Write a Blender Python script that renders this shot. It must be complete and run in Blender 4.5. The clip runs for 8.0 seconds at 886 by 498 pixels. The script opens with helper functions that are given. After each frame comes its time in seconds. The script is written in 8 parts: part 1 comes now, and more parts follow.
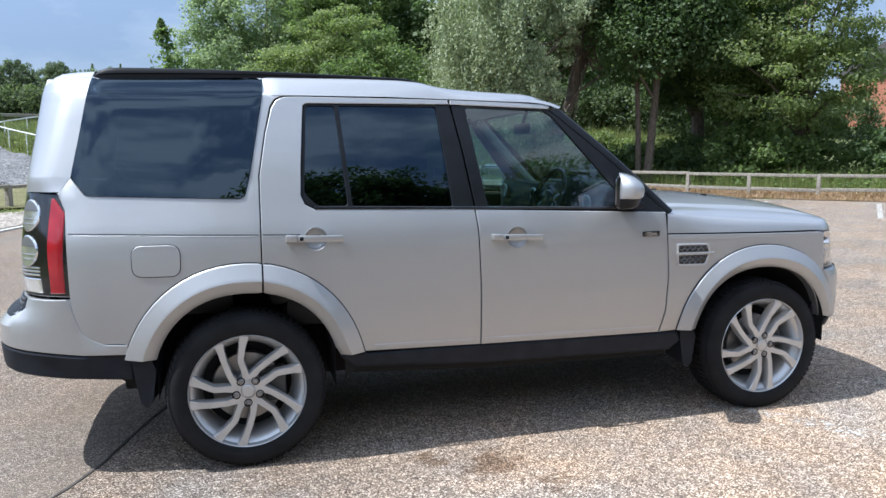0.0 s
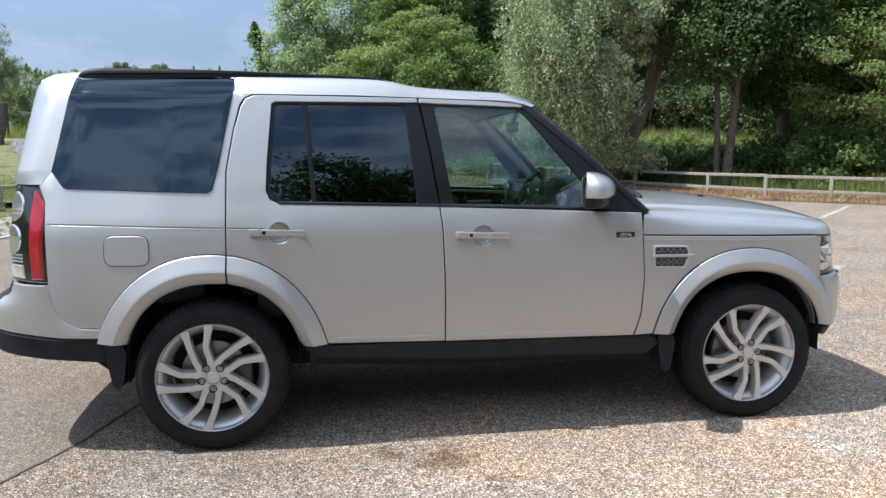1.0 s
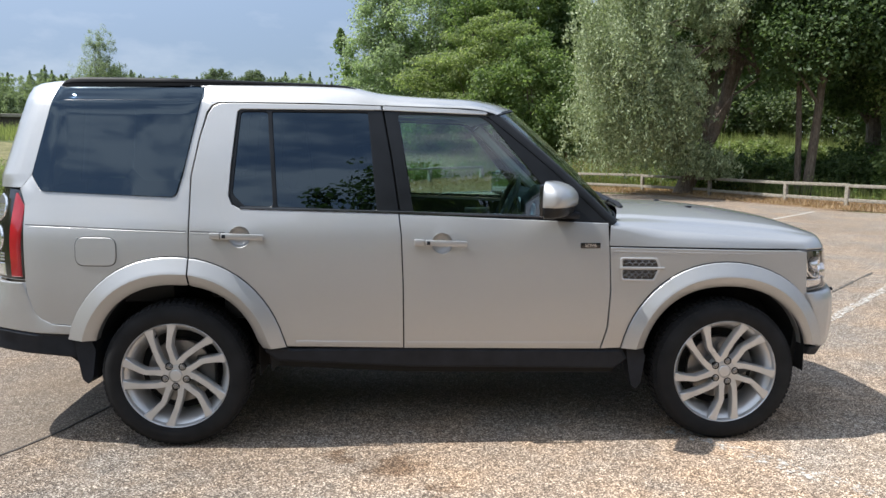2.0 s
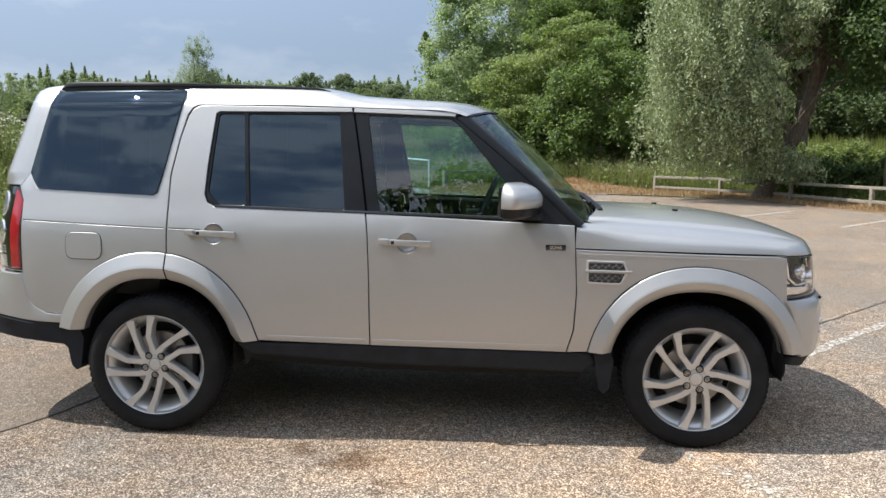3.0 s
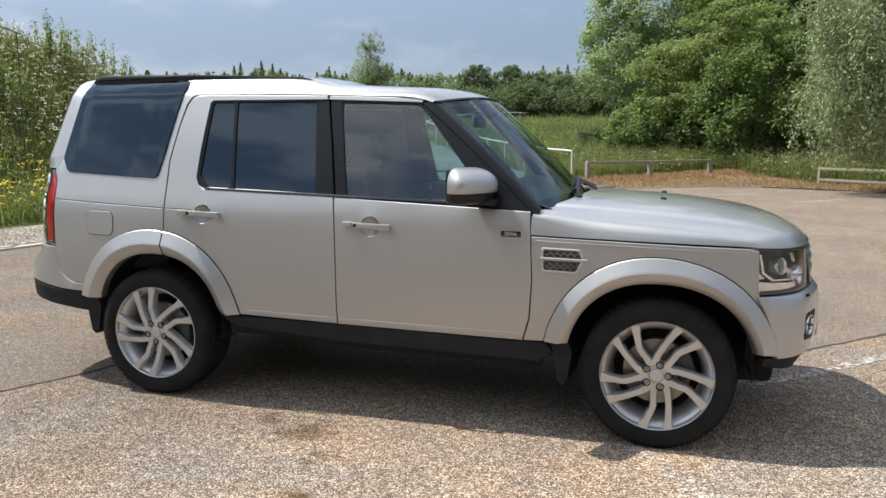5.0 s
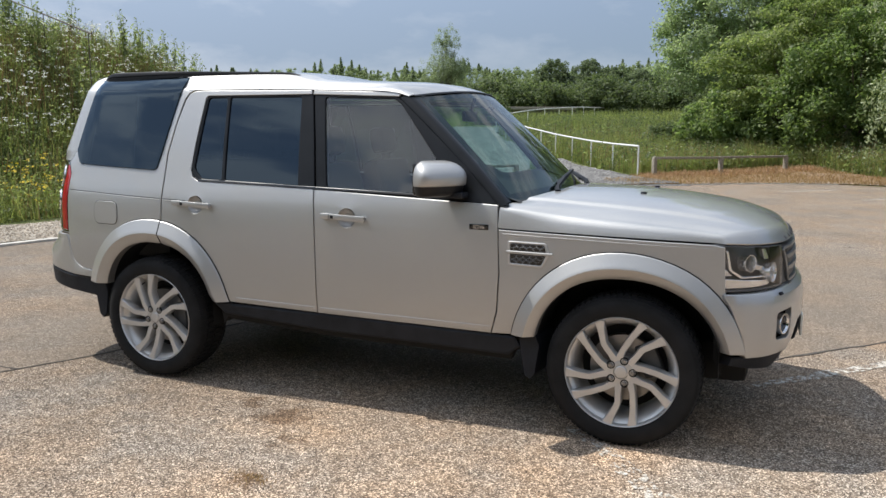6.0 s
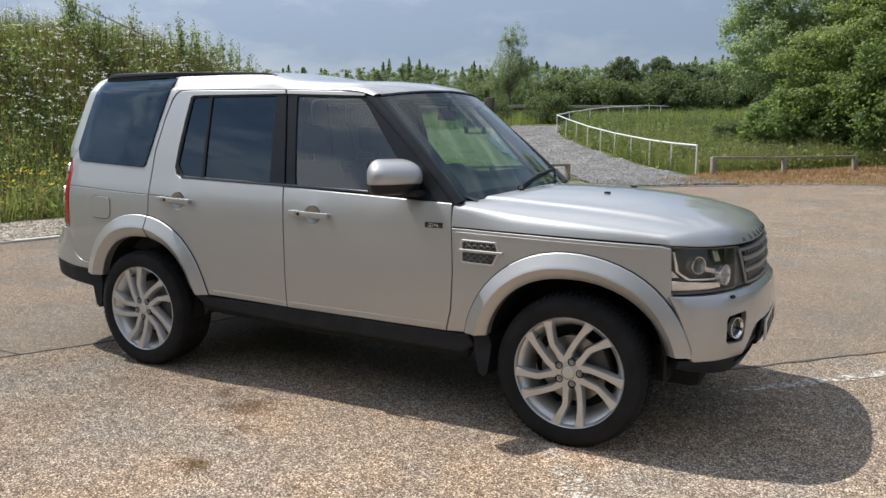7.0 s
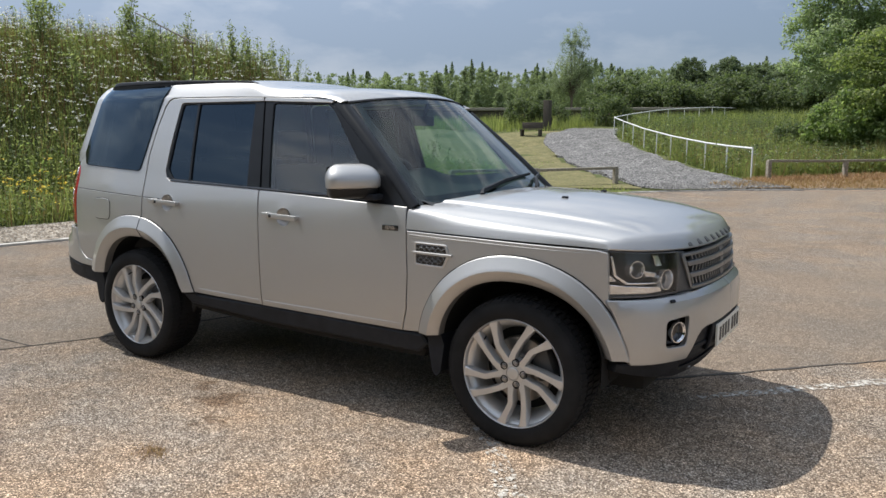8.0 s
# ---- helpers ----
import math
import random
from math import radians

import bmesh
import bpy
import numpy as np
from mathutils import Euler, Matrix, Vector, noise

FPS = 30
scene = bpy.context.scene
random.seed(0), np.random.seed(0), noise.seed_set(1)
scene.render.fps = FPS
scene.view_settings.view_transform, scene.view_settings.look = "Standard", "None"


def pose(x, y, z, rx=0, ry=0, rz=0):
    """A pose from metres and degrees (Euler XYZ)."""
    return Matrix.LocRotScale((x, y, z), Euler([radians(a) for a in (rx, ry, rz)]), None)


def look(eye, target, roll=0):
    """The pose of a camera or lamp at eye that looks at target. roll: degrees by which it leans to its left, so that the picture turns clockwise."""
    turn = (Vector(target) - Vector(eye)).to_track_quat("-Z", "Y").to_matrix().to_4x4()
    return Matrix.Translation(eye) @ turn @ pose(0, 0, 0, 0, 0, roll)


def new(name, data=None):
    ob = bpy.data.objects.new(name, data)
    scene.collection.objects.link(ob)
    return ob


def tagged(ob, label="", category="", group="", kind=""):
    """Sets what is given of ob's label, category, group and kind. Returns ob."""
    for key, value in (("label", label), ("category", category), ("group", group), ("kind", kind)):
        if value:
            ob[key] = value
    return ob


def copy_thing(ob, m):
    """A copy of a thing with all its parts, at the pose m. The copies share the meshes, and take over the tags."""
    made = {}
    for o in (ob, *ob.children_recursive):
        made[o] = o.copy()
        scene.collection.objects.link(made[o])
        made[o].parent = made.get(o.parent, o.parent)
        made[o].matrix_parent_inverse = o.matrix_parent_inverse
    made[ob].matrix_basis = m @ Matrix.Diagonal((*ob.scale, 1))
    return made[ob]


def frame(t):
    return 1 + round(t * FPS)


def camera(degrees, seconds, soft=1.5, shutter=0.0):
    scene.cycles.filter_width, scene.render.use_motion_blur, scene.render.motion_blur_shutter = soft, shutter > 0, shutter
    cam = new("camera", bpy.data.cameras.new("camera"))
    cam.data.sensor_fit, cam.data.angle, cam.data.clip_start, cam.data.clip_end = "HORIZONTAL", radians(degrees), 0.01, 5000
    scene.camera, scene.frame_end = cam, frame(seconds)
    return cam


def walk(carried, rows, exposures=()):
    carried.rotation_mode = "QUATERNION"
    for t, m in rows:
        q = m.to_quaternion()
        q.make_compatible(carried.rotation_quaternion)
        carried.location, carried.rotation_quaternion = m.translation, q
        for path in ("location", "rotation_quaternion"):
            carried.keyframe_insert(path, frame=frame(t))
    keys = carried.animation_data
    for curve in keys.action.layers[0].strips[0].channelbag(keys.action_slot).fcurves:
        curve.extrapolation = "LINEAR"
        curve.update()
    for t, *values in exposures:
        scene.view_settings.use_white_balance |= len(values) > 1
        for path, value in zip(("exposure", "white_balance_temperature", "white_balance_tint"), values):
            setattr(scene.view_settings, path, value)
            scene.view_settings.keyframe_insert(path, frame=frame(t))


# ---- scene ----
cam = camera(59.8, 8.0)
PATH = [
    (0, (-0.055, -4.602, 1.547), (0.478, -2.694, 1.275), -0.5),
    (0.5, (0.264, -4.741, 1.551), (0.686, -2.805, 1.278), -0.3),
    (1, (0.547, -4.774, 1.531), (0.86, -2.817, 1.261), -0.2),
    (1.5, (0.848, -4.75, 1.541), (1.052, -2.778, 1.278), -0.0),
    (2, (1.191, -4.838, 1.546), (1.286, -2.857, 1.288), 0.2),
    (3.5, (2.095, -4.879, 1.535), (1.853, -2.909, 1.284), 0.4),
    (4, (2.355, -4.818, 1.515), (2.003, -2.866, 1.257), 0.4),
    (4.5, (2.648, -4.79, 1.52), (2.192, -2.862, 1.252), 0.3),
    (6, (3.446, -4.61, 1.51), (2.702, -2.776, 1.22), 0.2),
    (6.5, (3.773, -4.545, 1.522), (2.946, -2.748, 1.23), 0.3),
    (7, (3.987, -4.406, 1.513), (3.085, -2.645, 1.219), 0.3),
    (7.5, (4.24, -4.294, 1.516), (3.265, -2.573, 1.223), 0.3),
    (8, (4.537, -4.231, 1.531), (3.492, -2.55, 1.243), 0.2),
]
walk(cam, [(t, look(eye, target, roll)) for t, eye, target, roll in PATH],
     exposures=[(0, 0.56, 5600, 10), (1, 0.54, 5850, 10), (2, 0.51, 6180, 10), (4, 0.42, 6400, 10), (6.5, 0.19, 6420, 10), (8, 0.10, 6420, 10)])

# world: hazy summer sky with thin cloud
SUN_DIR = Vector((-0.59, 0.0, 1.0)).normalized()          # towards the sun
world = bpy.data.worlds.new("world")
scene.world = world
world.use_nodes = True
wn, wl = world.node_tree.nodes, world.node_tree.links
wn.clear()
w_out = wn.new("ShaderNodeOutputWorld")
w_bg = wn.new("ShaderNodeBackground")
w_sky = wn.new("ShaderNodeTexSky")
w_sky.sky_type = 'NISHITA'
w_sky.sun_disc = False
w_sky.sun_elevation = math.asin(SUN_DIR.z)
w_sky.sun_rotation = math.atan2(SUN_DIR.x, SUN_DIR.y)
w_sky.air_density, w_sky.dust_density, w_sky.ozone_density = 0.9, 0.45, 2.6
w_co = wn.new("ShaderNodeTexCoord")
w_map = wn.new("ShaderNodeMapping")
w_map.inputs["Scale"].default_value = (1.3, 1.3, 3.4)
w_map.inputs["Location"].default_value = (0.35, 0.8, 0.1)
w_noise = wn.new("ShaderNodeTexNoise")
w_noise.inputs["Scale"].default_value = 3.3
w_noise.inputs["Detail"].default_value = 7.0
w_noise.inputs["Roughness"].default_value = 0.56
w_ramp = wn.new("ShaderNodeValToRGB")
w_ramp.color_ramp.elements[0].position, w_ramp.color_ramp.elements[1].position = 0.42, 0.60
w_mix = wn.new("ShaderNodeMix")
w_mix.data_type = 'RGBA'
w_cloud = wn.new("ShaderNodeMix")
w_cloud.data_type = 'RGBA'
w_cloud.inputs[6].default_value = (2.48, 3.06, 3.95, 1)
w_cloud.inputs[7].default_value = (4.6, 4.9, 5.4, 1)
# haze is thick towards the horizon and thins out overhead
w_sep = wn.new("ShaderNodeSeparateXYZ")
w_haze = wn.new("ShaderNodeMapRange")
w_haze.interpolation_type = 'SMOOTHSTEP'
w_haze.inputs["From Min"].default_value, w_haze.inputs["From Max"].default_value = 0.10, 0.55
w_haze.inputs["To Min"].default_value, w_haze.inputs["To Max"].default_value = 0.78, 0.20
w_max = wn.new("ShaderNodeMath")
w_max.operation = 'MAXIMUM'
w_veil = wn.new("ShaderNodeMath")
w_veil.operation = 'MULTIPLY_ADD'
w_veil.use_clamp = True
w_veil.inputs[1].default_value = 0.5
w_part = wn.new("ShaderNodeMath")
w_part.operation = 'MULTIPLY'
w_part.inputs[1].default_value = 0.90
wl.new(w_co.outputs["Generated"], w_map.inputs[0])
wl.new(w_map.outputs[0], w_noise.inputs["Vector"])
# haze and cloud scatter more light towards the sun
w_dot = wn.new("ShaderNodeVectorMath")
w_dot.operation = 'DOT_PRODUCT'
w_dot.inputs[1].default_value = SUN_DIR
w_clip = wn.new("ShaderNodeMath")
w_clip.operation = 'MAXIMUM'
w_clip.inputs[1].default_value = 0.0
w_pow = wn.new("ShaderNodeMath")
w_pow.operation = 'POWER'
w_pow.inputs[1].default_value = 1.3
w_gain = wn.new("ShaderNodeMath")
w_gain.operation = 'MULTIPLY_ADD'
w_gain.inputs[1].default_value = 1.05
# the air near the ground is a little greyer than the sky overhead
w_low = wn.new("ShaderNodeMapRange")
w_low.interpolation_type = 'SMOOTHSTEP'
w_low.inputs["From Min"].default_value, w_low.inputs["From Max"].default_value = 0.02, 0.38
w_low.inputs["To Min"].default_value, w_low.inputs["To Max"].default_value = 0.64, 1.0
w_soft = wn.new("ShaderNodeMapRange")
w_soft.inputs["From Min"].default_value, w_soft.inputs["From Max"].default_value = 0.05, 0.40
w_soft.inputs["To Min"].default_value, w_soft.inputs["To Max"].default_value = 0.5, 1.0
w_tuft = wn.new("ShaderNodeMath")
w_tuft.operation = 'MULTIPLY'
# a bank of cloud stands away from the sun
w_side = wn.new("ShaderNodeVectorMath")
w_side.operation = 'DOT_PRODUCT'
w_side.inputs[1].default_value = (0.66, -0.62, 0.42)
w_bank = wn.new("ShaderNodeMath")
w_bank.operation = 'MULTIPLY_ADD'
w_bank.inputs[1].default_value = 0.045
wl.new(w_co.outputs["Generated"], w_side.inputs[0])
wl.new(w_side.outputs["Value"], w_bank.inputs[0])
wl.new(w_noise.outputs["Fac"], w_bank.inputs[2])
wl.new(w_bank.outputs[0], w_ramp.inputs[0])
wl.new(w_soft.outputs[0], w_tuft.inputs[0])
wl.new(w_ramp.outputs[0], w_tuft.inputs[1])
wl.new(w_tuft.outputs[0], w_cloud.inputs[0])
wl.new(w_low.outputs[0], w_gain.inputs[2])
w_glow = wn.new("ShaderNodeVectorMath")
w_glow.operation = 'SCALE'
wl.new(w_co.outputs["Generated"], w_dot.inputs[0])
wl.new(w_dot.outputs["Value"], w_clip.inputs[0])
wl.new(w_clip.outputs[0], w_pow.inputs[0])
wl.new(w_pow.outputs[0], w_gain.inputs[0])
wl.new(w_pow.outputs[0], w_veil.inputs[0])
wl.new(w_cloud.outputs[2], w_glow.inputs[0])
wl.new(w_gain.outputs[0], w_glow.inputs["Scale"])
wl.new(w_glow.outputs[0], w_mix.inputs[7])
wl.new(w_sky.outputs[0], w_mix.inputs[6])
wl.new(w_co.outputs["Generated"], w_sep.inputs[0])
wl.new(w_sep.outputs[2], w_haze.inputs["Value"])
wl.new(w_sep.outputs[2], w_low.inputs["Value"])
wl.new(w_sep.outputs[2], w_soft.inputs["Value"])
wl.new(w_tuft.outputs[0], w_part.inputs[0])
wl.new(w_haze.outputs[0], w_max.inputs[0])
wl.new(w_part.outputs[0], w_max.inputs[1])
wl.new(w_max.outputs[0], w_veil.inputs[2])
wl.new(w_veil.outputs[0], w_mix.inputs[0])
wl.new(w_mix.outputs[2], w_bg.inputs[0])
w_bg.inputs[1].default_value = 0.121
wl.new(w_bg.outputs[0], w_out.inputs[0])

sun = new("sun", bpy.data.lights.new("sun", 'SUN'))
sun.data.energy, sun.data.angle, sun.data.color = 4.45, radians(0.55), (1.0, 0.955, 0.88)
sun.matrix_world = look(SUN_DIR * 60, (0, 0, 0))


# ---- materials ----
def material(name):
    m = bpy.data.materials.new(name)
    m.use_nodes = True
    nt = m.node_tree
    return m, nt, nt.nodes["Principled BSDF"]


def node(nt, kind, **props):
    n = nt.nodes.new(kind)
    for k, v in props.items():
        n.inputs[k.replace("_", " ")].default_value = v
    return n


def coords(nt, scale=1.0):
    t = nt.nodes.new("ShaderNodeTexCoord")
    m = nt.nodes.new("ShaderNodeMapping")
    m.inputs["Scale"].default_value = (scale,) * 3 if not isinstance(scale, tuple) else scale
    nt.links.new(t.outputs["Object"], m.inputs[0])
    return m.outputs[0]


def noise_tex(nt, co, scale, detail=4.0, rough=0.55):
    n = node(nt, "ShaderNodeTexNoise", Scale=scale, Detail=detail, Roughness=rough)
    nt.links.new(co, n.inputs["Vector"])
    return n.outputs["Fac"]


def ramp(nt, fac, stops):
    r = nt.nodes.new("ShaderNodeValToRGB")
    e = r.color_ramp.elements
    while len(e) < len(stops):
        e.new(0.5)
    for el, (p, c) in zip(e, stops):
        el.position = p
        el.color = (*c, 1) if len(c) == 3 else c
    nt.links.new(fac, r.inputs[0])
    return r.outputs[0]


def mix(nt, fac, a, b, blend='MIX'):
    m = nt.nodes.new("ShaderNodeMix")
    m.data_type, m.blend_type = 'RGBA', blend
    for s, v in ((0, fac), (6, a), (7, b)):
        if isinstance(v, (int, float)):
            m.inputs[s].default_value = v
        elif isinstance(v, tuple):
            m.inputs[s].default_value = (*v, 1)
        else:
            nt.links.new(v, m.inputs[s])
    return m.outputs[2]


def bump(nt, bsdf, height, strength=0.3, distance=0.01):
    b = node(nt, "ShaderNodeBump", Strength=strength, Distance=distance)
    nt.links.new(height, b.inputs["Height"])
    nt.links.new(b.outputs[0], bsdf.inputs["Normal"])


def simple(name, col, rough=0.5, metal=0.0, coat=0.0, grain=0.0, grain_scale=400.0, vary=0.12, spec=0.5):
    m, nt, b = material(name)
    co = coords(nt)
    n = noise_tex(nt, co, 9.0, 5.0)
    dark = tuple(c * (1 - vary) for c in col)
    lite = tuple(min(1, c * (1 + vary)) for c in col)
    nt.links.new(ramp(nt, n, [(0.3, dark), (0.7, lite)]), b.inputs["Base Color"])
    b.inputs["Roughness"].default_value = rough
    b.inputs["Metallic"].default_value = metal
    b.inputs["Coat Weight"].default_value = coat
    b.inputs["Coat Roughness"].default_value = 0.04
    b.inputs["Specular IOR Level"].default_value = spec
    if grain:
        bump(nt, b, noise_tex(nt, co, grain_scale, 2.0), grain, 0.002)
    return m


def paint_material():
    m, nt, b = material("silver_paint")
    co = coords(nt)
    fl = noise_tex(nt, co, 900.0, 1.0)
    dust = noise_tex(nt, co, 3.0, 6.0, 0.6)
    base = ramp(nt, fl, [(0.3, (0.418, 0.418, 0.415)), (0.7, (0.528, 0.527, 0.522))])
    base = mix(nt, ramp(nt, dust, [(0.45, (0, 0, 0)), (0.8, (0.22, 0.22, 0.22))]), base, (0.50, 0.46, 0.40))
    nt.links.new(base, b.inputs["Base Color"])
    b.inputs["Metallic"].default_value = 0.72
    nt.links.new(ramp(nt, dust, [(0.3, (0.47, 0.47, 0.47)), (0.8, (0.54, 0.54, 0.54))]), b.inputs["Roughness"])
    b.inputs["Coat Weight"].default_value = 1.0
    b.inputs["Coat Roughness"].default_value = 0.05
    bump(nt, b, fl, 0.03, 0.001)
    return m


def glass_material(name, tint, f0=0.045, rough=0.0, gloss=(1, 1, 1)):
    """Thin glass: clear or tinted, mirroring more at a slant; gloss colours what it mirrors."""
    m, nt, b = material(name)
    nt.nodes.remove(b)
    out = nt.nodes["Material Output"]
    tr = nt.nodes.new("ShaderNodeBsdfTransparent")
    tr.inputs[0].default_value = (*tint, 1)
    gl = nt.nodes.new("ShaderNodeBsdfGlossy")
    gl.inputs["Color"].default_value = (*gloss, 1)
    gl.inputs["Roughness"].default_value = rough
    lw = node(nt, "ShaderNodeLayerWeight", Blend=0.5)
    pw = node(nt, "ShaderNodeMath")
    pw.operation = 'POWER'
    pw.inputs[1].default_value = 5.0
    nt.links.new(lw.outputs["Facing"], pw.inputs[0])
    fr = node(nt, "ShaderNodeMath")
    fr.operation = 'MULTIPLY_ADD'
    fr.inputs[1].default_value, fr.inputs[2].default_value = 1 - f0, f0
    nt.links.new(pw.outputs[0], fr.inputs[0])
    mx = nt.nodes.new("ShaderNodeMixShader")
    nt.links.new(fr.outputs[0], mx.inputs[0])
    nt.links.new(tr.outputs[0], mx.inputs[1])
    nt.links.new(gl.outputs[0], mx.inputs[2])
    nt.links.new(mx.outputs[0], out.inputs[0])
    return m


def asphalt_material():
    m, nt, b = material("old_chipped_asphalt")
    co = coords(nt)
    chips = nt.nodes.new("ShaderNodeTexVoronoi")
    chips.inputs["Scale"].default_value = 172.0
    nt.links.new(co, chips.inputs["Vector"])
    sep = nt.nodes.new("ShaderNodeSeparateColor")
    nt.links.new(chips.outputs["Color"], sep.inputs[0])
    stone = ramp(nt, sep.outputs[0], [(0.0, (0.062, 0.050, 0.041)), (0.34, (0.182, 0.147, 0.117)), (0.74, (0.352, 0.290, 0.230)), (0.94, (0.76, 0.67, 0.565))])
    # worn bare patches, stains and smooth relaid areas
    big = noise_tex(nt, co, 0.55, 6.0, 0.6)
    mid = noise_tex(nt, co, 2.6, 7.0, 0.65)
    fine = noise_tex(nt, co, 40.0, 3.0)
    stone = mix(nt, ramp(nt, mid, [(0.44, (0, 0, 0)), (0.62, (1, 1, 1))]), stone, (1.16, 1.10, 1.03), 'MULTIPLY')
    stone = mix(nt, ramp(nt, big, [(0.44, (0, 0, 0)), (0.60, (1, 1, 1))]), stone, (0.86, 0.85, 0.84), 'MULTIPLY')
    # clusters of chips, scuffs and grey or pinkish areas
    clus = noise_tex(nt, co, 17.0, 4.0, 0.6)
    stone = mix(nt, ramp(nt, clus, [(0.36, (0, 0, 0)), (0.64, (1, 1, 1))]), mix(nt, 1.0, stone, (0.82, 0.81, 0.80), 'MULTIPLY'), mix(nt, 1.0, stone, (1.17, 1.16, 1.14), 'MULTIPLY'))
    tone = noise_tex(nt, co, 0.95, 5.0, 0.55)
    stone = mix(nt, ramp(nt, tone, [(0.40, (0, 0, 0)), (0.60, (1, 1, 1))]), mix(nt, 1.0, stone, (0.93, 0.97, 1.02), 'MULTIPLY'), mix(nt, 1.0, stone, (1.07, 1.01, 0.95), 'MULTIPLY'))
    scuff = noise_tex(nt, coords(nt, (1.4, 7.0, 1.0)), 1.6, 6.0, 0.62)
    stone = mix(nt, ramp(nt, scuff, [(0.56, (0, 0, 0)), (0.68, (0.8, 0.8, 0.8))]), stone, (0.78, 0.75, 0.72), 'MULTIPLY')
    # a bleached, most worn area where cars turn
    wd_ = nt.nodes.new("ShaderNodeVectorMath")
    wd_.operation = 'DISTANCE'
    nt.links.new(co, wd_.inputs[0])
    wd_.inputs[1].default_value = (2.85, -2.5, 0)
    ww = node(nt, "ShaderNodeMath")
    ww.operation = 'MULTIPLY_ADD'
    ww.inputs[1].default_value = 2.4
    nt.links.new(noise_tex(nt, co, 0.8, 6.0, 0.6), ww.inputs[0])
    nt.links.new(wd_.outputs["Value"], ww.inputs[2])
    wr_ = node(nt, "ShaderNodeMapRange")
    wr_.inputs["From Min"].default_value, wr_.inputs["From Max"].default_value = 2.6, 4.4
    nt.links.new(ww.outputs[0], wr_.inputs["Value"])
    stone = mix(nt, wr_.outputs[0], mix(nt, 1.0, stone, (1.18, 1.14, 1.10), 'MULTIPLY'), mix(nt, 1.0, stone, (0.87, 0.86, 0.85), 'MULTIPLY'))
    # oil stains where cars have stood
    for sx, sy, sr in ((1.12, -1.21, 0.15), (0.86, -1.10, 0.08), (1.43, -1.93, 0.08), (1.36, -1.50, 0.07)):
        dv = nt.nodes.new("ShaderNodeVectorMath")
        dv.operation = 'DISTANCE'
        nt.links.new(co, dv.inputs[0])
        dv.inputs[1].default_value = (sx, sy, 0)
        wob = node(nt, "ShaderNodeMath")
        wob.operation = 'MULTIPLY_ADD'
        wob.inputs[1].default_value = 0.5
        nt.links.new(noise_tex(nt, co, 9.0, 5.0, 0.7), wob.inputs[0])
        nt.links.new(dv.outputs["Value"], wob.inputs[2])
        stone = mix(nt, ramp(nt, wob.outputs[0], [(0.22 + sr * 0.7, (1, 1, 1)), (0.27 + sr, (0, 0, 0))]), stone, (0.55, 0.48, 0.42), 'MULTIPLY')
    # the relaid strip beyond the joint is finer and darker
    xyz = nt.nodes.new("ShaderNodeSeparateXYZ")
    nt.links.new(co, xyz.inputs[0])
    a = node(nt, "ShaderNodeMath")
    a.operation = 'MULTIPLY_ADD'
    a.inputs[1].default_value = -1.09
    nt.links.new(xyz.outputs[0], a.inputs[0])
    nt.links.new(xyz.outputs[1], a.inputs[2])                       # y - 1.09 x
    w = node(nt, "ShaderNodeMath")
    w.operation = 'MULTIPLY_ADD'
    w.inputs[1].default_value = 0.12
    nt.links.new(noise_tex(nt, co, 6.0, 4.0), w.inputs[0])
    nt.links.new(a.outputs[0], w.inputs[2])
    s1 = node(nt, "ShaderNodeMapRange")
    s1.inputs["From Min"].default_value, s1.inputs["From Max"].default_value = -2.93, -2.88
    nt.links.new(w.outputs[0], s1.inputs["Value"])
    s2 = node(nt, "ShaderNodeMapRange")
    s2.inputs["From Min"].default_value, s2.inputs["From Max"].default_value = 1.6, 2.6
    s2.inputs["To Min"].default_value, s2.inputs["To Max"].default_value = 1.0, 0.35
    nt.links.new(w.outputs[0], s2.inputs["Value"])
    band = node(nt, "ShaderNodeMath")
    band.operation = 'MULTIPLY'
    nt.links.new(s1.outputs[0], band.inputs[0])
    nt.links.new(s2.outputs[0], band.inputs[1])
    # only behind the car's line, or left of the long crack
    yy = node(nt, "ShaderNodeMapRange")
    yy.inputs["From Min"].default_value, yy.inputs["From Max"].default_value = -0.4, 0.0
    nt.links.new(xyz.outputs[1], yy.inputs["Value"])
    cr = node(nt, "ShaderNodeMath")
    cr.operation = 'MULTIPLY_ADD'
    cr.inputs[1].default_value = -0.47
    nt.links.new(xyz.outputs[1], cr.inputs[0])
    nt.links.new(xyz.outputs[0], cr.inputs[2])                      # x - 0.47 y
    cm = node(nt, "ShaderNodeMapRange")
    cm.inputs["From Min"].default_value, cm.inputs["From Max"].default_value = -0.36, -0.40
    nt.links.new(cr.outputs[0], cm.inputs["Value"])
    either = node(nt, "ShaderNodeMath")
    either.operation = 'MAXIMUM'
    nt.links.new(yy.outputs[0], either.inputs[0])
    nt.links.new(cm.outputs[0], either.inputs[1])
    both_ = node(nt, "ShaderNodeMath")
    both_.operation = 'MULTIPLY'
    nt.links.new(band.outputs[0], both_.inputs[0])
    nt.links.new(either.outputs[0], both_.inputs[1])
    # the strip stops at a cross joint
    ue = node(nt, "ShaderNodeMath")
    ue.operation = 'MULTIPLY_ADD'
    ue.inputs[1].default_value = 0.98
    nt.links.new(xyz.outputs[0], ue.inputs[0])
    nt.links.new(xyz.outputs[1], ue.inputs[2])                      # y + 0.98 x
    uw = node(nt, "ShaderNodeMath")
    uw.operation = 'MULTIPLY_ADD'
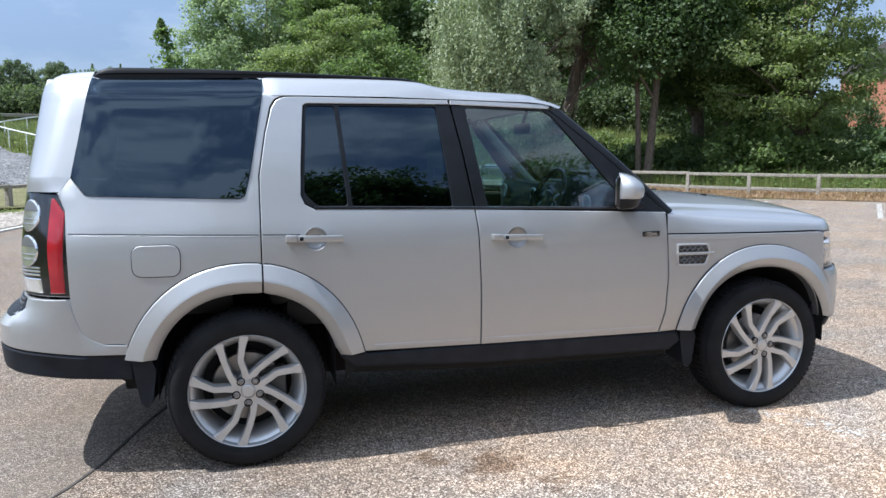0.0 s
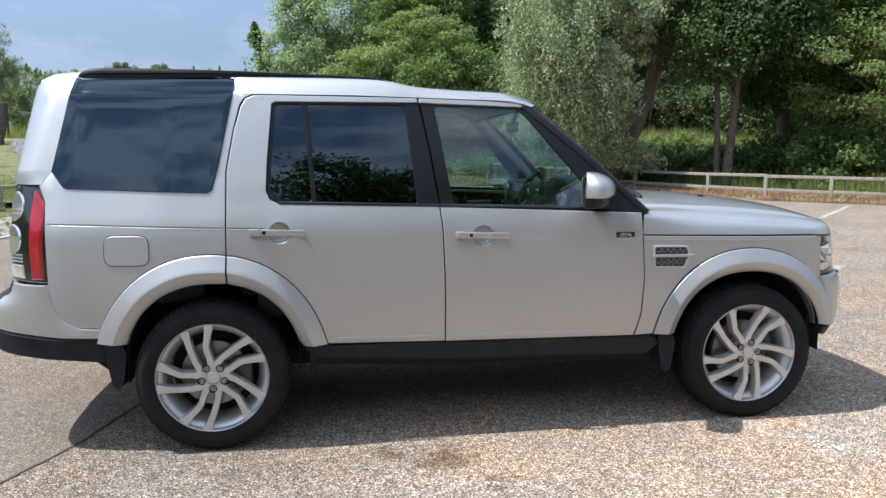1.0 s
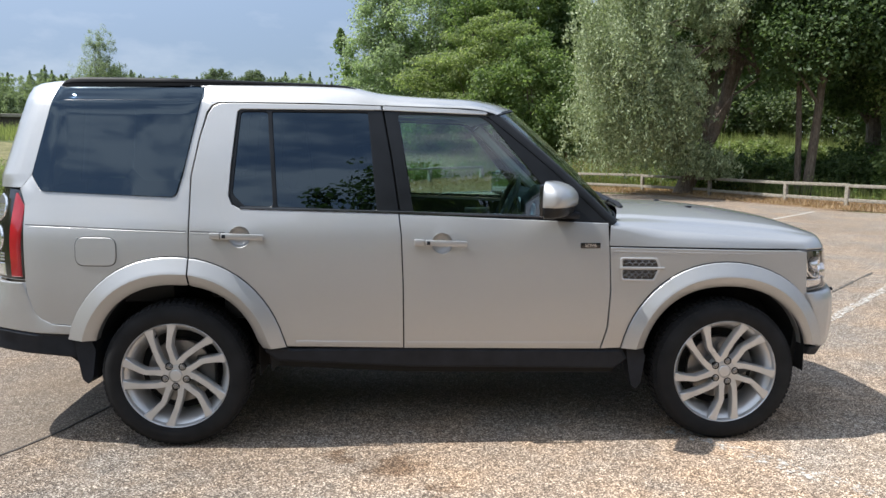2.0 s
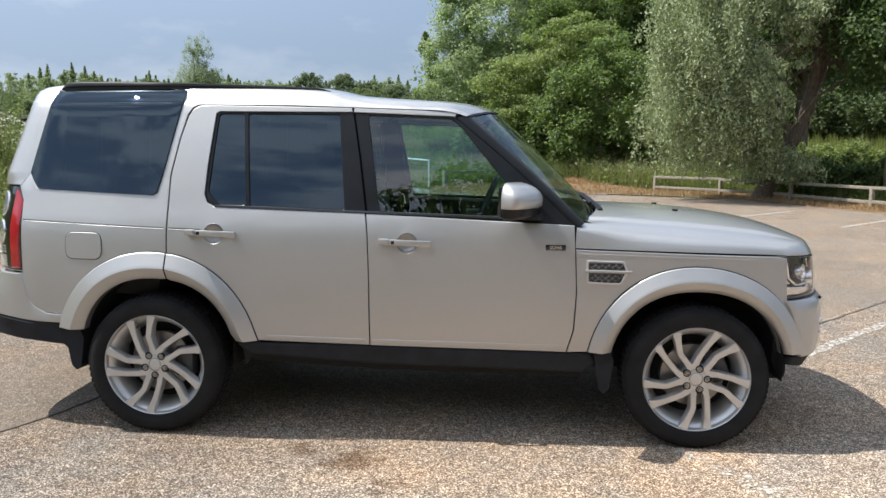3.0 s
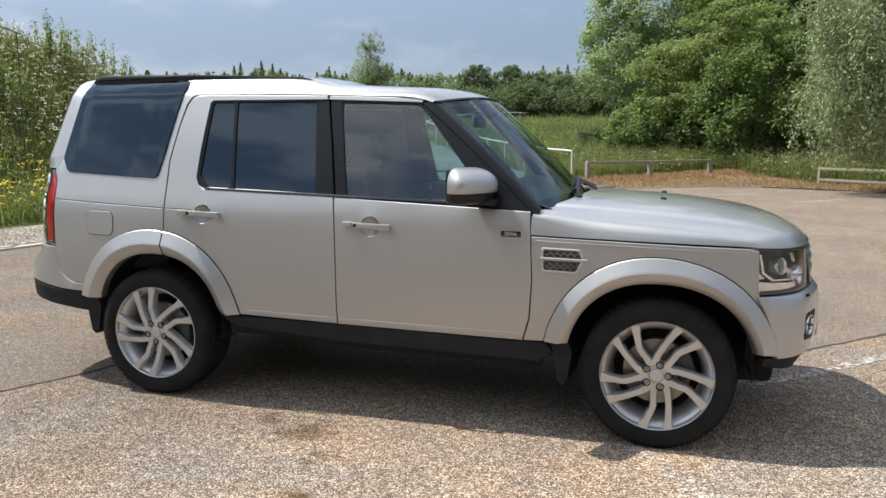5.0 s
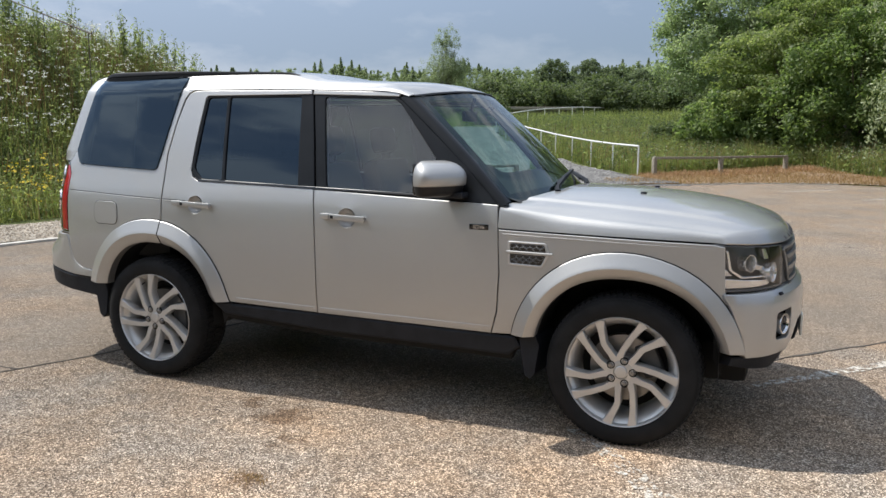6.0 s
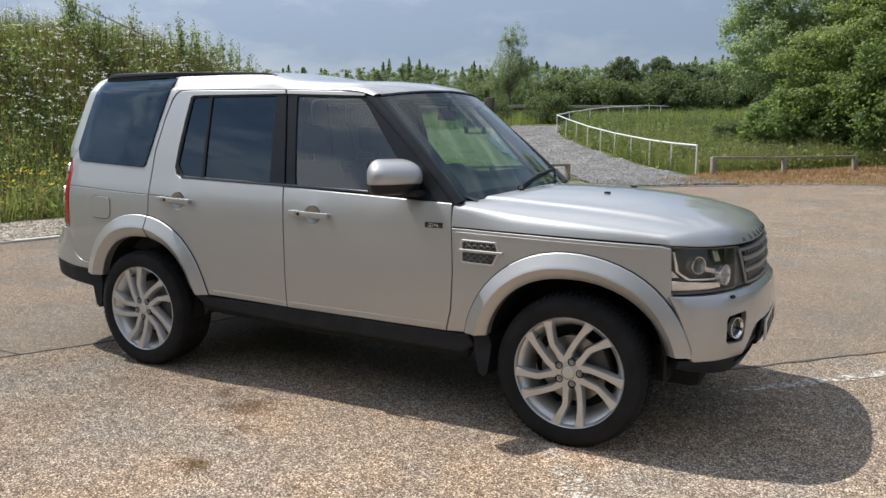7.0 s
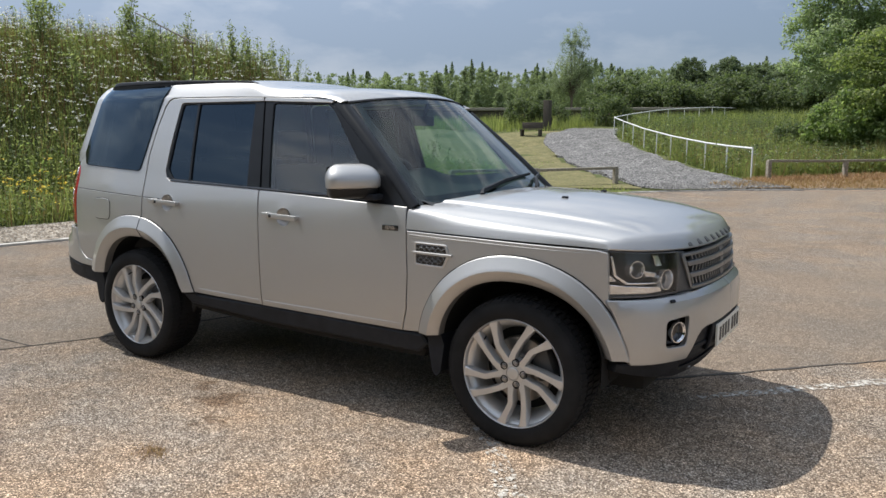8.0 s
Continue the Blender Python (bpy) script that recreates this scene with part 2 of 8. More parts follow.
    uw.inputs[1].default_value = 0.15
    nt.links.new(noise_tex(nt, co, 3.0, 4.0), uw.inputs[0])
    nt.links.new(ue.outputs[0], uw.inputs[2])
    um = node(nt, "ShaderNodeMapRange")
    um.inputs["From Min"].default_value, um.inputs["From Max"].default_value = 11.57, 11.64
    um.inputs["To Min"].default_value, um.inputs["To Max"].default_value = 1.0, 0.25
    nt.links.new(uw.outputs[0], um.inputs["Value"])
    ub = node(nt, "ShaderNodeMath")
    ub.operation = 'MULTIPLY'
    nt.links.new(both_.outputs[0], ub.inputs[0])
    nt.links.new(um.outputs[0], ub.inputs[1])
    band = ub
    smooth = mix(nt, 0.5, mix(nt, fine, (0.15, 0.120, 0.091), (0.27, 0.218, 0.166)), stone)
    smooth = mix(nt, ramp(nt, mid, [(0.40, (0, 0, 0)), (0.7, (0.6, 0.6, 0.6))]), smooth, (0.20, 0.175, 0.147))
    half = node(nt, "ShaderNodeMath")
    half.operation = 'MULTIPLY'
    half.inputs[1].default_value = 0.72
    nt.links.new(band.outputs[0], half.inputs[0])
    col = mix(nt, half.outputs[0], stone, smooth)
    nt.links.new(col, b.inputs["Base Color"])
    b.inputs["Roughness"].default_value = 0.92
    b.inputs["Diffuse Roughness"].default_value = 0.4
    b.inputs["Specular IOR Level"].default_value = 0.2
    hgt = mix(nt, 0.35, chips.outputs["Distance"], fine)
    bump(nt, b, hgt, 0.85, 0.007)
    return m


def ground_material(name, cols, scale, bump_scale, strength=0.6, dist=0.02):
    m, nt, b = material(name)
    co = coords(nt)
    n1, n2 = noise_tex(nt, co, scale, 6.0, 0.65), noise_tex(nt, co, bump_scale, 4.0, 0.6)
    c = ramp(nt, n1, [(0.3, cols[0]), (0.52, cols[1]), (0.72, cols[2])])
    c = mix(nt, 0.45, c, ramp(nt, n2, [(0.35, cols[0]), (0.65, cols[2])]))
    nt.links.new(c, b.inputs["Base Color"])
    b.inputs["Roughness"].default_value = 0.95
    b.inputs["Specular IOR Level"].default_value = 0.2
    bump(nt, b, n2, strength, dist)
    return m


def gravel_material(name, cols, scale):
    m, nt, b = material(name)
    co = coords(nt)
    v = nt.nodes.new("ShaderNodeTexVoronoi")
    v.inputs["Scale"].default_value = scale
    nt.links.new(co, v.inputs["Vector"])
    sep = nt.nodes.new("ShaderNodeSeparateColor")
    nt.links.new(v.outputs["Color"], sep.inputs[0])
    c = ramp(nt, sep.outputs[1], [(0.0, cols[0]), (0.5, cols[1]), (0.95, cols[2])])
    c = mix(nt, ramp(nt, noise_tex(nt, co, 1.3, 5.0), [(0.4, (0, 0, 0)), (0.7, (0.5, 0.5, 0.5))]), c, cols[0])
    nt.links.new(c, b.inputs["Base Color"])
    b.inputs["Roughness"].default_value = 0.9
    bump(nt, b, v.outputs["Distance"], 1.0, 0.03)
    return m


def leaf_material(name, dark, mid, lite, trans=0.35, rough=0.5):
    m, nt, b = material(name)
    geo = nt.nodes.new("ShaderNodeNewGeometry")
    co = coords(nt)
    isl = ramp(nt, geo.outputs["Random Per Island"], [(0.0, dark), (0.5, mid), (0.95, lite)])
    big = noise_tex(nt, co, 0.5, 3.0)
    c = mix(nt, ramp(nt, big, [(0.35, (0, 0, 0)), (0.7, (0.6, 0.6, 0.6))]), isl, mid)
    nt.links.new(c, b.inputs["Base Color"])
    b.inputs["Roughness"].default_value = rough
    b.inputs["Specular IOR Level"].default_value = 0.35
    tl = nt.nodes.new("ShaderNodeBsdfTranslucent")
    nt.links.new(mix(nt, 1.0, c, (1.2, 1.3, 0.85), 'MULTIPLY'), tl.inputs[0])
    mx = nt.nodes.new("ShaderNodeMixShader")
    mx.inputs[0].default_value = trans
    out = nt.nodes["Material Output"]
    nt.links.new(b.outputs[0], mx.inputs[1])
    nt.links.new(tl.outputs[0], mx.inputs[2])
    nt.links.new(mx.outputs[0], out.inputs[0])
    return m


def timber_material(name, cols, scale=(3.0, 3.0, 3.0)):
    m, nt, b = material(name)
    co = coords(nt, scale)
    n = noise_tex(nt, co, 6.0, 6.0, 0.7)
    g = noise_tex(nt, co, 30.0, 4.0, 0.6)
    c = ramp(nt, n, [(0.3, cols[0]), (0.5, cols[1]), (0.7, cols[2])])
    c = mix(nt, ramp(nt, g, [(0.4, (0, 0, 0)), (0.7, (0.5, 0.5, 0.5))]), c, cols[0])
    nt.links.new(c, b.inputs["Base Color"])
    b.inputs["Roughness"].default_value = 0.85
    bump(nt, b, g, 0.5, 0.008)
    return m


def worn_paint_material(name, lo, hi):
    m, nt, b = material(name)
    co = coords(nt)
    n = noise_tex(nt, co, 26.0, 6.0, 0.75)
    c = ramp(nt, noise_tex(nt, co, 60.0, 3.0), [(0.35, (0.46, 0.42, 0.36)), (0.65, (0.68, 0.65, 0.59))])
    nt.links.new(c, b.inputs["Base Color"])
    # bare asphalt shows where the paint is gone
    tr = nt.nodes.new("ShaderNodeBsdfTransparent")
    mx = nt.nodes.new("ShaderNodeMixShader")
    nt.links.new(ramp(nt, n, [(lo, (0, 0, 0)), (hi, (1, 1, 1))]), mx.inputs[0])
    nt.links.new(tr.outputs[0], mx.inputs[1])
    nt.links.new(b.outputs[0], mx.inputs[2])
    nt.links.new(mx.outputs[0], nt.nodes["Material Output"].inputs[0])
    b.inputs["Roughness"].default_value = 0.8
    bump(nt, b, noise_tex(nt, co, 120.0, 2.0), 0.5, 0.004)
    return m


PAINT = paint_material()
M_GLASS = glass_material("clear_glass", (0.56, 0.76, 0.75), 0.095)
M_SCREEN = glass_material("laminated_glass", (0.62, 0.76, 0.72), 0.06)
# bluish gloss paints the blue of the sky into the reflections
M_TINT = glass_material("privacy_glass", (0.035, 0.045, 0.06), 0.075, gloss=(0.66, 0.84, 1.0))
M_LENS = glass_material("clear_lens", (0.92, 0.92, 0.92))
M_BLACK = simple("textured_black_plastic", (0.017, 0.0195, 0.025), 0.55, spec=0.22, grain=0.25, grain_scale=500, vary=0.3)
M_RAILBLACK = simple("dull_black_rail", (0.008, 0.008, 0.009), 0.42, spec=0.15, vary=0.2)
M_TRIM = simple("satin_black_trim", (0.011, 0.012, 0.014), 0.30, vary=0.25, spec=0.28)
M_GLOSSBLACK = simple("gloss_black", (0.010, 0.010, 0.011), 0.12, coat=0.6)
M_DARK = simple("underbody_black", (0.008, 0.008, 0.008), 0.9)
M_RUBBER = simple("tyre_rubber", (0.013, 0.013, 0.0135), 0.85, spec=0.3, grain=0.3, grain_scale=260, vary=0.35)
M_RIM = simple("alloy_silver", (0.58, 0.575, 0.565), 0.36, metal=0.6, coat=0.35, vary=0.05)
M_CHROME = simple("chrome", (0.72, 0.73, 0.75), 0.08, metal=1.0, vary=0.03)
M_STEEL = simple("brake_steel", (0.30, 0.29, 0.28), 0.38, metal=0.9, vary=0.2)
M_GREY = simple("dark_grey_plastic", (0.075, 0.077, 0.08), 0.45, vary=0.15)
M_LAMPCLEAR = simple("clear_lamp", (0.72, 0.73, 0.74), 0.12, metal=0.85, vary=0.15)
M_LAMPGREY = simple("lamp_grey", (0.035, 0.037, 0.04), 0.3, metal=0.2, vary=0.1)
M_GRILLE = simple("satin_grey_grille", (0.24, 0.245, 0.25), 0.35, metal=0.6, vary=0.08)
M_RED = simple("red_lamp_lens", (0.36, 0.012, 0.02), 0.12, coat=0.6, vary=0.2)
M_SEAT = simple("dark_leather", (0.026, 0.025, 0.025), 0.5, grain=0.3, grain_scale=180, vary=0.25)
M_DASH = simple("dark_dash", (0.026, 0.027, 0.029), 0.65, grain=0.2, vary=0.2)
M_LINING = simple("pale_lining", (0.60, 0.58, 0.54), 0.9, vary=0.06)
M_PLATE = simple("plate_white", (0.72, 0.72, 0.66), 0.35, vary=0.04)
M_INK = simple("plate_black", (0.02, 0.02, 0.02), 0.4)
M_WHITELAMP = simple("lamp_reflector", (0.88, 0.88, 0.88), 0.12, metal=0.85, vary=0.12)
M_ASPHALT = asphalt_material()
M_GRASSBASE = ground_material("meadow_soil", ((0.05, 0.07, 0.02), (0.09, 0.115, 0.035), (0.17, 0.16, 0.075)), 0.6, 18.0)
M_STRAW = ground_material("dry_cut_grass", ((0.13, 0.085, 0.054), (0.22, 0.15, 0.094), (0.34, 0.25, 0.16)), 1.4, 30.0)
M_LAWN = ground_material("short_mown_grass", ((0.070, 0.080, 0.033), (0.150, 0.146, 0.062), (0.31, 0.255, 0.135)), 1.8, 9.0)
M_GRAVEL = gravel_material("grey_gravel", ((0.04, 0.038, 0.037), (0.13, 0.125, 0.12), (0.38, 0.37, 0.355)), 15.0)
M_EDGEGRAVEL = gravel_material("beige_gravel", ((0.16, 0.13, 0.10), (0.34, 0.29, 0.23), (0.56, 0.50, 0.42)), 17.0)
M_LINE = worn_paint_material("worn_white_marking", 0.42, 0.54)
M_WORNLINE = worn_paint_material("half_gone_marking", 0.47, 0.56)
M_FAINTLINE = worn_paint_material("nearly_gone_marking", 0.52, 0.60)
M_EDGING = simple("concrete_edging", (0.50, 0.48, 0.44), 0.85, grain=0.5, grain_scale=120, vary=0.2)
M_CRACK = simple("bitumen_joint", (0.075, 0.065, 0.055), 0.9, vary=0.3)
M_TIMBER = timber_material("weathered_timber", ((0.15, 0.132, 0.102), (0.32, 0.285, 0.228), (0.47, 0.43, 0.36)))
M_DARKTIMBER = timber_material("dark_timber", ((0.04, 0.032, 0.026), (0.085, 0.07, 0.055), (0.14, 0.12, 0.10)))
M_WHITE = simple("white_painted_steel", (0.78, 0.78, 0.76), 0.4, vary=0.06)
M_BARK = timber_material("bark", ((0.07, 0.053, 0.040), (0.165, 0.128, 0.096), (0.29, 0.24, 0.185)), (4.0, 4.0, 1.0))
L_BROAD = leaf_material("broad_leaves", (0.09, 0.14, 0.050), (0.165, 0.225, 0.080), (0.28, 0.34, 0.135), 0.58)
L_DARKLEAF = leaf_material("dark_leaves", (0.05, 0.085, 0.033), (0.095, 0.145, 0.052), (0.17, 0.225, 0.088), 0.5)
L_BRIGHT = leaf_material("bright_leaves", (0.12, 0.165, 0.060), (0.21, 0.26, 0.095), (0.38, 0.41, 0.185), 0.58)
L_POPLAR = leaf_material("pale_poplar_leaves", (0.17, 0.205, 0.125), (0.26, 0.30, 0.19), (0.38, 0.42, 0.29), 0.5, 0.6)
# skyline trees: distance haze is mixed into the leaf colour
L_SKYLINE = leaf_material("hazy_skyline_leaves", (0.10, 0.13, 0.075), (0.135, 0.17, 0.098), (0.185, 0.22, 0.13), 0.5, 0.7)
L_HEDGE = leaf_material("hedge_leaves", (0.070, 0.098, 0.045), (0.118, 0.152, 0.070), (0.19, 0.225, 0.105), 0.48, 0.6)
L_WILLOW = leaf_material("willow_leaves", (0.14, 0.175, 0.085), (0.30, 0.35, 0.19), (0.50, 0.54, 0.34), 0.26, 0.55)
L_GREY = leaf_material("silvery_leaves", (0.19, 0.24, 0.14), (0.31, 0.37, 0.225), (0.46, 0.52, 0.34), 0.6)
L_GRASS = leaf_material("tall_grass", (0.14, 0.172, 0.060), (0.25, 0.28, 0.102), (0.43, 0.425, 0.205), 0.63, 0.6)
L_BANK = leaf_material("bank_leaves", (0.12, 0.155, 0.066), (0.215, 0.25, 0.115), (0.37, 0.395, 0.21), 0.6, 0.6)
# leaf colour lightened and flattened to stand for haze over the distance
L_FAR = leaf_material("hazy_far_leaves", (0.20, 0.24, 0.135), (0.235, 0.28, 0.16), (0.275, 0.32, 0.19), 0.5, 0.7)
L_DRY = leaf_material("dry_stems", (0.22, 0.13, 0.065), (0.37, 0.24, 0.13), (0.50, 0.37, 0.22), 0.3, 0.7)
L_STRAW = leaf_material("dead_grass", (0.24, 0.135, 0.078), (0.43, 0.265, 0.16), (0.60, 0.42, 0.275), 0.3, 0.8)
L_WHITEFLOWER = leaf_material("white_petals", (0.62, 0.62, 0.55), (0.72, 0.72, 0.66), (0.80, 0.80, 0.76), 0.2, 0.7)
L_YELLOWFLOWER = leaf_material("yellow_petals", (0.55, 0.38, 0.02), (0.66, 0.48, 0.03), (0.75, 0.58, 0.06), 0.25, 0.7)
L_RUST = leaf_material("rusty_seed_heads", (0.12, 0.07, 0.035), (0.20, 0.115, 0.06), (0.28, 0.18, 0.10), 0.25, 0.8)


# ---- helpers for building ----
def finish(ob, angle=32):
    me = ob.data
    me.shade_smooth()
    me.set_sharp_from_angle(angle=radians(angle))
    return ob


def part(name, bm, mat, parent=None, label="", smooth=True):
    me = bpy.data.meshes.new(name)
    bmesh.ops.recalc_face_normals(bm, faces=bm.faces)
    bm.to_mesh(me)
    bm.free()
    me.materials.append(mat)
    ob = new(name, me)
    if parent:
        ob.parent = parent
    if smooth:
        finish(ob)
    if label:
        tagged(ob, label)
    return ob


def thing(name, label, category, group="", at=(0, 0, 0)):
    e = new(name)
    e.location = at
    e.empty_display_size = 0.2
    return tagged(e, label, category, group)


def mesh_arrays(name, verts, faces, mat, parent=None, label="", smooth=False, angle=32):
    me = bpy.data.meshes.new(name)
    me.from_pydata([tuple(v) for v in verts], [], [tuple(f) for f in faces])
    me.materials.append(mat)
    ob = new(name, me)
    if parent:
        ob.parent = parent
    if smooth:
        finish(ob, angle)
    if label:
        tagged(ob, label)
    return ob


def quads(name, v, mat, parent=None, label=""):
    """One mesh of loose quads from an array (n, 4, 3)."""
    n = len(v)
    me = bpy.data.meshes.new(name)
    me.vertices.add(4 * n)
    me.vertices.foreach_set("co", np.ascontiguousarray(v, dtype=np.float32).ravel())
    me.loops.add(4 * n)
    me.loops.foreach_set("vertex_index", np.arange(4 * n, dtype=np.int32))
    me.polygons.add(n)
    me.polygons.foreach_set("loop_start", np.arange(0, 4 * n, 4, dtype=np.int32))
    me.update(calc_edges=True)
    me.validate()
    me.materials.append(mat)
    ob = new(name, me)
    if parent:
        ob.parent = parent
    if label:
        tagged(ob, label)
    return ob


def box(bm, lo, hi, bevel=0.0, m=None):
    c = [(a + b) / 2 for a, b in zip(lo, hi)]
    s = [abs(b - a) for a, b in zip(lo, hi)]
    g = bmesh.ops.create_cube(bm, size=1, matrix=(m or Matrix()) @ Matrix.Translation(c) @ Matrix.Diagonal((*s, 1)))
    if bevel:
        es = list({e for v in g["verts"] for e in v.link_edges})
        bmesh.ops.bevel(bm, geom=es, offset=bevel, segments=2, affect='EDGES', profile=0.6)
    return bm


def tube(bm, pts, radii, seg=8, cap=True):
    """A tapered tube along points."""
    pts = [Vector(p) for p in pts]
    if not isinstance(radii, (list, tuple)):
        radii = [radii] * len(pts)
    rings = []
    for i, p in enumerate(pts):
        d = (pts[min(i + 1, len(pts) - 1)] - pts[max(i - 1, 0)]).normalized()
        a = d.cross(Vector((0, 0, 1)) if abs(d.z) < 0.9 else Vector((1, 0, 0))).normalized()
        b = d.cross(a)
        rings.append([bm.verts.new(p + radii[i] * (math.cos(t) * a + math.sin(t) * b)) for t in [2 * math.pi * k / seg for k in range(seg)]])
    for r0, r1 in zip(rings, rings[1:]):
        for k in range(seg):
            bm.faces.new((r0[k], r0[(k + 1) % seg], r1[(k + 1) % seg], r1[k]))
    if cap:
        bm.faces.new(rings[0][::-1])
        bm.faces.new(rings[-1])
    return bm


def spline(xs, ys):
    """A smooth curve through points, without overshoot."""
    xs, ys = np.array(xs, float), np.array(ys, float)
    h, d = np.diff(xs), np.diff(ys) / np.diff(xs)
    m = np.zeros_like(ys)
    m[0], m[-1] = d[0], d[-1]
    for i in range(1, len(xs) - 1):
        m[i] = 0 if d[i - 1] * d[i] <= 0 else 2 * d[i - 1] * d[i] / (d[i - 1] + d[i])

    def at(x):
        x = min(max(x, xs[0]), xs[-1])
        i = min(int(np.searchsorted(xs, x, side="right")) - 1, len(xs) - 2)
        t = (x - xs[i]) / h[i]
        return float((2 * t**3 - 3 * t**2 + 1) * ys[i] + (t**3 - 2 * t**2 + t) * h[i] * m[i] + (-2 * t**3 + 3 * t**2) * ys[i + 1] + (t**3 - t**2) * h[i] * m[i + 1])
    return at


def smoothstep(a, b, x):
    t = np.clip((x - a) / (b - a), 0, 1)
    return t * t * (3 - 2 * t)


# ---- the ground ----
RISE_Y = [24, 26, 29, 33, 37.3, 41.4, 43.5, 50, 60, 70, 140, 260]
RISE_Z = [0, 0.03, 0.17, 0.45, 0.85, 1.35, 1.65, 2.3, 2.8, 3.05, 4.6, 5.5]


def rise(y):
    return np.interp(y, RISE_Y, RISE_Z)


def terrain(x, y):
    """Height of the land: level by the car park, rising gently behind it, with a steep weedy bank to one side."""
    x, y = np.asarray(x, float), np.asarray(y, float)
    z = rise(y)
    base = -8.5 + 0.14 * (y - 3) * smoothstep(3, 8, y) * 0.8
    crest = 3.55 * smoothstep(0, 5.2, base - x) * (1 - smoothstep(10.5, 19.5, y)) * smoothstep(-26, -12, y)
    crest = crest * (1 - smoothstep(18, 34, base - x))
    return z + crest


def grid_sheet(name, xs, ys, zf, mat, label, category, keep=None):
    X, Y = np.meshgrid(xs, ys)
    Z = zf(X, Y)
    v = np.stack([X.ravel(), Y.ravel(), Z.ravel()], 1)
    nx, ny = len(xs), len(ys)
    f = [(j * nx + i, j * nx + i + 1, (j + 1) * nx + i + 1, (j + 1) * nx + i) for j in range(ny - 1) for i in range(nx - 1)
         if keep is None or keep((xs[i] + xs[i + 1]) / 2, (ys[j] + ys[j + 1]) / 2)]
    ob = mesh_arrays(name, v, f, mat, smooth=True, angle=80)
    return tagged(ob, label, category, kind="structure")


def ladder(near, far, n):
    """Steps that grow outwards, for a sheet that is fine near the middle."""
    g = np.geomspace(1, far / near, n) * near
    return g


PARK = [(-30, -60), (-9.2, -12), (-6.32, 1.5), (-5.6, 5.3), (-4.1, 11.2), (-2.44, 16.7), (0.3, 20.4), (3.6, 22.6), (5.9, 23.3), (10.0, 21.0), (12.3, 14.2), (15.4, 11.0), (24, 2.5), (60, -30), (60, -60)]


def inside(poly, x, y):
    x, y = np.asarray(x, float), np.asarray(y, float)
    r = np.zeros(x.shape, bool)
    for (x0, y0), (x1, y1) in zip(poly, poly[1:] + poly[:1]):
        c = (y0 > y) != (y1 > y)
        with np.errstate(divide="ignore", invalid="ignore"):
            r ^= c & (x < (x1 - x0) * (y - y0) / (y1 - y0 + 1e-12) + x0)
    return r


def edge_distance(poly, x, y):
    x, y = np.asarray(x, float), np.asarray(y, float)
    best = np.full(x.shape, 1e9)
    for (x0, y0), (x1, y1) in zip(poly, poly[1:]):
        dx, dy = x1 - x0, y1 - y0
        t = np.clip(((x - x0) * dx + (y - y0) * dy) / (dx * dx + dy * dy), 0, 1)
        best = np.minimum(best, np.hypot(x - x0 - t * dx, y - y0 - t * dy))
    return best


def ground_height(x, y):
    z = terrain(x, y)
    rough = 0.05 * np.sin(1.7 * np.asarray(x)) * np.cos(1.3 * np.asarray(y)) + 0.04 * np.sin(0.6 * np.asarray(x) + 2 * np.asarray(y))
    ins = inside(PARK, x, y)
    d = edge_distance(PARK, x, y)
    return np.where(ins, -0.05, z + rough * smoothstep(2.5, 6, d) + 0.03 * smoothstep(0.0, 0.6, d) - 0.012)


core = np.arange(-30, 34.01, 0.5)
gx = np.concatenate([-30 - ladder(1, 2500, 26)[::-1], core, 34 + ladder(1, 2500, 26)])
gyc = np.arange(-20, 60.01, 0.5)
gy = np.concatenate([-20 - ladder(1, 2500, 24)[::-1], gyc, 60 + ladder(1, 2500, 26)])
grid_sheet("ground", gx, gy, ground_height, M_GRASSBASE, "rough meadow ground of grass and soil reaching the horizon", "ground")


def flat_poly(name, poly, z, mat, label, category, kind="structure", thick=0.0):
    bm = bmesh.new()
    f = bm.faces.new([bm.verts.new((x, y, z)) for x, y in poly])
    if thick:
        r = bmesh.ops.extrude_face_region(bm, geom=[f])
        bmesh.ops.translate(bm, verts=[e for e in r["geom"] if isinstance(e, bmesh.types.BMVert)], vec=(0, 0, -thick))
    bmesh.ops.triangulate(bm, faces=bm.faces)
    ob = part(name, bm, mat, smooth=False)
    return tagged(ob, label, category, kind=kind)


flat_poly("road", PARK, 0.0, M_ASPHALT, "sun-bleached car park of old chipped asphalt", "car park", thick=0.12)


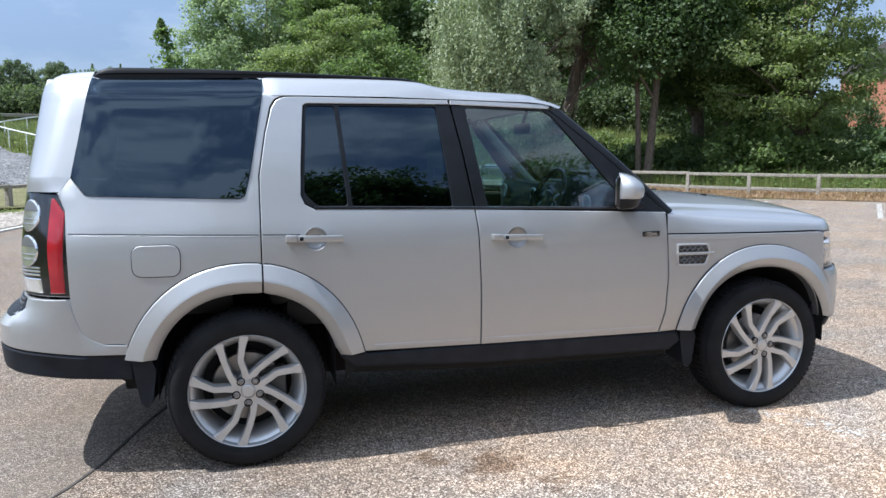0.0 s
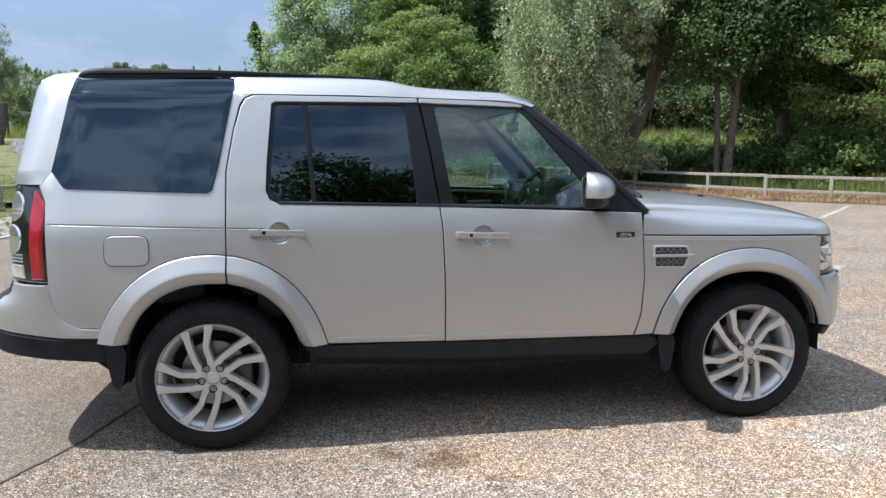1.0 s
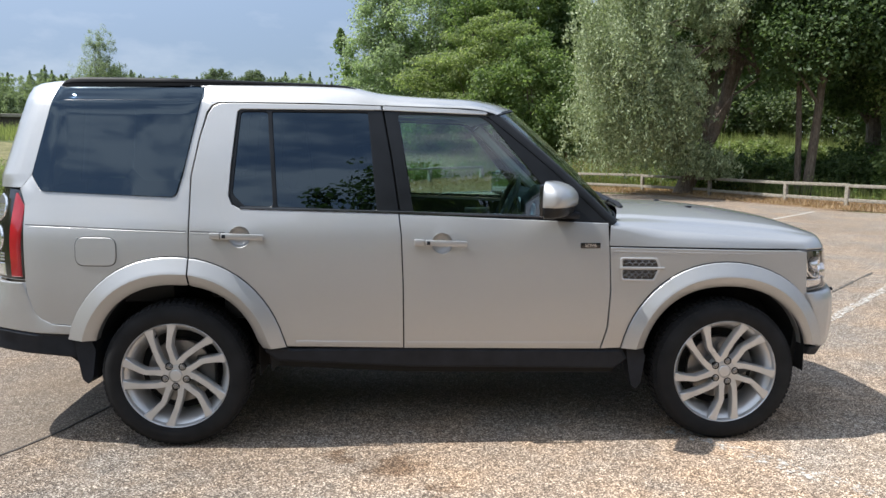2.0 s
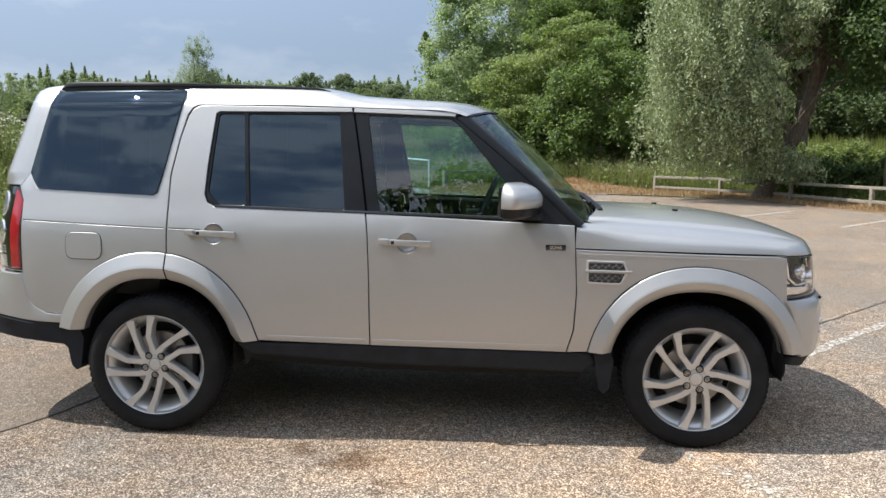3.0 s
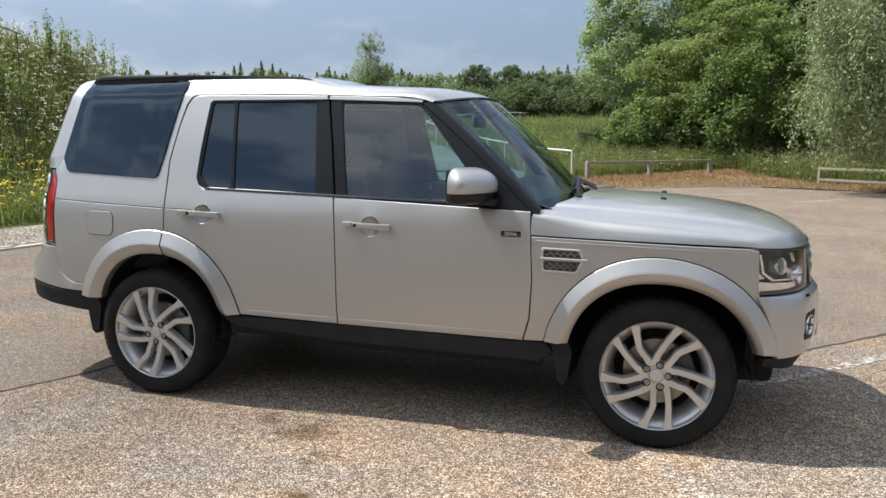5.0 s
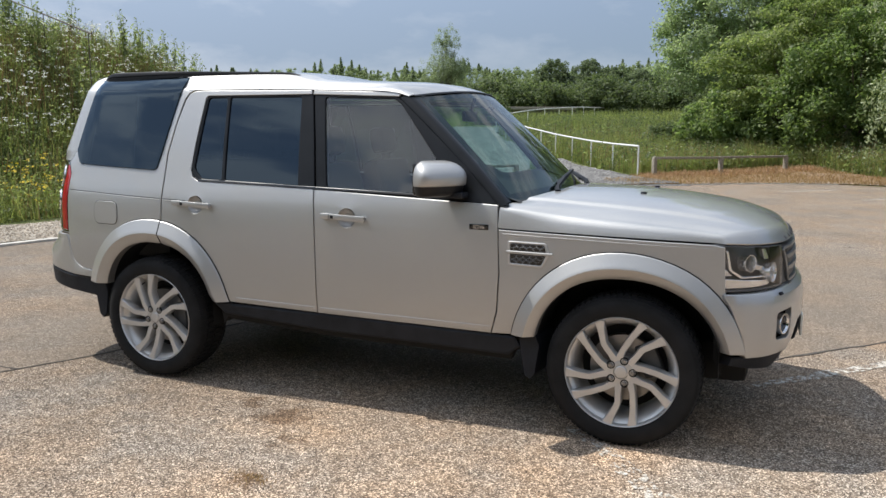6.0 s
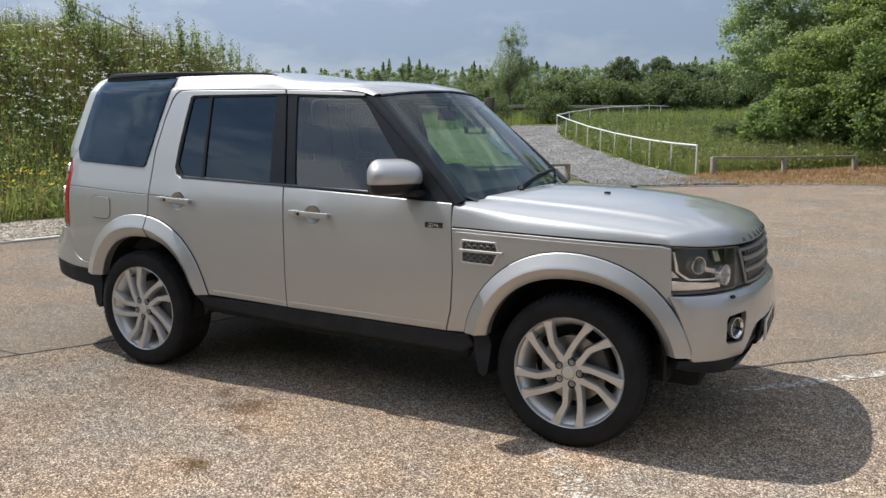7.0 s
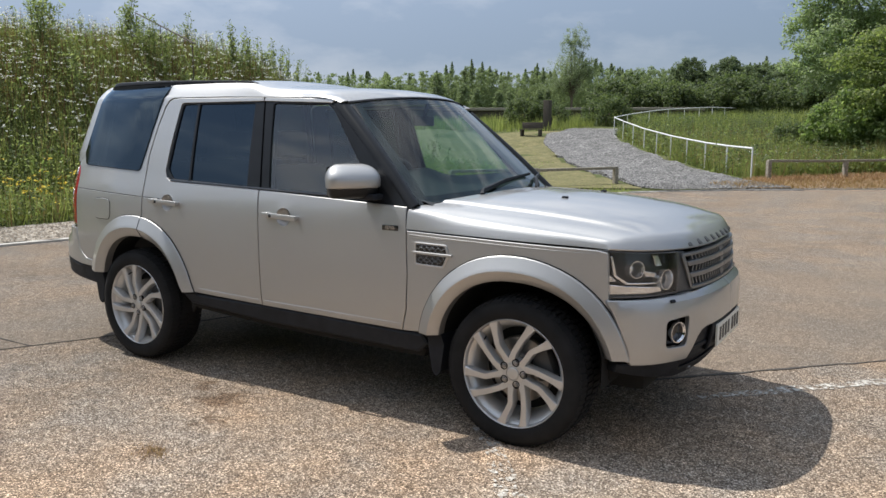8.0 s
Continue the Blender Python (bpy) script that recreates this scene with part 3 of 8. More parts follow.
def strip(name, pts, width, zf, mat, label, category, kind="structure", thick=0.02, jitter=0.0, step=0.4, parent=None):
    """A ribbon along a polyline, lying on the height zf, with small thickness."""
    rng = random.Random(len(pts) * 7 + int(width * 100))
    dense = []
    for a, b in zip(pts, pts[1:]):
        n = max(1, int(math.dist(a, b) / step))
        dense += [(a[0] + (b[0] - a[0]) * k / n, a[1] + (b[1] - a[1]) * k / n) for k in range(n)]
    dense.append(pts[-1])
    v, f = [], []
    for i, p in enumerate(dense):
        q0, q1 = dense[max(i - 1, 0)], dense[min(i + 1, len(dense) - 1)]
        d = Vector((q1[0] - q0[0], q1[1] - q0[1])).normalized()
        n = Vector((-d.y, d.x))
        wa = width / 2 + rng.uniform(-jitter, jitter)
        wb = width / 2 + rng.uniform(-jitter, jitter)
        for off, dz in ((-wa, -thick), (-wa, 0), (0, 0), (wb, 0), (wb, -thick)):
            x, y = p[0] + n.x * off, p[1] + n.y * off
            v.append((x, y, float(zf(x, y)) + dz))
    for i in range(len(dense) - 1):
        for k in range(4):
            a = i * 5 + k
            f.append((a, a + 1, a + 6, a + 5))
    ob = mesh_arrays(name, v, f, mat, parent)
    return tagged(ob, label, category, kind=kind) if label else ob


def level(z):
    return lambda x, y: z


VERGE_PATCH = [(-0.9, 21.2), (0.4, 20.6), (3.6, 22.75), (5.9, 23.45), (8.4, 22.3), (9.3, 23.8), (7.4, 26.6), (5.6, 30.0), (4.2, 30.4), (1.6, 28.0), (-0.6, 25.6)]
# painted bay lines, joints and cracks
MARK = "worn white painted bay line on asphalt"
bay = Vector((0.70, 0.714))
for x0, y0, n in ((5.84, 16.5, 2.3), (7.5, 13.9, 3.2), (9.1, 11.7, 3.4), (10.66, 9.5, 3.7), (12.3, 7.6, 4.0), (13.9, 5.6, 4.0), (4.16, 18.8, 2.0)):
    tagged(strip("bay_line", [(x0, y0), (x0 + bay.x * n, y0 + bay.y * n)], 0.10, level(0.006), M_LINE, MARK, "road marking", thick=0.004, jitter=0.012, step=0.12), group="bay lines")
tagged(strip("bay_line", [(3.50, 0.32), (7.0, 3.88)], 0.085, level(0.006), M_WORNLINE, MARK, "road marking", thick=0.004, jitter=0.016, step=0.1), group="bay lines")
tagged(strip("bay_line", [(2.62, -0.76), (3.30, -1.62)], 0.10, level(0.006), M_FAINTLINE, "almost worn-off white bay line on asphalt", "road marking", thick=0.004, jitter=0.02, step=0.1), group="bay lines")
strip("road_joint", [(3.0, 0.33), (3.70, 1.06), (4.44, 1.84), (5.43, 2.84), (7.12, 4.58)], 0.024, level(0.005), M_CRACK, "dark open joint between two asphalt layers", "joint", thick=0.004, jitter=0.012, step=0.1)
strip("road_joint", [(-0.35, 0.5), (-0.60, -0.30), (-0.72, -0.72), (-0.93, -1.16), (-1.35, -1.95), (-1.9, -3.2)], 0.013, level(0.005), M_CRACK, "thin dark crack across the asphalt", "crack", thick=0.004, jitter=0.005, step=0.08)
strip("road_joint", [(-0.93, -1.16), (-1.33, -1.17), (-2.6, -0.9)], 0.011, level(0.005), M_CRACK, "thin dark crack across the asphalt", "crack", thick=0.004, jitter=0.004, step=0.08)
strip("kerb", [(-9.2, -12), (-6.32, 1.5), (-5.6, 5.3), (-4.1, 11.2), (-2.44, 16.7)], 0.13, level(0.03), M_EDGING, "pale concrete edging strip along the car park", "edging", thick=0.08)
strip("kerb", [(-2.44, 16.75), (0.3, 20.45), (3.6, 22.65), (5.9, 23.35)], 0.08, level(0.022), M_EDGING, "low pale edge between asphalt and gravel", "edging", thick=0.06)
PATH_LINE = [(-0.8, 19.9), (-2.9, 23.6), (-7.0, 30.0), (-11.0, 36.4), (-13.4, 40.4), (-14.7, 43.6), (-14.6, 47.5)]
LAWN_LINE = [(-5.4, 16.2), (-8.6, 21), (-12.8, 28), (-17.4, 35), (-22, 40), (-30, 44)]


def laid(lift):
    """Height just over the land, thinning out to the edge of the asphalt."""
    def zf(x, y):
        k = float(smoothstep(0.3, 4.5, edge_distance(PARK, x, y)))
        return float(ground_height(x, y)) + 0.025 + (lift - 0.025) * k
    return zf


# gravel strip, gravel path and dry verge
strip("gravel_strip", [(-10.6, -12), (-7.45, 1.6), (-6.7, 5.6), (-5.3, 11.4), (-3.6, 16.6)], 2.1, lambda x, y: max(0.02, float(terrain(x, y)) + 0.03), M_EDGEGRAVEL, "strip of loose beige gravel beside the asphalt", "gravel", jitter=0.12)
strip("gravel_path", PATH_LINE, 4.4, laid(0.11), M_GRAVEL, "curving path of loose grey gravel up the meadow", "path", thick=0.1, jitter=0.06, step=0.2)
strip("gravel_path", [(0.9, 21.6), (-1.3, 20.0), (-3.2, 17.8)], 2.2, lambda x, y: 0.012, M_GRAVEL, "mouth of the grey gravel path at the car park", "path", thick=0.1, jitter=0.15)
strip("verge", [(0.2, 21.5), (3.3, 24.1), (6.3, 25.0), (9.6, 23.5), (11.4, 20.6), (13.0, 15.6), (16.2, 12.2), (24.8, 3.6)], 2.6, lambda x, y: float(ground_height(x, y)) + 0.035, M_STRAW, "verge of dry cut brown grass and bare earth", "verge", thick=0.08, jitter=0.2)
strip("lawn", LAWN_LINE, 7.0, laid(0.08), M_LAWN, "patchy mown lawn beside the gravel path", "lawn", thick=0.1, jitter=0.08, step=0.25)
strip("lawn", [(-12.4, 33.8), (-16.0, 39.4), (-19.4, 44.8)], 5.4, laid(0.07), M_LAWN, "patchy mown lawn round the bench", "lawn", thick=0.1, jitter=0.1, step=0.25)


def patch_sheet(name, poly, lift, mat, label, category):
    """A sheet over a patch of land, following its height."""
    xs_ = [q[0] for q in poly]
    ys_ = [q[1] for q in poly]
    return grid_sheet(name, np.arange(min(xs_), max(xs_) + 0.2, 0.2), np.arange(min(ys_), max(ys_) + 0.2, 0.2), lambda x, y: np.maximum(ground_height(x, y), 0.0) + lift, mat, label, category, keep=lambda x, y: bool(inside(poly, x, y)))


patch_sheet("verge", VERGE_PATCH, 0.03, M_STRAW, "patch of dry cut grass and bare earth below the knee rail", "verge")


# ---- the car: x runs forward from the rear axle, y across, z up ----
from mathutils.geometry import delaunay_2d_cdt

half_width = spline([0.20, 0.36, 0.45, 0.60, 0.80, 0.98, 1.10, 1.17, 1.23, 1.30, 1.50, 1.75, 1.79, 1.81, 1.86, 1.92],
                    [0.865, 0.885, 0.898, 0.918, 0.924, 0.920, 0.912, 0.898, 0.880, 0.8625, 0.8085, 0.731, 0.7165, 0.702, 0.657, 0.56])
rear_lean = spline([0.4, 1.0, 1.20, 1.40, 1.60, 1.80, 1.90], [0.0, 0.0, 0.014, 0.045, 0.080, 0.112, 0.140])
inset_rear = spline([-0.80, -0.70, -0.55, -0.40, -0.20, 0.05], [0.090, 0.066, 0.048, 0.030, 0.010, 0.0])
inset_front = spline([2.45, 2.80, 3.05, 3.20, 3.34, 3.42, 3.48], [0.0, 0.007, 0.022, 0.042, 0.068, 0.090, 0.112])


def side(x, z, out=0.0):
    y = half_width(z) + out
    y -= inset_rear(x - rear_lean(z)) if x < 0.05 else inset_front(x) if x > 2.45 else 0
    return Vector((x, -y, z))


# plan curve of the nose: distance along it from the middle
NOSE = [(0, 3.715), (0.15, 3.712), (0.30, 3.700), (0.42, 3.680), (0.52, 3.654), (0.60, 3.626), (0.68, 3.588), (0.74, 3.550), (0.79, 3.502), (0.83, 3.447), (0.855, 3.395), (0.875, 3.33), (0.892, 3.24), (0.905, 3.12), (0.915, 2.95)]
nose_s = np.concatenate([[0], np.cumsum([math.dist(a, b) for a, b in zip(NOSE, NOSE[1:])])])
nose_y_of = spline(nose_s, [p[0] for p in NOSE])
nose_x_of = spline(nose_s, [p[1] for p in NOSE])
nose_u = spline([p[0] for p in NOSE], nose_s)
nose_set = spline([0.30, 0.42, 0.50, 0.60, 0.70, 0.755, 0.785, 0.80, 0.90, 1.00, 1.06], [-0.13, -0.055, -0.012, 0.0, 0.0, -0.006, -0.030, -0.046, -0.052, -0.066, -0.085])


def nose(u, z, out=0.0):
    """Point on the front of the car; u metres round from the middle, positive to its right-hand side."""
    s = abs(u)
    k = 1.0 if s < 0.9 else max(0.0, 1 - (s - 0.9) / 0.35)
    y, x = nose_y_of(s), nose_x_of(s) + (nose_set(z) + out) * (0.35 + 0.65 * k)
    y += out * (1 - k) * 0.9 + out * 0.3 * min(1, s / 0.7) - (0.012 if z > 0.79 else 0.0) * min(1, s)
    return Vector((x, -math.copysign(y, u), z))


# plan curve of the tail
TAIL = [(0, -1.030), (0.30, -1.026), (0.48, -1.014), (0.60, -1.000), (0.68, -0.973), (0.735, -0.930), (0.775, -0.876), (0.805, -0.808), (0.832, -0.70), (0.860, -0.60)]
tail_s = np.concatenate([[0], np.cumsum([math.dist(a, b) for a, b in zip(TAIL, TAIL[1:])])])
tail_y_of, tail_x_of = spline(tail_s, [p[0] for p in TAIL]), spline(tail_s, [p[1] for p in TAIL])
tail_u = spline([p[0] for p in TAIL], tail_s)


def tail(u, z, out=0.0):
    s = abs(u)
    y = tail_y_of(s) * half_width(z) / 0.905
    x = tail_x_of(s) + rear_lean(z)
    k = min(1, s / 0.9)
    return Vector((x - out * (1 - 0.6 * k), -math.copysign(y + out * k, u), z))


BUMP = [(0, -1.160), (0.40, -1.148), (0.58, -1.125), (0.70, -1.080), (0.775, -1.000), (0.815, -0.905), (0.842, -0.800), (0.858, -0.700), (0.872, -0.60), (0.882, -0.50)]
bump_s = np.concatenate([[0], np.cumsum([math.dist(a, b) for a, b in zip(BUMP, BUMP[1:])])])
bump_y_of, bump_x_of = spline(bump_s, [p[0] for p in BUMP]), spline(bump_s, [p[1] for p in BUMP])
bump_u = spline([p[0] for p in BUMP], bump_s)
bump_set = spline([0.40, 0.48, 0.56, 0.66, 0.72, 0.76, 0.80, 0.88], [-0.07, -0.03, -0.005, 0.0, 0.0, -0.02, -0.09, -0.125])


def rear_bumper(u, z, out=0.0):
    s = abs(u)
    k = 1.0 if s < 0.7 else max(0.0, 1 - (s - 0.7) / 0.3)
    o = bump_set(z)
    y = bump_y_of(s) - (0.012 if z < 0.58 else 0) * (1 - k)
    return Vector((bump_x_of(s) - o * k - out * k, -math.copysign(y + out * (1 - k), u), z))


def in_poly(poly, pts):
    p = np.asarray(pts, float)
    return inside([tuple(q) for q in poly], p[:, 0], p[:, 1])


def densify(poly, step):
    out = []
    for a, b in zip(poly, poly[1:] + poly[:1]):
        n = max(1, int(math.ceil(math.dist(a, b) / step)))
        out += [(a[0] + (b[0] - a[0]) * k / n, a[1] + (b[1] - a[1]) * k / n) for k in range(n)]
    return out


def offset_in(poly, d):
    """The polygon drawn inwards by d."""
    area = sum(a[0] * b[1] - b[0] * a[1] for a, b in zip(poly, poly[1:] + poly[:1]))
    sgn = 1 if area > 0 else -1
    res = []
    n = len(poly)
    for i in range(n):
        p0, p1, p2 = Vector(poly[i - 1]), Vector(poly[i]), Vector(poly[(i + 1) % n])
        a, b = (p1 - p0).normalized(), (p2 - p1).normalized()
        na, nb = Vector((-a.y, a.x)) * sgn, Vector((-b.y, b.x)) * sgn
        m = na + nb
        m = m / max(0.35, m.dot(na)) if m.length > 1e-6 else na
        res.append((p1.x + m.x * d, p1.y + m.y * d))
    return res


def round_poly(poly, r, n=4):
    """Rounds the corners of a polygon."""
    out = []
    k = len(poly)
    for i in range(k):
        p0, p1, p2 = Vector(poly[i - 1]), Vector(poly[i]), Vector(poly[(i + 1) % k])
        a, b = p0 - p1, p2 - p1
        rr = min(r, a.length * 0.45, b.length * 0.45)
        s, e = p1 + a.normalized() * rr, p1 + b.normalized() * rr
        for j in range(n + 1):
            t = j / n
            out.append(tuple(s * (1 - t) ** 2 + p1 * 2 * t * (1 - t) + e * t * t))
    return out


def panel(name, outline, f, mat, parent, label="", holes=(), inward=(0, 1, 0), step=0.055, thick=0.022, lip=0.003, out=0.0, both=True):
    """A sheet cut to an outline in two coordinates and bent by f, with a small rounded edge and a return flange.
    both: also mirrored to the other side of the car."""
    loops = [densify([tuple(p) for p in outline], step)] + [densify([tuple(p) for p in h], step) for h in holes]
    cdt_pts, edges, ring = [], [], []
    for li, lp in enumerate(loops):
        inner = offset_in(lp, lip if li == 0 else -lip)
        for k, pts in enumerate((lp, inner)):
            o = len(cdt_pts)
            cdt_pts += [Vector(p) for p in pts]
            edges += [(o + i, o + (i + 1) % len(pts)) for i in range(len(pts))]
            if k == 0:
                ring.append((o, len(pts)))
    nb = len(cdt_pts)
    us, vs = [p[0] for p in loops[0]], [p[1] for p in loops[0]]
    gxs = np.arange(min(us) + step * 0.5, max(us), step)
    gys = np.arange(min(vs) + step * 0.5, max(vs), step)
    G = np.array([(a, b) for a in gxs for b in gys]) if len(gxs) and len(gys) else np.zeros((0, 2))
    if len(G):
        ok = in_poly(loops[0], G)
        for h in loops[1:]:
            ok &= ~in_poly(h, G)
        B = np.array([tuple(p) for p in cdt_pts])
        G = G[ok]
        if len(G):
            dist = np.min(np.hypot(G[:, None, 0] - B[None, :, 0], G[:, None, 1] - B[None, :, 1]), axis=1)
            G = G[dist > step * 0.42]
        cdt_pts += [Vector(p) for p in G]
    vv, ee, ff, ov, oe, of = delaunay_2d_cdt(cdt_pts, edges, [], 0, 1e-6)
    pts = np.array([(p.x, p.y) for p in vv])
    cen = np.array([pts[list(t)].mean(axis=0) for t in ff])
    ok = in_poly(loops[0], cen)
    for h in loops[1:]:
        ok &= ~in_poly(h, cen)
    first = {}
    for i, src in enumerate(ov):
        for s in src:
            first[s] = i
    inw = Vector(inward)
    outer = {first[i] for o, n in ring for i in range(o, o + n) if i in first}
    co = []
    for i, p in enumerate(pts):
        q = f(float(p[0]), float(p[1]), out) if out else f(float(p[0]), float(p[1]))
        co.append(q + inw * (lip * 0.7) if i in outer else q)
    faces = [tuple(t) for t, k in zip(ff, ok) if k]
    # orient the sheet outwards
    n0 = sum(((co[t[1]] - co[t[0]]).cross(co[t[2]] - co[t[0]]) for t in faces), Vector())
    if n0.dot(inw) > 0:
        faces = [t[::-1] for t in faces]
    for o, n in ring:
        ids = [first.get(i) for i in range(o, o + n)]
        base = len(co)
        co += [co[i] + inw * thick for i in ids]
        for k in range(n):
            faces.append((ids[k], ids[(k + 1) % n], base + (k + 1) % n, base + k))
    used = sorted({i for t in faces for i in t})
    remap = {o: i for i, o in enumerate(used)}
    obs = []
    for sgn in ((1, -1) if both else (1,)):
        v = [(co[i].x, co[i].y * sgn, co[i].z) for i in used]
        fc = [tuple(remap[i] for i in (t if sgn == 1 else t[::-1])) for t in faces]
        obs.append(mesh_arrays(name, v, fc, mat, parent, label, smooth=True, angle=24))
    return obs


def loft(name, rows, mat, parent, label="", closed=False, angle=32, flip=False):
    """A smooth sheet through rows of points."""
    n = len(rows[0])
    v = [p for r in rows for p in r]
    f = []
    for i in range(len(rows) - 1):
        for k in range(n if closed else n - 1):
            q = (i * n + k, i * n + (k + 1) % n, (i + 1) * n + (k + 1) % n, (i + 1) * n + k)
            f.append(q[::-1] if flip else q)
    return mesh_arrays(name, v, f, mat, parent, label, smooth=True, angle=angle)


def lathe(bm, prof, seg, axis_y=0.0, close=False):
    """Turns a profile of (radius, y) about the y axis."""
    rings = [[bm.verts.new((r * math.cos(2 * math.pi * k / seg), y, r * math.sin(2 * math.pi * k / seg))) for k in range(seg)] for r, y in prof]
    pairs = list(zip(rings, rings[1:])) + ([(rings[-1], rings[0])] if close else [])
    for a, b in pairs:
        for k in range(seg):
            bm.faces.new((a[k], a[(k + 1) % seg], b[(k + 1) % seg], b[k]))
    return bm


car = thing("car", "silver four-by-four estate car with black trim, parked on asphalt", "car")
SIL = "metallic silver painted"

# arch shapes
REAR_HUB, FRONT_HUB, HUB_Z = 0.0, 2.885, 0.372


def arch(cx, a, b, z0, n=26, power=2.25, cz=HUB_Z):
    """An arch from its front foot over the top to its rear foot."""
    t0 = math.acos(min(1, ((z0 - cz) / b))) if z0 > cz else math.pi / 2
    pts = []
    for k in range(n + 1):
        t = math.radians(90) - t0 * 1.0 + (2 * t0) * k / n
        c, s = math.cos(t), math.sin(t)
        pts.append((cx + a * math.copysign(abs(c) ** (2 / power), c), cz + b * abs(s) ** (2 / power)))
    return pts


def longer(pts, cx, k):
    """The front half of an arch drawn out towards the bumper."""
    return [(cx + (x - cx) * (1 + (k - 1) * float(smoothstep(cx, cx + 0.35, x))), z) for x, z in pts]


RA_OUT = arch(0.006, 0.575, 0.626, 0.56, power=2.1)
FA_OUT = longer(arch(2.868, 0.556, 0.588, 0.495, power=2.1), 2.868, 1.062)
RA_IN = arch(0.010, 0.440, 0.485, 0.54)
FA_IN = longer(arch(2.872, 0.440, 0.462, 0.485), 2.872, 1.07)
RA_MID = arch(0.006, 0.552, 0.604, 0.55, power=2.1)
FA_MID = longer(arch(2.868, 0.533, 0.566, 0.49, power=2.1), 2.868, 1.064)


# doors: painted skin, blacked-out window surround, glass
bottom_f, bottom_r = 0.500, 0.520
rear_skin = [(1.058, 1.768), (1.062, 1.745), (0.335, 1.747), (0.318, 1.735), (0.292, 1.45), (0.284, 1.305), (0.300, 1.262), (0.345, 1.238), (1.150, 1.214), (1.163, 1.10), (1.171, 0.85), (1.173, bottom_r - 0.005), (0.568, bottom_r + 0.008)]
rear_skin += [p for p in RA_MID if p[0] > 0.10 and p[1] > 0.56] + [(0.0905, 0.985), (0.0925, 1.13), (0.097, 1.40), (0.134, 1.60), (0.168, 1.722), (0.192, 1.760), (0.225, 1.776), (0.30, 1.780)]
front_skin = [(1.070, 1.768), (1.60, 1.748), (1.622, 1.735), (1.612, 1.722), (1.598, 1.724), (1.074, 1.744), (1.070, 1.744)]
front_low = [(1.157, 1.212), (2.240, 1.165), (2.244, 1.05), (2.254, 0.82), (2.243, 0.62), (2.210, bottom_f), (1.179, bottom_r - 0.006), (1.177, 0.85), (1.169, 1.10)]
CUPS = {x: (x + 0.010, z - 0.004) for x, z in ((0.335, 1.103), (1.365, 1.068))}


def cup_hole(x):
    cx, cz = CUPS[x]
    return [(cx + 0.0525 * math.cos(a), cz + 0.0525 * math.sin(a)) for a in np.linspace(0, 2 * math.pi, 24, endpoint=False)]


panel("rear_door", rear_skin, side, PAINT, car, SIL + " rear door skin", holes=[cup_hole(0.335)])
panel("front_door", front_low, side, PAINT, car, SIL + " front door skin", holes=[cup_hole(1.365)])
panel("door_frame", front_skin, side, PAINT, car, SIL + " upper door frame")


def inner(d):
    return lambda x, z, out=0.0: side(x, z, out - d)


# window surrounds and panes
rg_main = round_poly([(0.494, 1.735), (0.992, 1.732), (1.040, 1.230), (0.532, 1.247)], 0.012)
rg_small = round_poly([(0.334, 1.735), (0.472, 1.735), (0.510, 1.248), (0.362, 1.252), (0.302, 1.312)], 0.02)
rear_sur = [(0.330, 1.745), (1.066, 1.742), (1.112, 1.49), (1.152, 1.216), (0.350, 1.240), (0.303, 1.266), (0.288, 1.305), (0.296, 1.45), (0.322, 1.735)]
panel("window_surround", rear_sur, inner(0.007), M_TRIM, car, "black rear door window surround", holes=[rg_main, rg_small], thick=0.02, lip=0.003)
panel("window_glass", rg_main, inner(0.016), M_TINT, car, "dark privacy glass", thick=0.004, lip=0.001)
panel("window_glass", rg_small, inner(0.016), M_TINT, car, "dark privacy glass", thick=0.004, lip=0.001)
fg = round_poly([(1.148, 1.728), (1.585, 1.712), (1.632, 1.682), (2.040, 1.192), (1.228, 1.220)], 0.02)
front_sur = [(1.076, 1.742), (1.598, 1.722), (1.640, 1.700), (2.262, 1.180), (2.236, 1.168), (1.164, 1.214), (1.122, 1.49)]
panel("window_surround", front_sur, inner(0.007), M_TRIM, car, "black front door window surround and mirror sail", holes=[fg], thick=0.02, lip=0.003)
panel("window_glass", fg, inner(0.016), M_GLASS, car, "clear front door glass", thick=0.004, lip=0.001)
# bright strip under the windows
panel("waist_strip", [(0.345, 1.250), (2.05, 1.202), (2.05, 1.190), (0.345, 1.238)], inner(-0.003), M_GLOSSBLACK, car, "black waist weatherstrip", thick=0.02, lip=0.002)

# rear quarter with its tall wrap-over window
q_low = [(0.0865, 1.14), (0.0845, 0.985)] + [p for p in RA_MID if p[0] < 0.075] + [(-0.522, 0.60), (-0.540, 0.642), (-0.69, 0.650), (-0.738, 0.685), (-0.756, 0.78), (-0.762, 0.868), (-0.766, 1.20), (-0.768, 1.258), (-0.796, 1.334),
         (-0.741, 1.405), (-0.682, 1.327), (-0.655, 1.321), (0.004, 1.296), (0.026, 1.310), (0.055, 1.42), (0.128, 1.785), (0.140, 1.800), (0.300, 1.800), (0.300, 1.787), (0.222, 1.783), (0.185, 1.766), (0.161, 1.730), (0.128, 1.60), (0.091, 1.40)]
panel("quarter_panel", q_low, side, PAINT, car, SIL + " rear quarter panel")
q_glass = [(-0.645, 1.886), (-0.672, 1.745), (-0.737, 1.405), (-0.682, 1.3275), (-0.654, 1.322), (0.003, 1.2972), (0.0235, 1.311), (0.0535, 1.42), (0.1265, 1.785), (0.137, 1.886)]
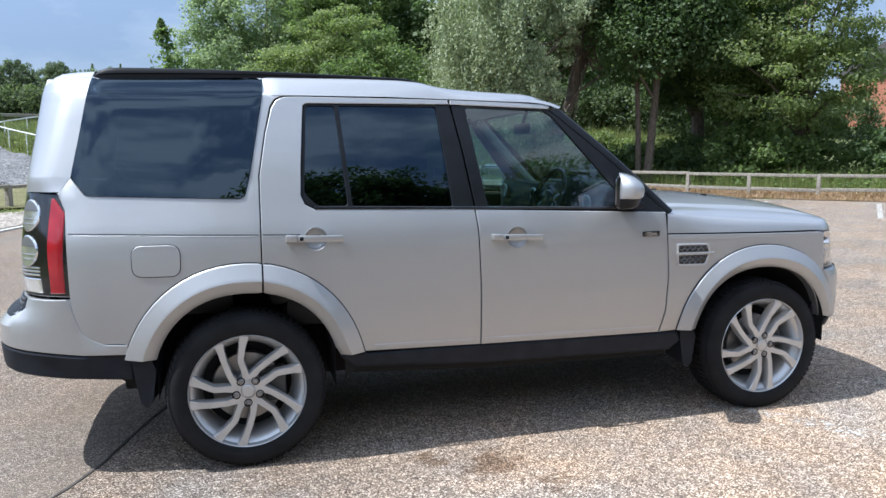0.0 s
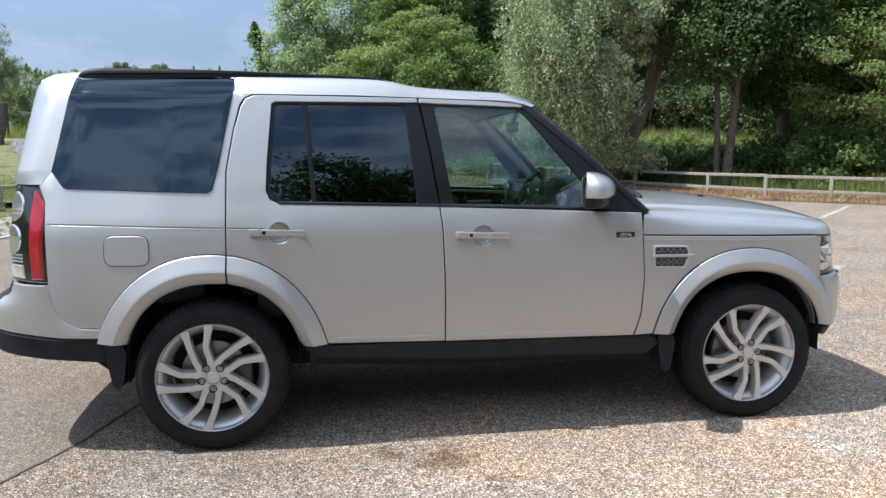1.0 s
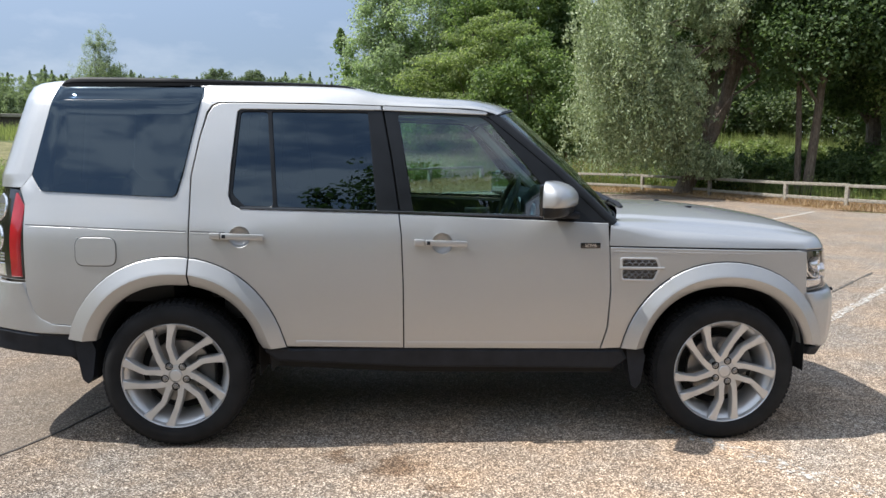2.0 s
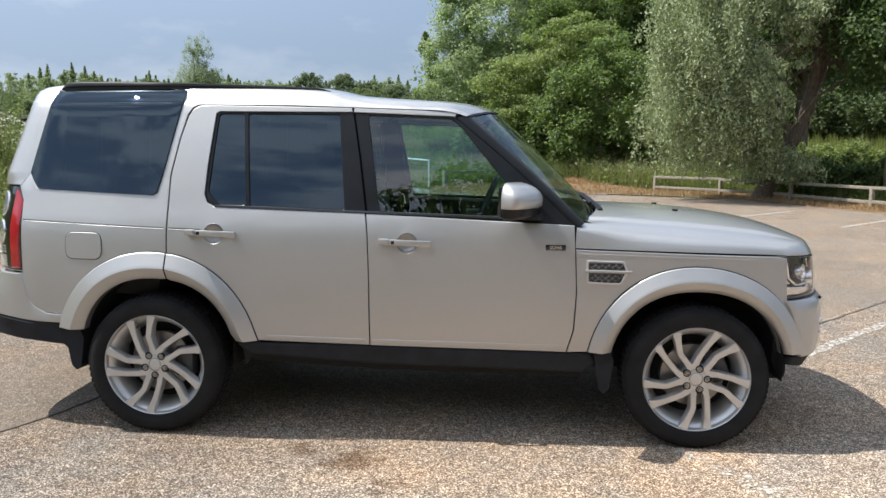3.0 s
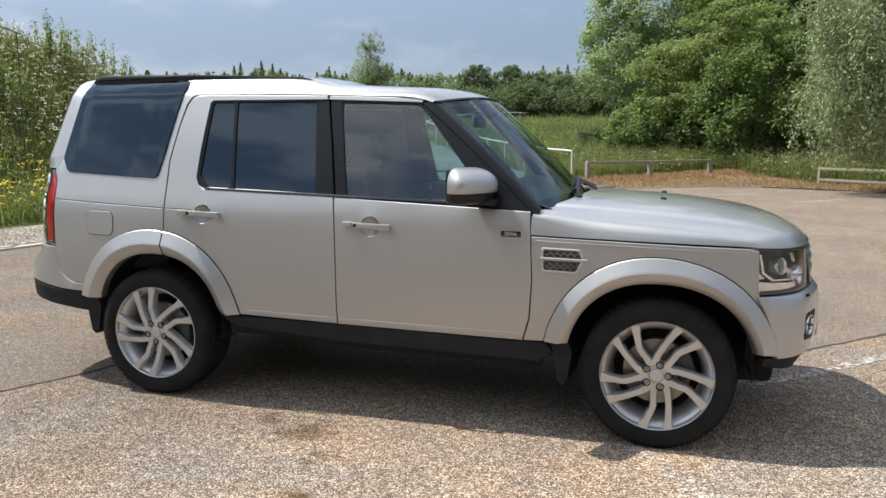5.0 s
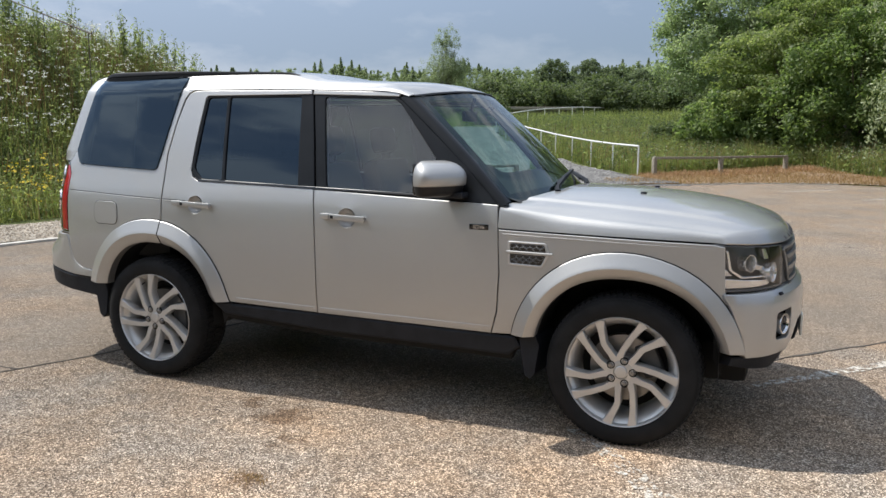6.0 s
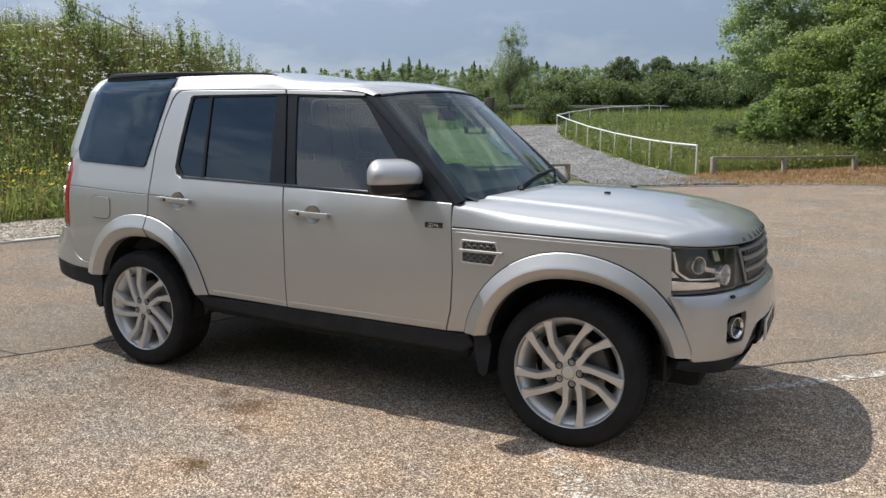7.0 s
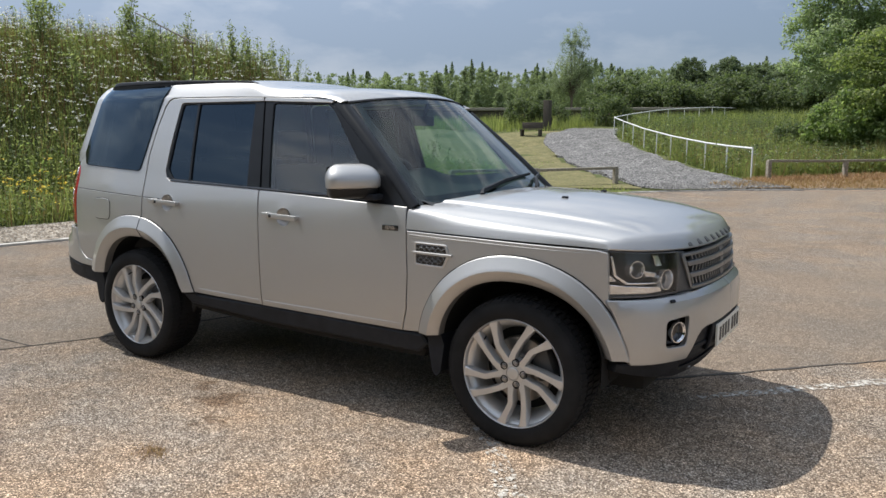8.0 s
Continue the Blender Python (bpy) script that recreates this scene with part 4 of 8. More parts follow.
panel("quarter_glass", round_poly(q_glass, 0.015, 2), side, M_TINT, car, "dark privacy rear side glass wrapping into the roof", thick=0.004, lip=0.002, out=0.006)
panel("glass_backing", [(-0.635, 1.882), (-0.650, 1.79), (0.118, 1.79), (0.130, 1.882)], inner(-0.001), M_GLOSSBLACK, car, "black upper band of the side glass", thick=0.01)
# crease along the quarter
panel("body_crease", [(-0.738, 1.153), (0.078, 1.126), (0.078, 1.115), (-0.738, 1.142)], inner(-0.0006), PAINT, car, SIL + " waist crease", thick=0.012, lip=0.0052)
# grey strip paints in the shade line over the crease
panel("crease_shade", [(-0.755, 1.1585), (0.078, 1.1305), (0.078, 1.1255), (-0.755, 1.1535)], inner(-0.001), M_GREY, car, "grey strip standing for shade above the waist crease", thick=0.004, lip=0.0005)
# the crease runs on over the rear door to its handle, and along the top of the wing
panel("body_crease", [(0.097, 1.1255), (0.272, 1.1195), (0.272, 1.1085), (0.097, 1.1145)], inner(-0.0006), PAINT, car, SIL + " waist crease", thick=0.012, lip=0.0052)
# same painted shade line, carried on over the door
panel("crease_shade", [(0.097, 1.1300), (0.272, 1.1240), (0.272, 1.1195), (0.097, 1.1255)], inner(-0.001), M_GREY, car, "grey strip standing for shade above the waist crease", thick=0.004, lip=0.0005)
panel("wing_crease", [(2.264, 1.0330), (3.290, 1.0050), (3.290, 0.9850), (2.264, 1.0110)], inner(-0.0008), PAINT, car, SIL + " bevel along the top of the wing", thick=0.012, lip=0.0090)
# fuel flap: a shallow raised lid in its own gap
panel("fuel_flap_gap", round_poly([(-0.491, 1.098), (-0.491, 0.948), (-0.274, 0.948), (-0.274, 1.098)], 0.05, 5), inner(-0.0015), M_DARK, car, "dark gap round the fuel flap", thick=0.004, lip=0.001)
panel("fuel_flap", round_poly([(-0.4875, 1.0945), (-0.4875, 0.9515), (-0.2775, 0.9515), (-0.2775, 1.0945)], 0.047, 5), inner(-0.004), PAINT, car, SIL + " fuel filler flap", thick=0.006, lip=0.002)

# front wing
wing = [(2.250, 1.0425), (3.285, 1.0135), (3.330, 1.004), (3.340, 0.80), (3.345, 0.78)] + [p for p in FA_MID if p[1] > 0.52] + [(2.330, 0.505), (2.217, 0.500), (2.250, 0.62), (2.260, 0.82), (2.253, 0.95)]
panel("front_wing", wing, side, PAINT, car, SIL + " front wing")

# wheel arch flares
def flare(name, o, i, label):
    n = len(o)
    for sgn in (1, -1):
        rows = []
        for (ox, oz), (ix, iz) in zip(o, i):
            a, b = side(ox, oz, 0.002), side(ix, iz)
            row = []
            for t, out in ((0.0, -0.010), (0.0, 0.005), (0.03, 0.010), (0.25, 0.022), (0.46, 0.034), (0.565, 0.040), (0.585, 0.0405), (0.605, 0.039), (0.82, 0.021), (0.98, 0.008), (1.01, 0.003), (1.02, -0.05)):
                p = a.lerp(b, t)
                y = min(a.y, b.y) * (1 - t) + b.y * t
                row.append(Vector((p.x, (y - out) * sgn, p.z)))
            rows.append(row)
        loft(name, rows, PAINT, car, label, angle=24, flip=sgn > 0)
        # dark strip drawn as the seam where the flare meets the body
        edge = []
        for (ox, oz), (ix, iz) in zip(o, i):
            w = Vector((ox - ix, oz - iz)).normalized()
            edge.append([Vector((q.x, q.y * sgn, q.z)) for q in (side(ox + w.x * d, oz + w.y * d, e) for d, e in ((-0.004, 0.0045), (0.0005, 0.0045), (0.0042, 0.0030), (0.0050, -0.002)))])
        loft("flare_seam", edge, M_DARK, car, "thin dark strip for the seam round the arch flare", angle=24, flip=sgn > 0)


def split_arch(o, i, x):
    a = [k for k, p in enumerate(o) if p[0] >= x]
    b = [k for k, p in enumerate(o) if p[0] < x]
    return [(o[k], i[k]) for k in a], [(o[k], i[k]) for k in b]


ra, rb = split_arch(RA_OUT, RA_IN, 0.088)
mo, mi = ((0.093, 0.9895), (0.091, 0.857))
ra.append((mo, mi))
rb.insert(0, ((0.085, 0.990), (0.083, 0.857)))
ra.insert(0, ((0.5695, 0.527), (0.4505, 0.522)))
flare("arch_flare", [p[0] for p in ra], [p[1] for p in ra], SIL + " wheel arch flare on the door")
flare("arch_flare", [p[0] for p in rb], [p[1] for p in rb], SIL + " rear wheel arch flare")
flare("arch_flare", FA_OUT, FA_IN, SIL + " front wheel arch flare")

# pressed fold along the foot of the doors
for fold in ([(0.615, 0.566), (1.1685, 0.556), (1.1685, 0.520), (0.600, 0.531)], [(1.1815, 0.556), (2.225, 0.546), (2.208, 0.506), (1.1815, 0.518)]):
    panel("door_fold", fold, inner(-0.0014), PAINT, car, SIL + " lower door fold", thick=0.01, lip=0.010)
# sills
sill = [(0.460, 0.520), (0.575, 0.522), (0.585, 0.512), (1.170, 0.510), (2.215, 0.492), (2.335, 0.492), (2.365, 0.44), (2.30, 0.385), (1.2, 0.405), (0.52, 0.445), (0.455, 0.50)]
panel("sill", sill, inner(0.004), M_BLACK, car, "black plastic sill", thick=0.10, lip=0.012)
panel("sill_lip", [(0.50, 0.452), (1.2, 0.412), (2.32, 0.392), (2.30, 0.345), (1.2, 0.36), (0.50, 0.40)], inner(0.06), M_DARK, car, "dark lower sill", thick=0.05)

# inner shell that shuts the gaps
hole_r = [(p[0], p[1]) for p in arch(0.01, 0.47, 0.52, HUB_Z, n=20)]
hole_f = [(p[0], p[1]) for p in arch(2.87, 0.47, 0.50, HUB_Z, n=20)]
shell = [(-0.70, 1.16), (-0.70, 0.56)] + hole_r[::-1][0:1] + hole_r[::-1] + [(0.52, 0.42), (2.38, 0.42)] + hole_f[::-1] + [(3.30, 0.46), (3.30, 0.99), (2.26, 1.05), (2.22, 1.14)]
panel("inner_shell", shell, inner(0.034), M_DARK, car, "dark inner body shell", thick=0.01, step=0.09)
pill = [(0.02, 1.30), (0.10, 1.30), (0.18, 1.79), (0.11, 1.79)]
panel("inner_pillar", pill, inner(0.035), M_DARK, car, "dark inner pillar", thick=0.03, step=0.09)
panel("inner_pillar", [(1.03, 1.22), (1.20, 1.21), (1.13, 1.75), (1.02, 1.75)], inner(0.032), M_DARK, car, "dark inner pillar", thick=0.05, step=0.09)

# roof: stepped up behind the front seats
roof_edge = spline([-0.75, -0.60, 0.14, 0.50, 0.80, 0.88, 0.95, 1.01, 1.08, 1.28, 1.44], [1.876, 1.884, 1.889, 1.884, 1.875, 1.868, 1.855, 1.840, 1.829, 1.814, 1.806])


def roof_row(x):
    h = roof_edge(x)
    pts = []
    foot = float(np.interp(x, [0.3, 0.74, 1.03, 1.72], [1.785, 1.781, 1.772, 1.751]))
    k = 1 - smoothstep(0.85, 1.25, x)
    ya = (half_width(h - 0.026) + 0.010) * k + 0.690 * (1 - k)
    sect = [(half_width(foot) + 0.001, foot), (half_width(foot + 0.02) * k + (half_width(foot) - 0.006) * (1 - k), foot + 0.012 + 0.008 * k), (ya, h - 0.026), (ya - 0.022, h - 0.010), (ya - 0.055, h), (0.52, h + 0.012), (0.40, h + 0.022), (0.24, h + 0.030), (0.0, h + 0.034)]
    (y1, z1), (y2, z2) = sect[1], sect[2]
    sect.insert(2, (y1 + (y2 - y1) * 0.86 + 0.0015, z1 + (z2 - z1) * 0.86))
    sh = float(inset_rear(x - 0.125)) + 0.002 if x < 0.05 else 0
    tuck = 0.016 * float(smoothstep(0.16, 0.12, x))
    for i, (y, z) in enumerate(sect):
        pts.append((y - sh * min(1.0, y / 0.6) - (tuck if i < 4 else 0), z))
    full = [Vector((x, -y, z)) for y, z in pts] + [Vector((x, y, z)) for y, z in pts[-2::-1]]
    return full


def screen_x(y, k):
    """Curve of the windscreen across: k 0 at the foot, 1 at the head."""
    return (2.42 - 0.13 * (abs(y) / 0.80) ** 2.2) * (1 - k) + (1.840 - 0.160 * (abs(y) / 0.66) ** 2.2) * k


FOOT_Z, HEAD_Z = 1.172, 1.722


def screen_z(t, k):
    return FOOT_Z + k * (HEAD_Z - FOOT_Z) + (0.026 + 0.020 * k) * (1 - abs(t) ** 2.2)


foot_y, head_y = 0.835, 0.665
rows = []
for x in np.arange(-0.70, 1.421, 0.04):
    rows.append(roof_row(float(x)))
last = roof_row(1.44)
head = []
for i, p in enumerate(last):
    a = abs(p.y)
    if i in (0, 18):
        q = Vector((1.672, math.copysign(half_width(1.724) + 0.001, p.y), 1.724))
    elif i in (1, 17):
        q = Vector((1.684, math.copysign(0.732, p.y), 1.730))
    elif i in (2, 16):
        q = Vector((1.694, math.copysign(0.712, p.y), 1.735))
    elif i in (3, 15):
        q = Vector((1.700, math.copysign(0.702, p.y), 1.737))
    else:
        yy = min(head_y, a * 1.02)
        q = Vector((screen_x(yy, 1.0) - 0.012, math.copysign(yy, p.y) if a > 1e-6 else 0.0, screen_z(yy / head_y, 1.0) + 0.012))
    head.append(q)
for k in np.linspace(0, 1, 7):
    e = k * k
    rows.append([Vector((a.x + (b.x - a.x) * k, a.y + (b.y - a.y) * k, a.z + (b.z - a.z) * (0.15 * k + 0.85 * e * k))) for a, b in zip(last, head)])
loft("roof", rows, PAINT, car, SIL + " stepped roof", angle=40, flip=True)
loft("roof_lining", [[Vector((p.x - 0.02, p.y * 0.97, p.z - 0.035)) for p in r[4:-4]] for r in rows], M_LINING, car, "pale fabric roof lining")
# roof rails: low black bars, deepest at the rear, with a groove along the foot
rail_foot = spline([-0.64, 0.14, 0.48, 0.84, 0.90, 0.96], [1.876, 1.882, 1.876, 1.864, 1.855, 1.840])
rail_top = spline([-0.64, -0.615, -0.58, -0.50, -0.29, 0.14, 0.48, 0.84, 0.90, 0.96], [1.880, 1.903, 1.914, 1.917, 1.915, 1.905, 1.894, 1.880, 1.870, 1.845])
for sgn in (1, -1):
    rows = []
    for x in (-0.64, -0.63, -0.615, -0.58, -0.54, -0.50, -0.29, -0.1, 0.14, 0.32, 0.48, 0.66, 0.84, 0.88, 0.92, 0.96):
        lo, hi = float(rail_foot(x)), float(rail_top(x)) + 0.001
        dy = float(inset_rear(x - 0.128)) if x < 0.05 else 0
        sect = [(0.650, -0.4), (0.648, 0.16), (0.641, 0.20), (0.641, 0.28), (0.647, 0.33), (0.643, 0.80), (0.636, 0.95), (0.626, 1.0), (0.612, 0.92), (0.604, 0.0)]
        rows.append([Vector((x, -(y - dy) * sgn, lo + (hi - lo) * k)) for y, k in sect])
    loft("roof_rail", rows, M_RAILBLACK, car, "slim black roof rail", angle=40, flip=sgn < 0)

# A-pillars and windscreen
def on_screen(t, k, lift=0.0):
    y = t * (foot_y + (head_y - foot_y) * k)
    return Vector((screen_x(y, k) + 0.022 * math.sin(math.pi * k) + lift, y, screen_z(t, k) + lift))


for sgn in (1, -1):
    rows = []
    for k in np.linspace(0, 0.945, 16):
        z = 1.150 + k * (1.750 - 1.150)
        xo = 2.275 + k * (1.598 - 2.275) + 0.022 * math.sin(math.pi * k)
        so = Vector((xo - 0.020, -(half_width(z) - 0.004), z))
        si = on_screen(-1.0, k, 0.004)
        mid = so.lerp(si, 0.42) + Vector((0.022, -0.016, 0.014))
        row = [so + Vector((-0.02, 0.03, -0.01)), so, so.lerp(mid, 0.55) + Vector((0.006, -0.007, 0.004)), mid, mid.lerp(si, 0.55) + Vector((0.008, -0.004, 0.006)), si, si + Vector((-0.02, 0.03, -0.02))]
        rows.append([Vector((p.x, p.y * sgn, p.z)) for p in row])
    loft("windscreen_pillar", rows, M_TRIM, car, "satin black windscreen pillar", angle=50, flip=sgn > 0)
TS = np.linspace(-1, 1, 25)
rows = [[on_screen(t, k) for t in TS] for k in np.linspace(0, 1, 14)]
loft("windscreen", rows, M_SCREEN, car, "curved laminated windscreen", angle=60)
loft("windscreen_seal", [[p + Vector((0.004, 0, 0.004)) for p in rows[-1]], [p + Vector((-0.008, 0, 0.012)) for p in rows[-1]], [p + Vector((-0.03, 0, 0.002)) for p in rows[-1]]], M_BLACK, car, "black seal over the windscreen")
foot_row = rows[0][1:-1]
loft("scuttle", [[p + Vector((-0.02, 0, 0.008)) for p in foot_row], [p + Vector((0.004, 0, 0.000)) for p in foot_row], [p + Vector((0.012, 0, -0.03)) for p in foot_row], [p + Vector((0.015, 0, -0.08)) for p in foot_row]], M_BLACK, car, "black plastic scuttle below the windscreen")
# black print round the screen
for t0, t1 in ((-1.0, -0.915), (0.915, 1.0)):
    loft("screen_border", [[on_screen(t, k, -0.004) for t in np.linspace(t0, t1, 3)] for k in np.linspace(0, 1, 10)], M_TRIM, car, "black printed border of the windscreen")
for k0, k1 in ((0.0, 0.07), (0.955, 1.0)):
    loft("screen_border", [[on_screen(t, k, -0.004) for t in TS] for k in np.linspace(k0, k1, 3)], M_TRIM, car, "black printed border of the windscreen")

# bonnet
bon_mid = spline([2.30, 2.46, 2.75, 3.00, 3.20, 3.40, 3.52, 3.60, 3.68], [1.198, 1.210, 1.205, 1.188, 1.164, 1.128, 1.094, 1.056, 1.000])
bon_edge = spline([2.24, 3.29, 3.40, 3.50, 3.60, 3.70], [1.0505, 1.0215, 1.016, 1.010, 1.002, 0.992])
bon_rise = spline([2.20, 2.60, 3.00, 3.25, 3.40, 3.55, 3.70], [0.122, 0.096, 0.074, 0.058, 0.044, 0.026, 0.004])
vs = np.concatenate([np.linspace(0, 0.66, 11), [0.70, 0.728, 0.738, 0.748, 0.758, 0.768, 0.80, 0.83, 0.86], [0.89, 0.915, 0.935, 0.95, 0.962, 0.973, 0.982, 0.99, 1.0]])
vs = np.concatenate([-vs[:0:-1], vs])
rows = []
for k in np.concatenate([np.linspace(0, 0.85, 22), [0.88, 0.91, 0.935, 0.955, 0.97, 0.982, 0.992, 1.0]]):
    r = []
    for t in vs:
        v = abs(t)
        xb = 2.440 - 0.194 * v ** 2.2
        fp = nose(0.965 * v, 1.0)
        x = xb + (fp.x - 0.006 - xb) * k
        xe = 2.248 + (nose(0.965, 1.0).x - 2.248) * k
        ye = (half_width(1.04) - inset_front(min(3.40, xe))) - 0.001
        y = v * ye * (1 - k ** 5) + (abs(fp.y) + 0.002) * k ** 5
        edge, crown = bon_edge(x), bon_mid(x)
        shoulder = edge + bon_rise(x)
        v0 = 0.93 + 0.048 * (1 - float(smoothstep(0.0, 0.30, k)))
        if v < v0:
            z = shoulder + (max(crown, shoulder) - shoulder) * (1 - (v / v0) ** 2.4)
            z += 0.012 * float(smoothstep(0.766, 0.732, v)) * (1 - float(smoothstep(0.75, 0.97, k)))
            z -= 0.012 * max(0.0, (v - v0 + 0.10) / 0.10) ** 2 * min(1, bon_rise(x) / 0.06)
        else:
            q = (v - v0) / (1 - v0)
            z = edge + (shoulder - edge - 0.012 * min(1, bon_rise(x) / 0.06)) * (1 - q ** 2.2) ** 0.62
        z -= max(0.0, z - edge - 0.004) * max(0.0, (k - 0.955) / 0.045) ** 2.2
        r.append(Vector((x, math.copysign(y, t), z)))
    rows.append(r)
lipr = [p + Vector((-0.004, 0, -0.006)) for p in rows[-1]]
rows.append(lipr)
rows.append([p + Vector((-0.05, 0, 0)) for p in lipr])
loft("bonnet", rows, PAINT, car, SIL + " clamshell bonnet", angle=40)
# dark sheet below the bonnet
loft("engine_bay", [[p + Vector((0, -p.y * 0.03, -0.05)) for p in r] for r in rows[2:28:3]], M_DARK, car, "dark engine bay lining")
for y in (-0.30, 0.30):
    bm = bmesh.new()
    box(bm, (2.864, y - 0.013, bon_mid(2.88) + 0.001), (2.896, y + 0.013, bon_mid(2.88) + 0.015), 0.005)
    part("washer_jet", bm, M_BLACK, car, "small black washer jet")
# wipers
for y0, y1 in ((-0.43, 0.40), (0.24, 0.76)):
    bm = bmesh.new()
    def scr(y, k):
        return on_screen(y / (foot_y + (head_y - foot_y) * k), k, 0.016)
    a = scr(y0, 0.0) + Vector((0.03, 0, 0.0))
    b = scr(y0 * 0.55 + y1 * 0.45, 0.10)
    c = scr(y1, 0.15)
    tube(bm, [a, a + Vector((-0.01, 0.03, 0.022)), b], [0.017, 0.015, 0.012], 6)
    tube(bm, [scr(y0 + 0.14, 0.055), b, c], [0.010, 0.014, 0.009], 6)
    part("wiper", bm, M_BLACK, car, "black windscreen wiper")


# ---- front end ----
def nu(y):
    return nose_u(y)


def nose_panel(name, pts, mat, label="", holes=(), out=0.0, thick=0.03, lip=0.004, step=0.05, rnd=0.0, both=True):
    o = [(nu(y) if y >= 0 else -nu(-y), z) for y, z in pts]
    hs = [[(nu(y) if y >= 0 else -nu(-y), z) for y, z in h] for h in holes]
    if rnd:
        o = round_poly(o, rnd)
    return panel(name, o, nose, mat, car, label, holes=hs, inward=(-0.8, 0.5, 0) if both else (-1, 0, 0), step=step, thick=thick, lip=lip, out=out, both=both)


fogcut = round_poly([(0.555, 0.694), (0.702, 0.684), (0.700, 0.552), (0.570, 0.545)], 0.026)
# bumper skin: two cheeks and a bridge between
cheek = [(0.0005, 0.795), (0.30, 0.795), (0.55, 0.792), (0.866, 0.784), (0.868, 0.770), (0.8525, 0.65), (0.836, 0.56), (0.824, 0.490), (0.815, 0.478), (0.70, 0.475), (0.53, 0.470), (0.520, 0.50), (0.475, 0.575), (0.440, 0.602), (0.385, 0.612), (0.0005, 0.614)]
nose_panel("bumper_skin", cheek, PAINT, SIL + " front bumper", holes=[fogcut], step=0.035)
nose_panel("bumper_recess", [(0.50, 0.715), (0.76, 0.715), (0.76, 0.53), (0.50, 0.53)], M_GLOSSBLACK, "black fog lamp recess", out=-0.045, thick=0.02)
nose_panel("lower_intake", [(0.0005, 0.700), (0.46, 0.690), (0.53, 0.60), (0.55, 0.45), (0.45, 0.405), (0.0005, 0.40)], M_BLACK, "black lower intake", out=-0.030, thick=0.03)
nose_panel("lower_valance", [(0.0005, 0.405), (0.50, 0.41), (0.54, 0.474), (0.70, 0.478), (0.845, 0.482), (0.84, 0.44), (0.72, 0.405), (0.5, 0.36), (0.0005, 0.345)], M_BLACK, "black lower valance", out=-0.012, thick=0.06, lip=0.008)
nose_panel("plate_plinth", [(0.0005, 0.606), (0.30, 0.604), (0.31, 0.470), (0.0005, 0.468)], M_BLACK, "black plate plinth", out=-0.004, thick=0.05, lip=0.008)
nose_panel("intake_bar", [(0.0005, 0.520), (0.47, 0.520), (0.48, 0.496), (0.0005, 0.496)], M_BLACK, "black intake bar", out=-0.022, thick=0.03, lip=0.004)


def nose_frame(u, z):
    """Local axes on the nose: origin, outward normal."""
    p, a, b = nose(u, z), nose(u + 0.01, z), nose(u, z + 0.01)
    n = (b - p).cross(a - p).normalized()
    return p, n if n.x > 0 else -n


def ring_on(name, p, n, r0, r1, depth, mat, label, back=0.0, seg=28):
    q = n.to_track_quat('Y', 'Z').to_matrix().to_4x4()
    bm = bmesh.new()
    lathe(bm, [(r1, -back), (r1, depth * 0.7), (r1 * 0.97, depth), ((r0 + r1) / 2, depth), (r0, depth * 0.6), (r0, -back)], seg)
    bm.transform(Matrix.Translation(p) @ q)
    part(name, bm, mat, car, label)


def disc_on(name, p, n, r, dome, mat, label, off=0.0, seg=24):
    q = n.to_track_quat('Y', 'Z').to_matrix().to_4x4()
    bm = bmesh.new()
    lathe(bm, [(r, off), (r * 0.8, off + dome * 0.45), (r * 0.45, off + dome * 0.85), (0.0005, off + dome)], seg)
    bm.transform(Matrix.Translation(p) @ q)
    part(name, bm, mat, car, label)


for sgn in (1, -1):
    u = sgn * nu(0.632)
    p, n = nose_frame(u, 0.620)
    ring_on("fog_lamp_ring", p - n * 0.022, n, 0.040, 0.052, 0.022, M_CHROME, "bright fog lamp bezel", back=0.02)
    disc_on("fog_lamp", p - n * 0.030, n, 0.042, 0.008, M_GLOSSBLACK, "dark fog lamp lens")
    bm = bmesh.new()
    p, n = nose_frame(sgn * nu(0.66), 0.770)
    box(bm, (-0.014, -0.006, -0.008), (0.014, 0.006, 0.008), 0.003, Matrix.Translation(p + n * 0.004) @ n.to_track_quat('Y', 'Z').to_matrix().to_4x4())
    part("parking_sensor", bm, M_BLACK, car, "small black bumper sensor")

# headlamps: black housing, reflectors, clear cover
lamp = [(0.560, 0.995), (0.70, 1.001), (0.838, 1.011), (0.868, 1.011), (0.872, 0.80), (0.862, 0.792), (0.72, 0.797), (0.585, 0.800), (0.575, 0.82)]
nose_panel("headlamp_housing", lamp, M_LAMPGREY, "dark grey headlamp housing", out=-0.055, thick=0.02)
nose_panel("headlamp_rim", lamp, M_GREY, "dark grey headlamp surround", holes=[[(0.576, 0.989), (0.70, 0.995), (0.836, 1.005), (0.865, 1.004), (0.869, 0.803), (0.72, 0.803), (0.590, 0.806)]], out=-0.003, thick=0.06)
nose_panel("headlamp_cover", lamp, M_LENS, "clear headlamp cover", out=0.001, thick=0.002, lip=0.002)
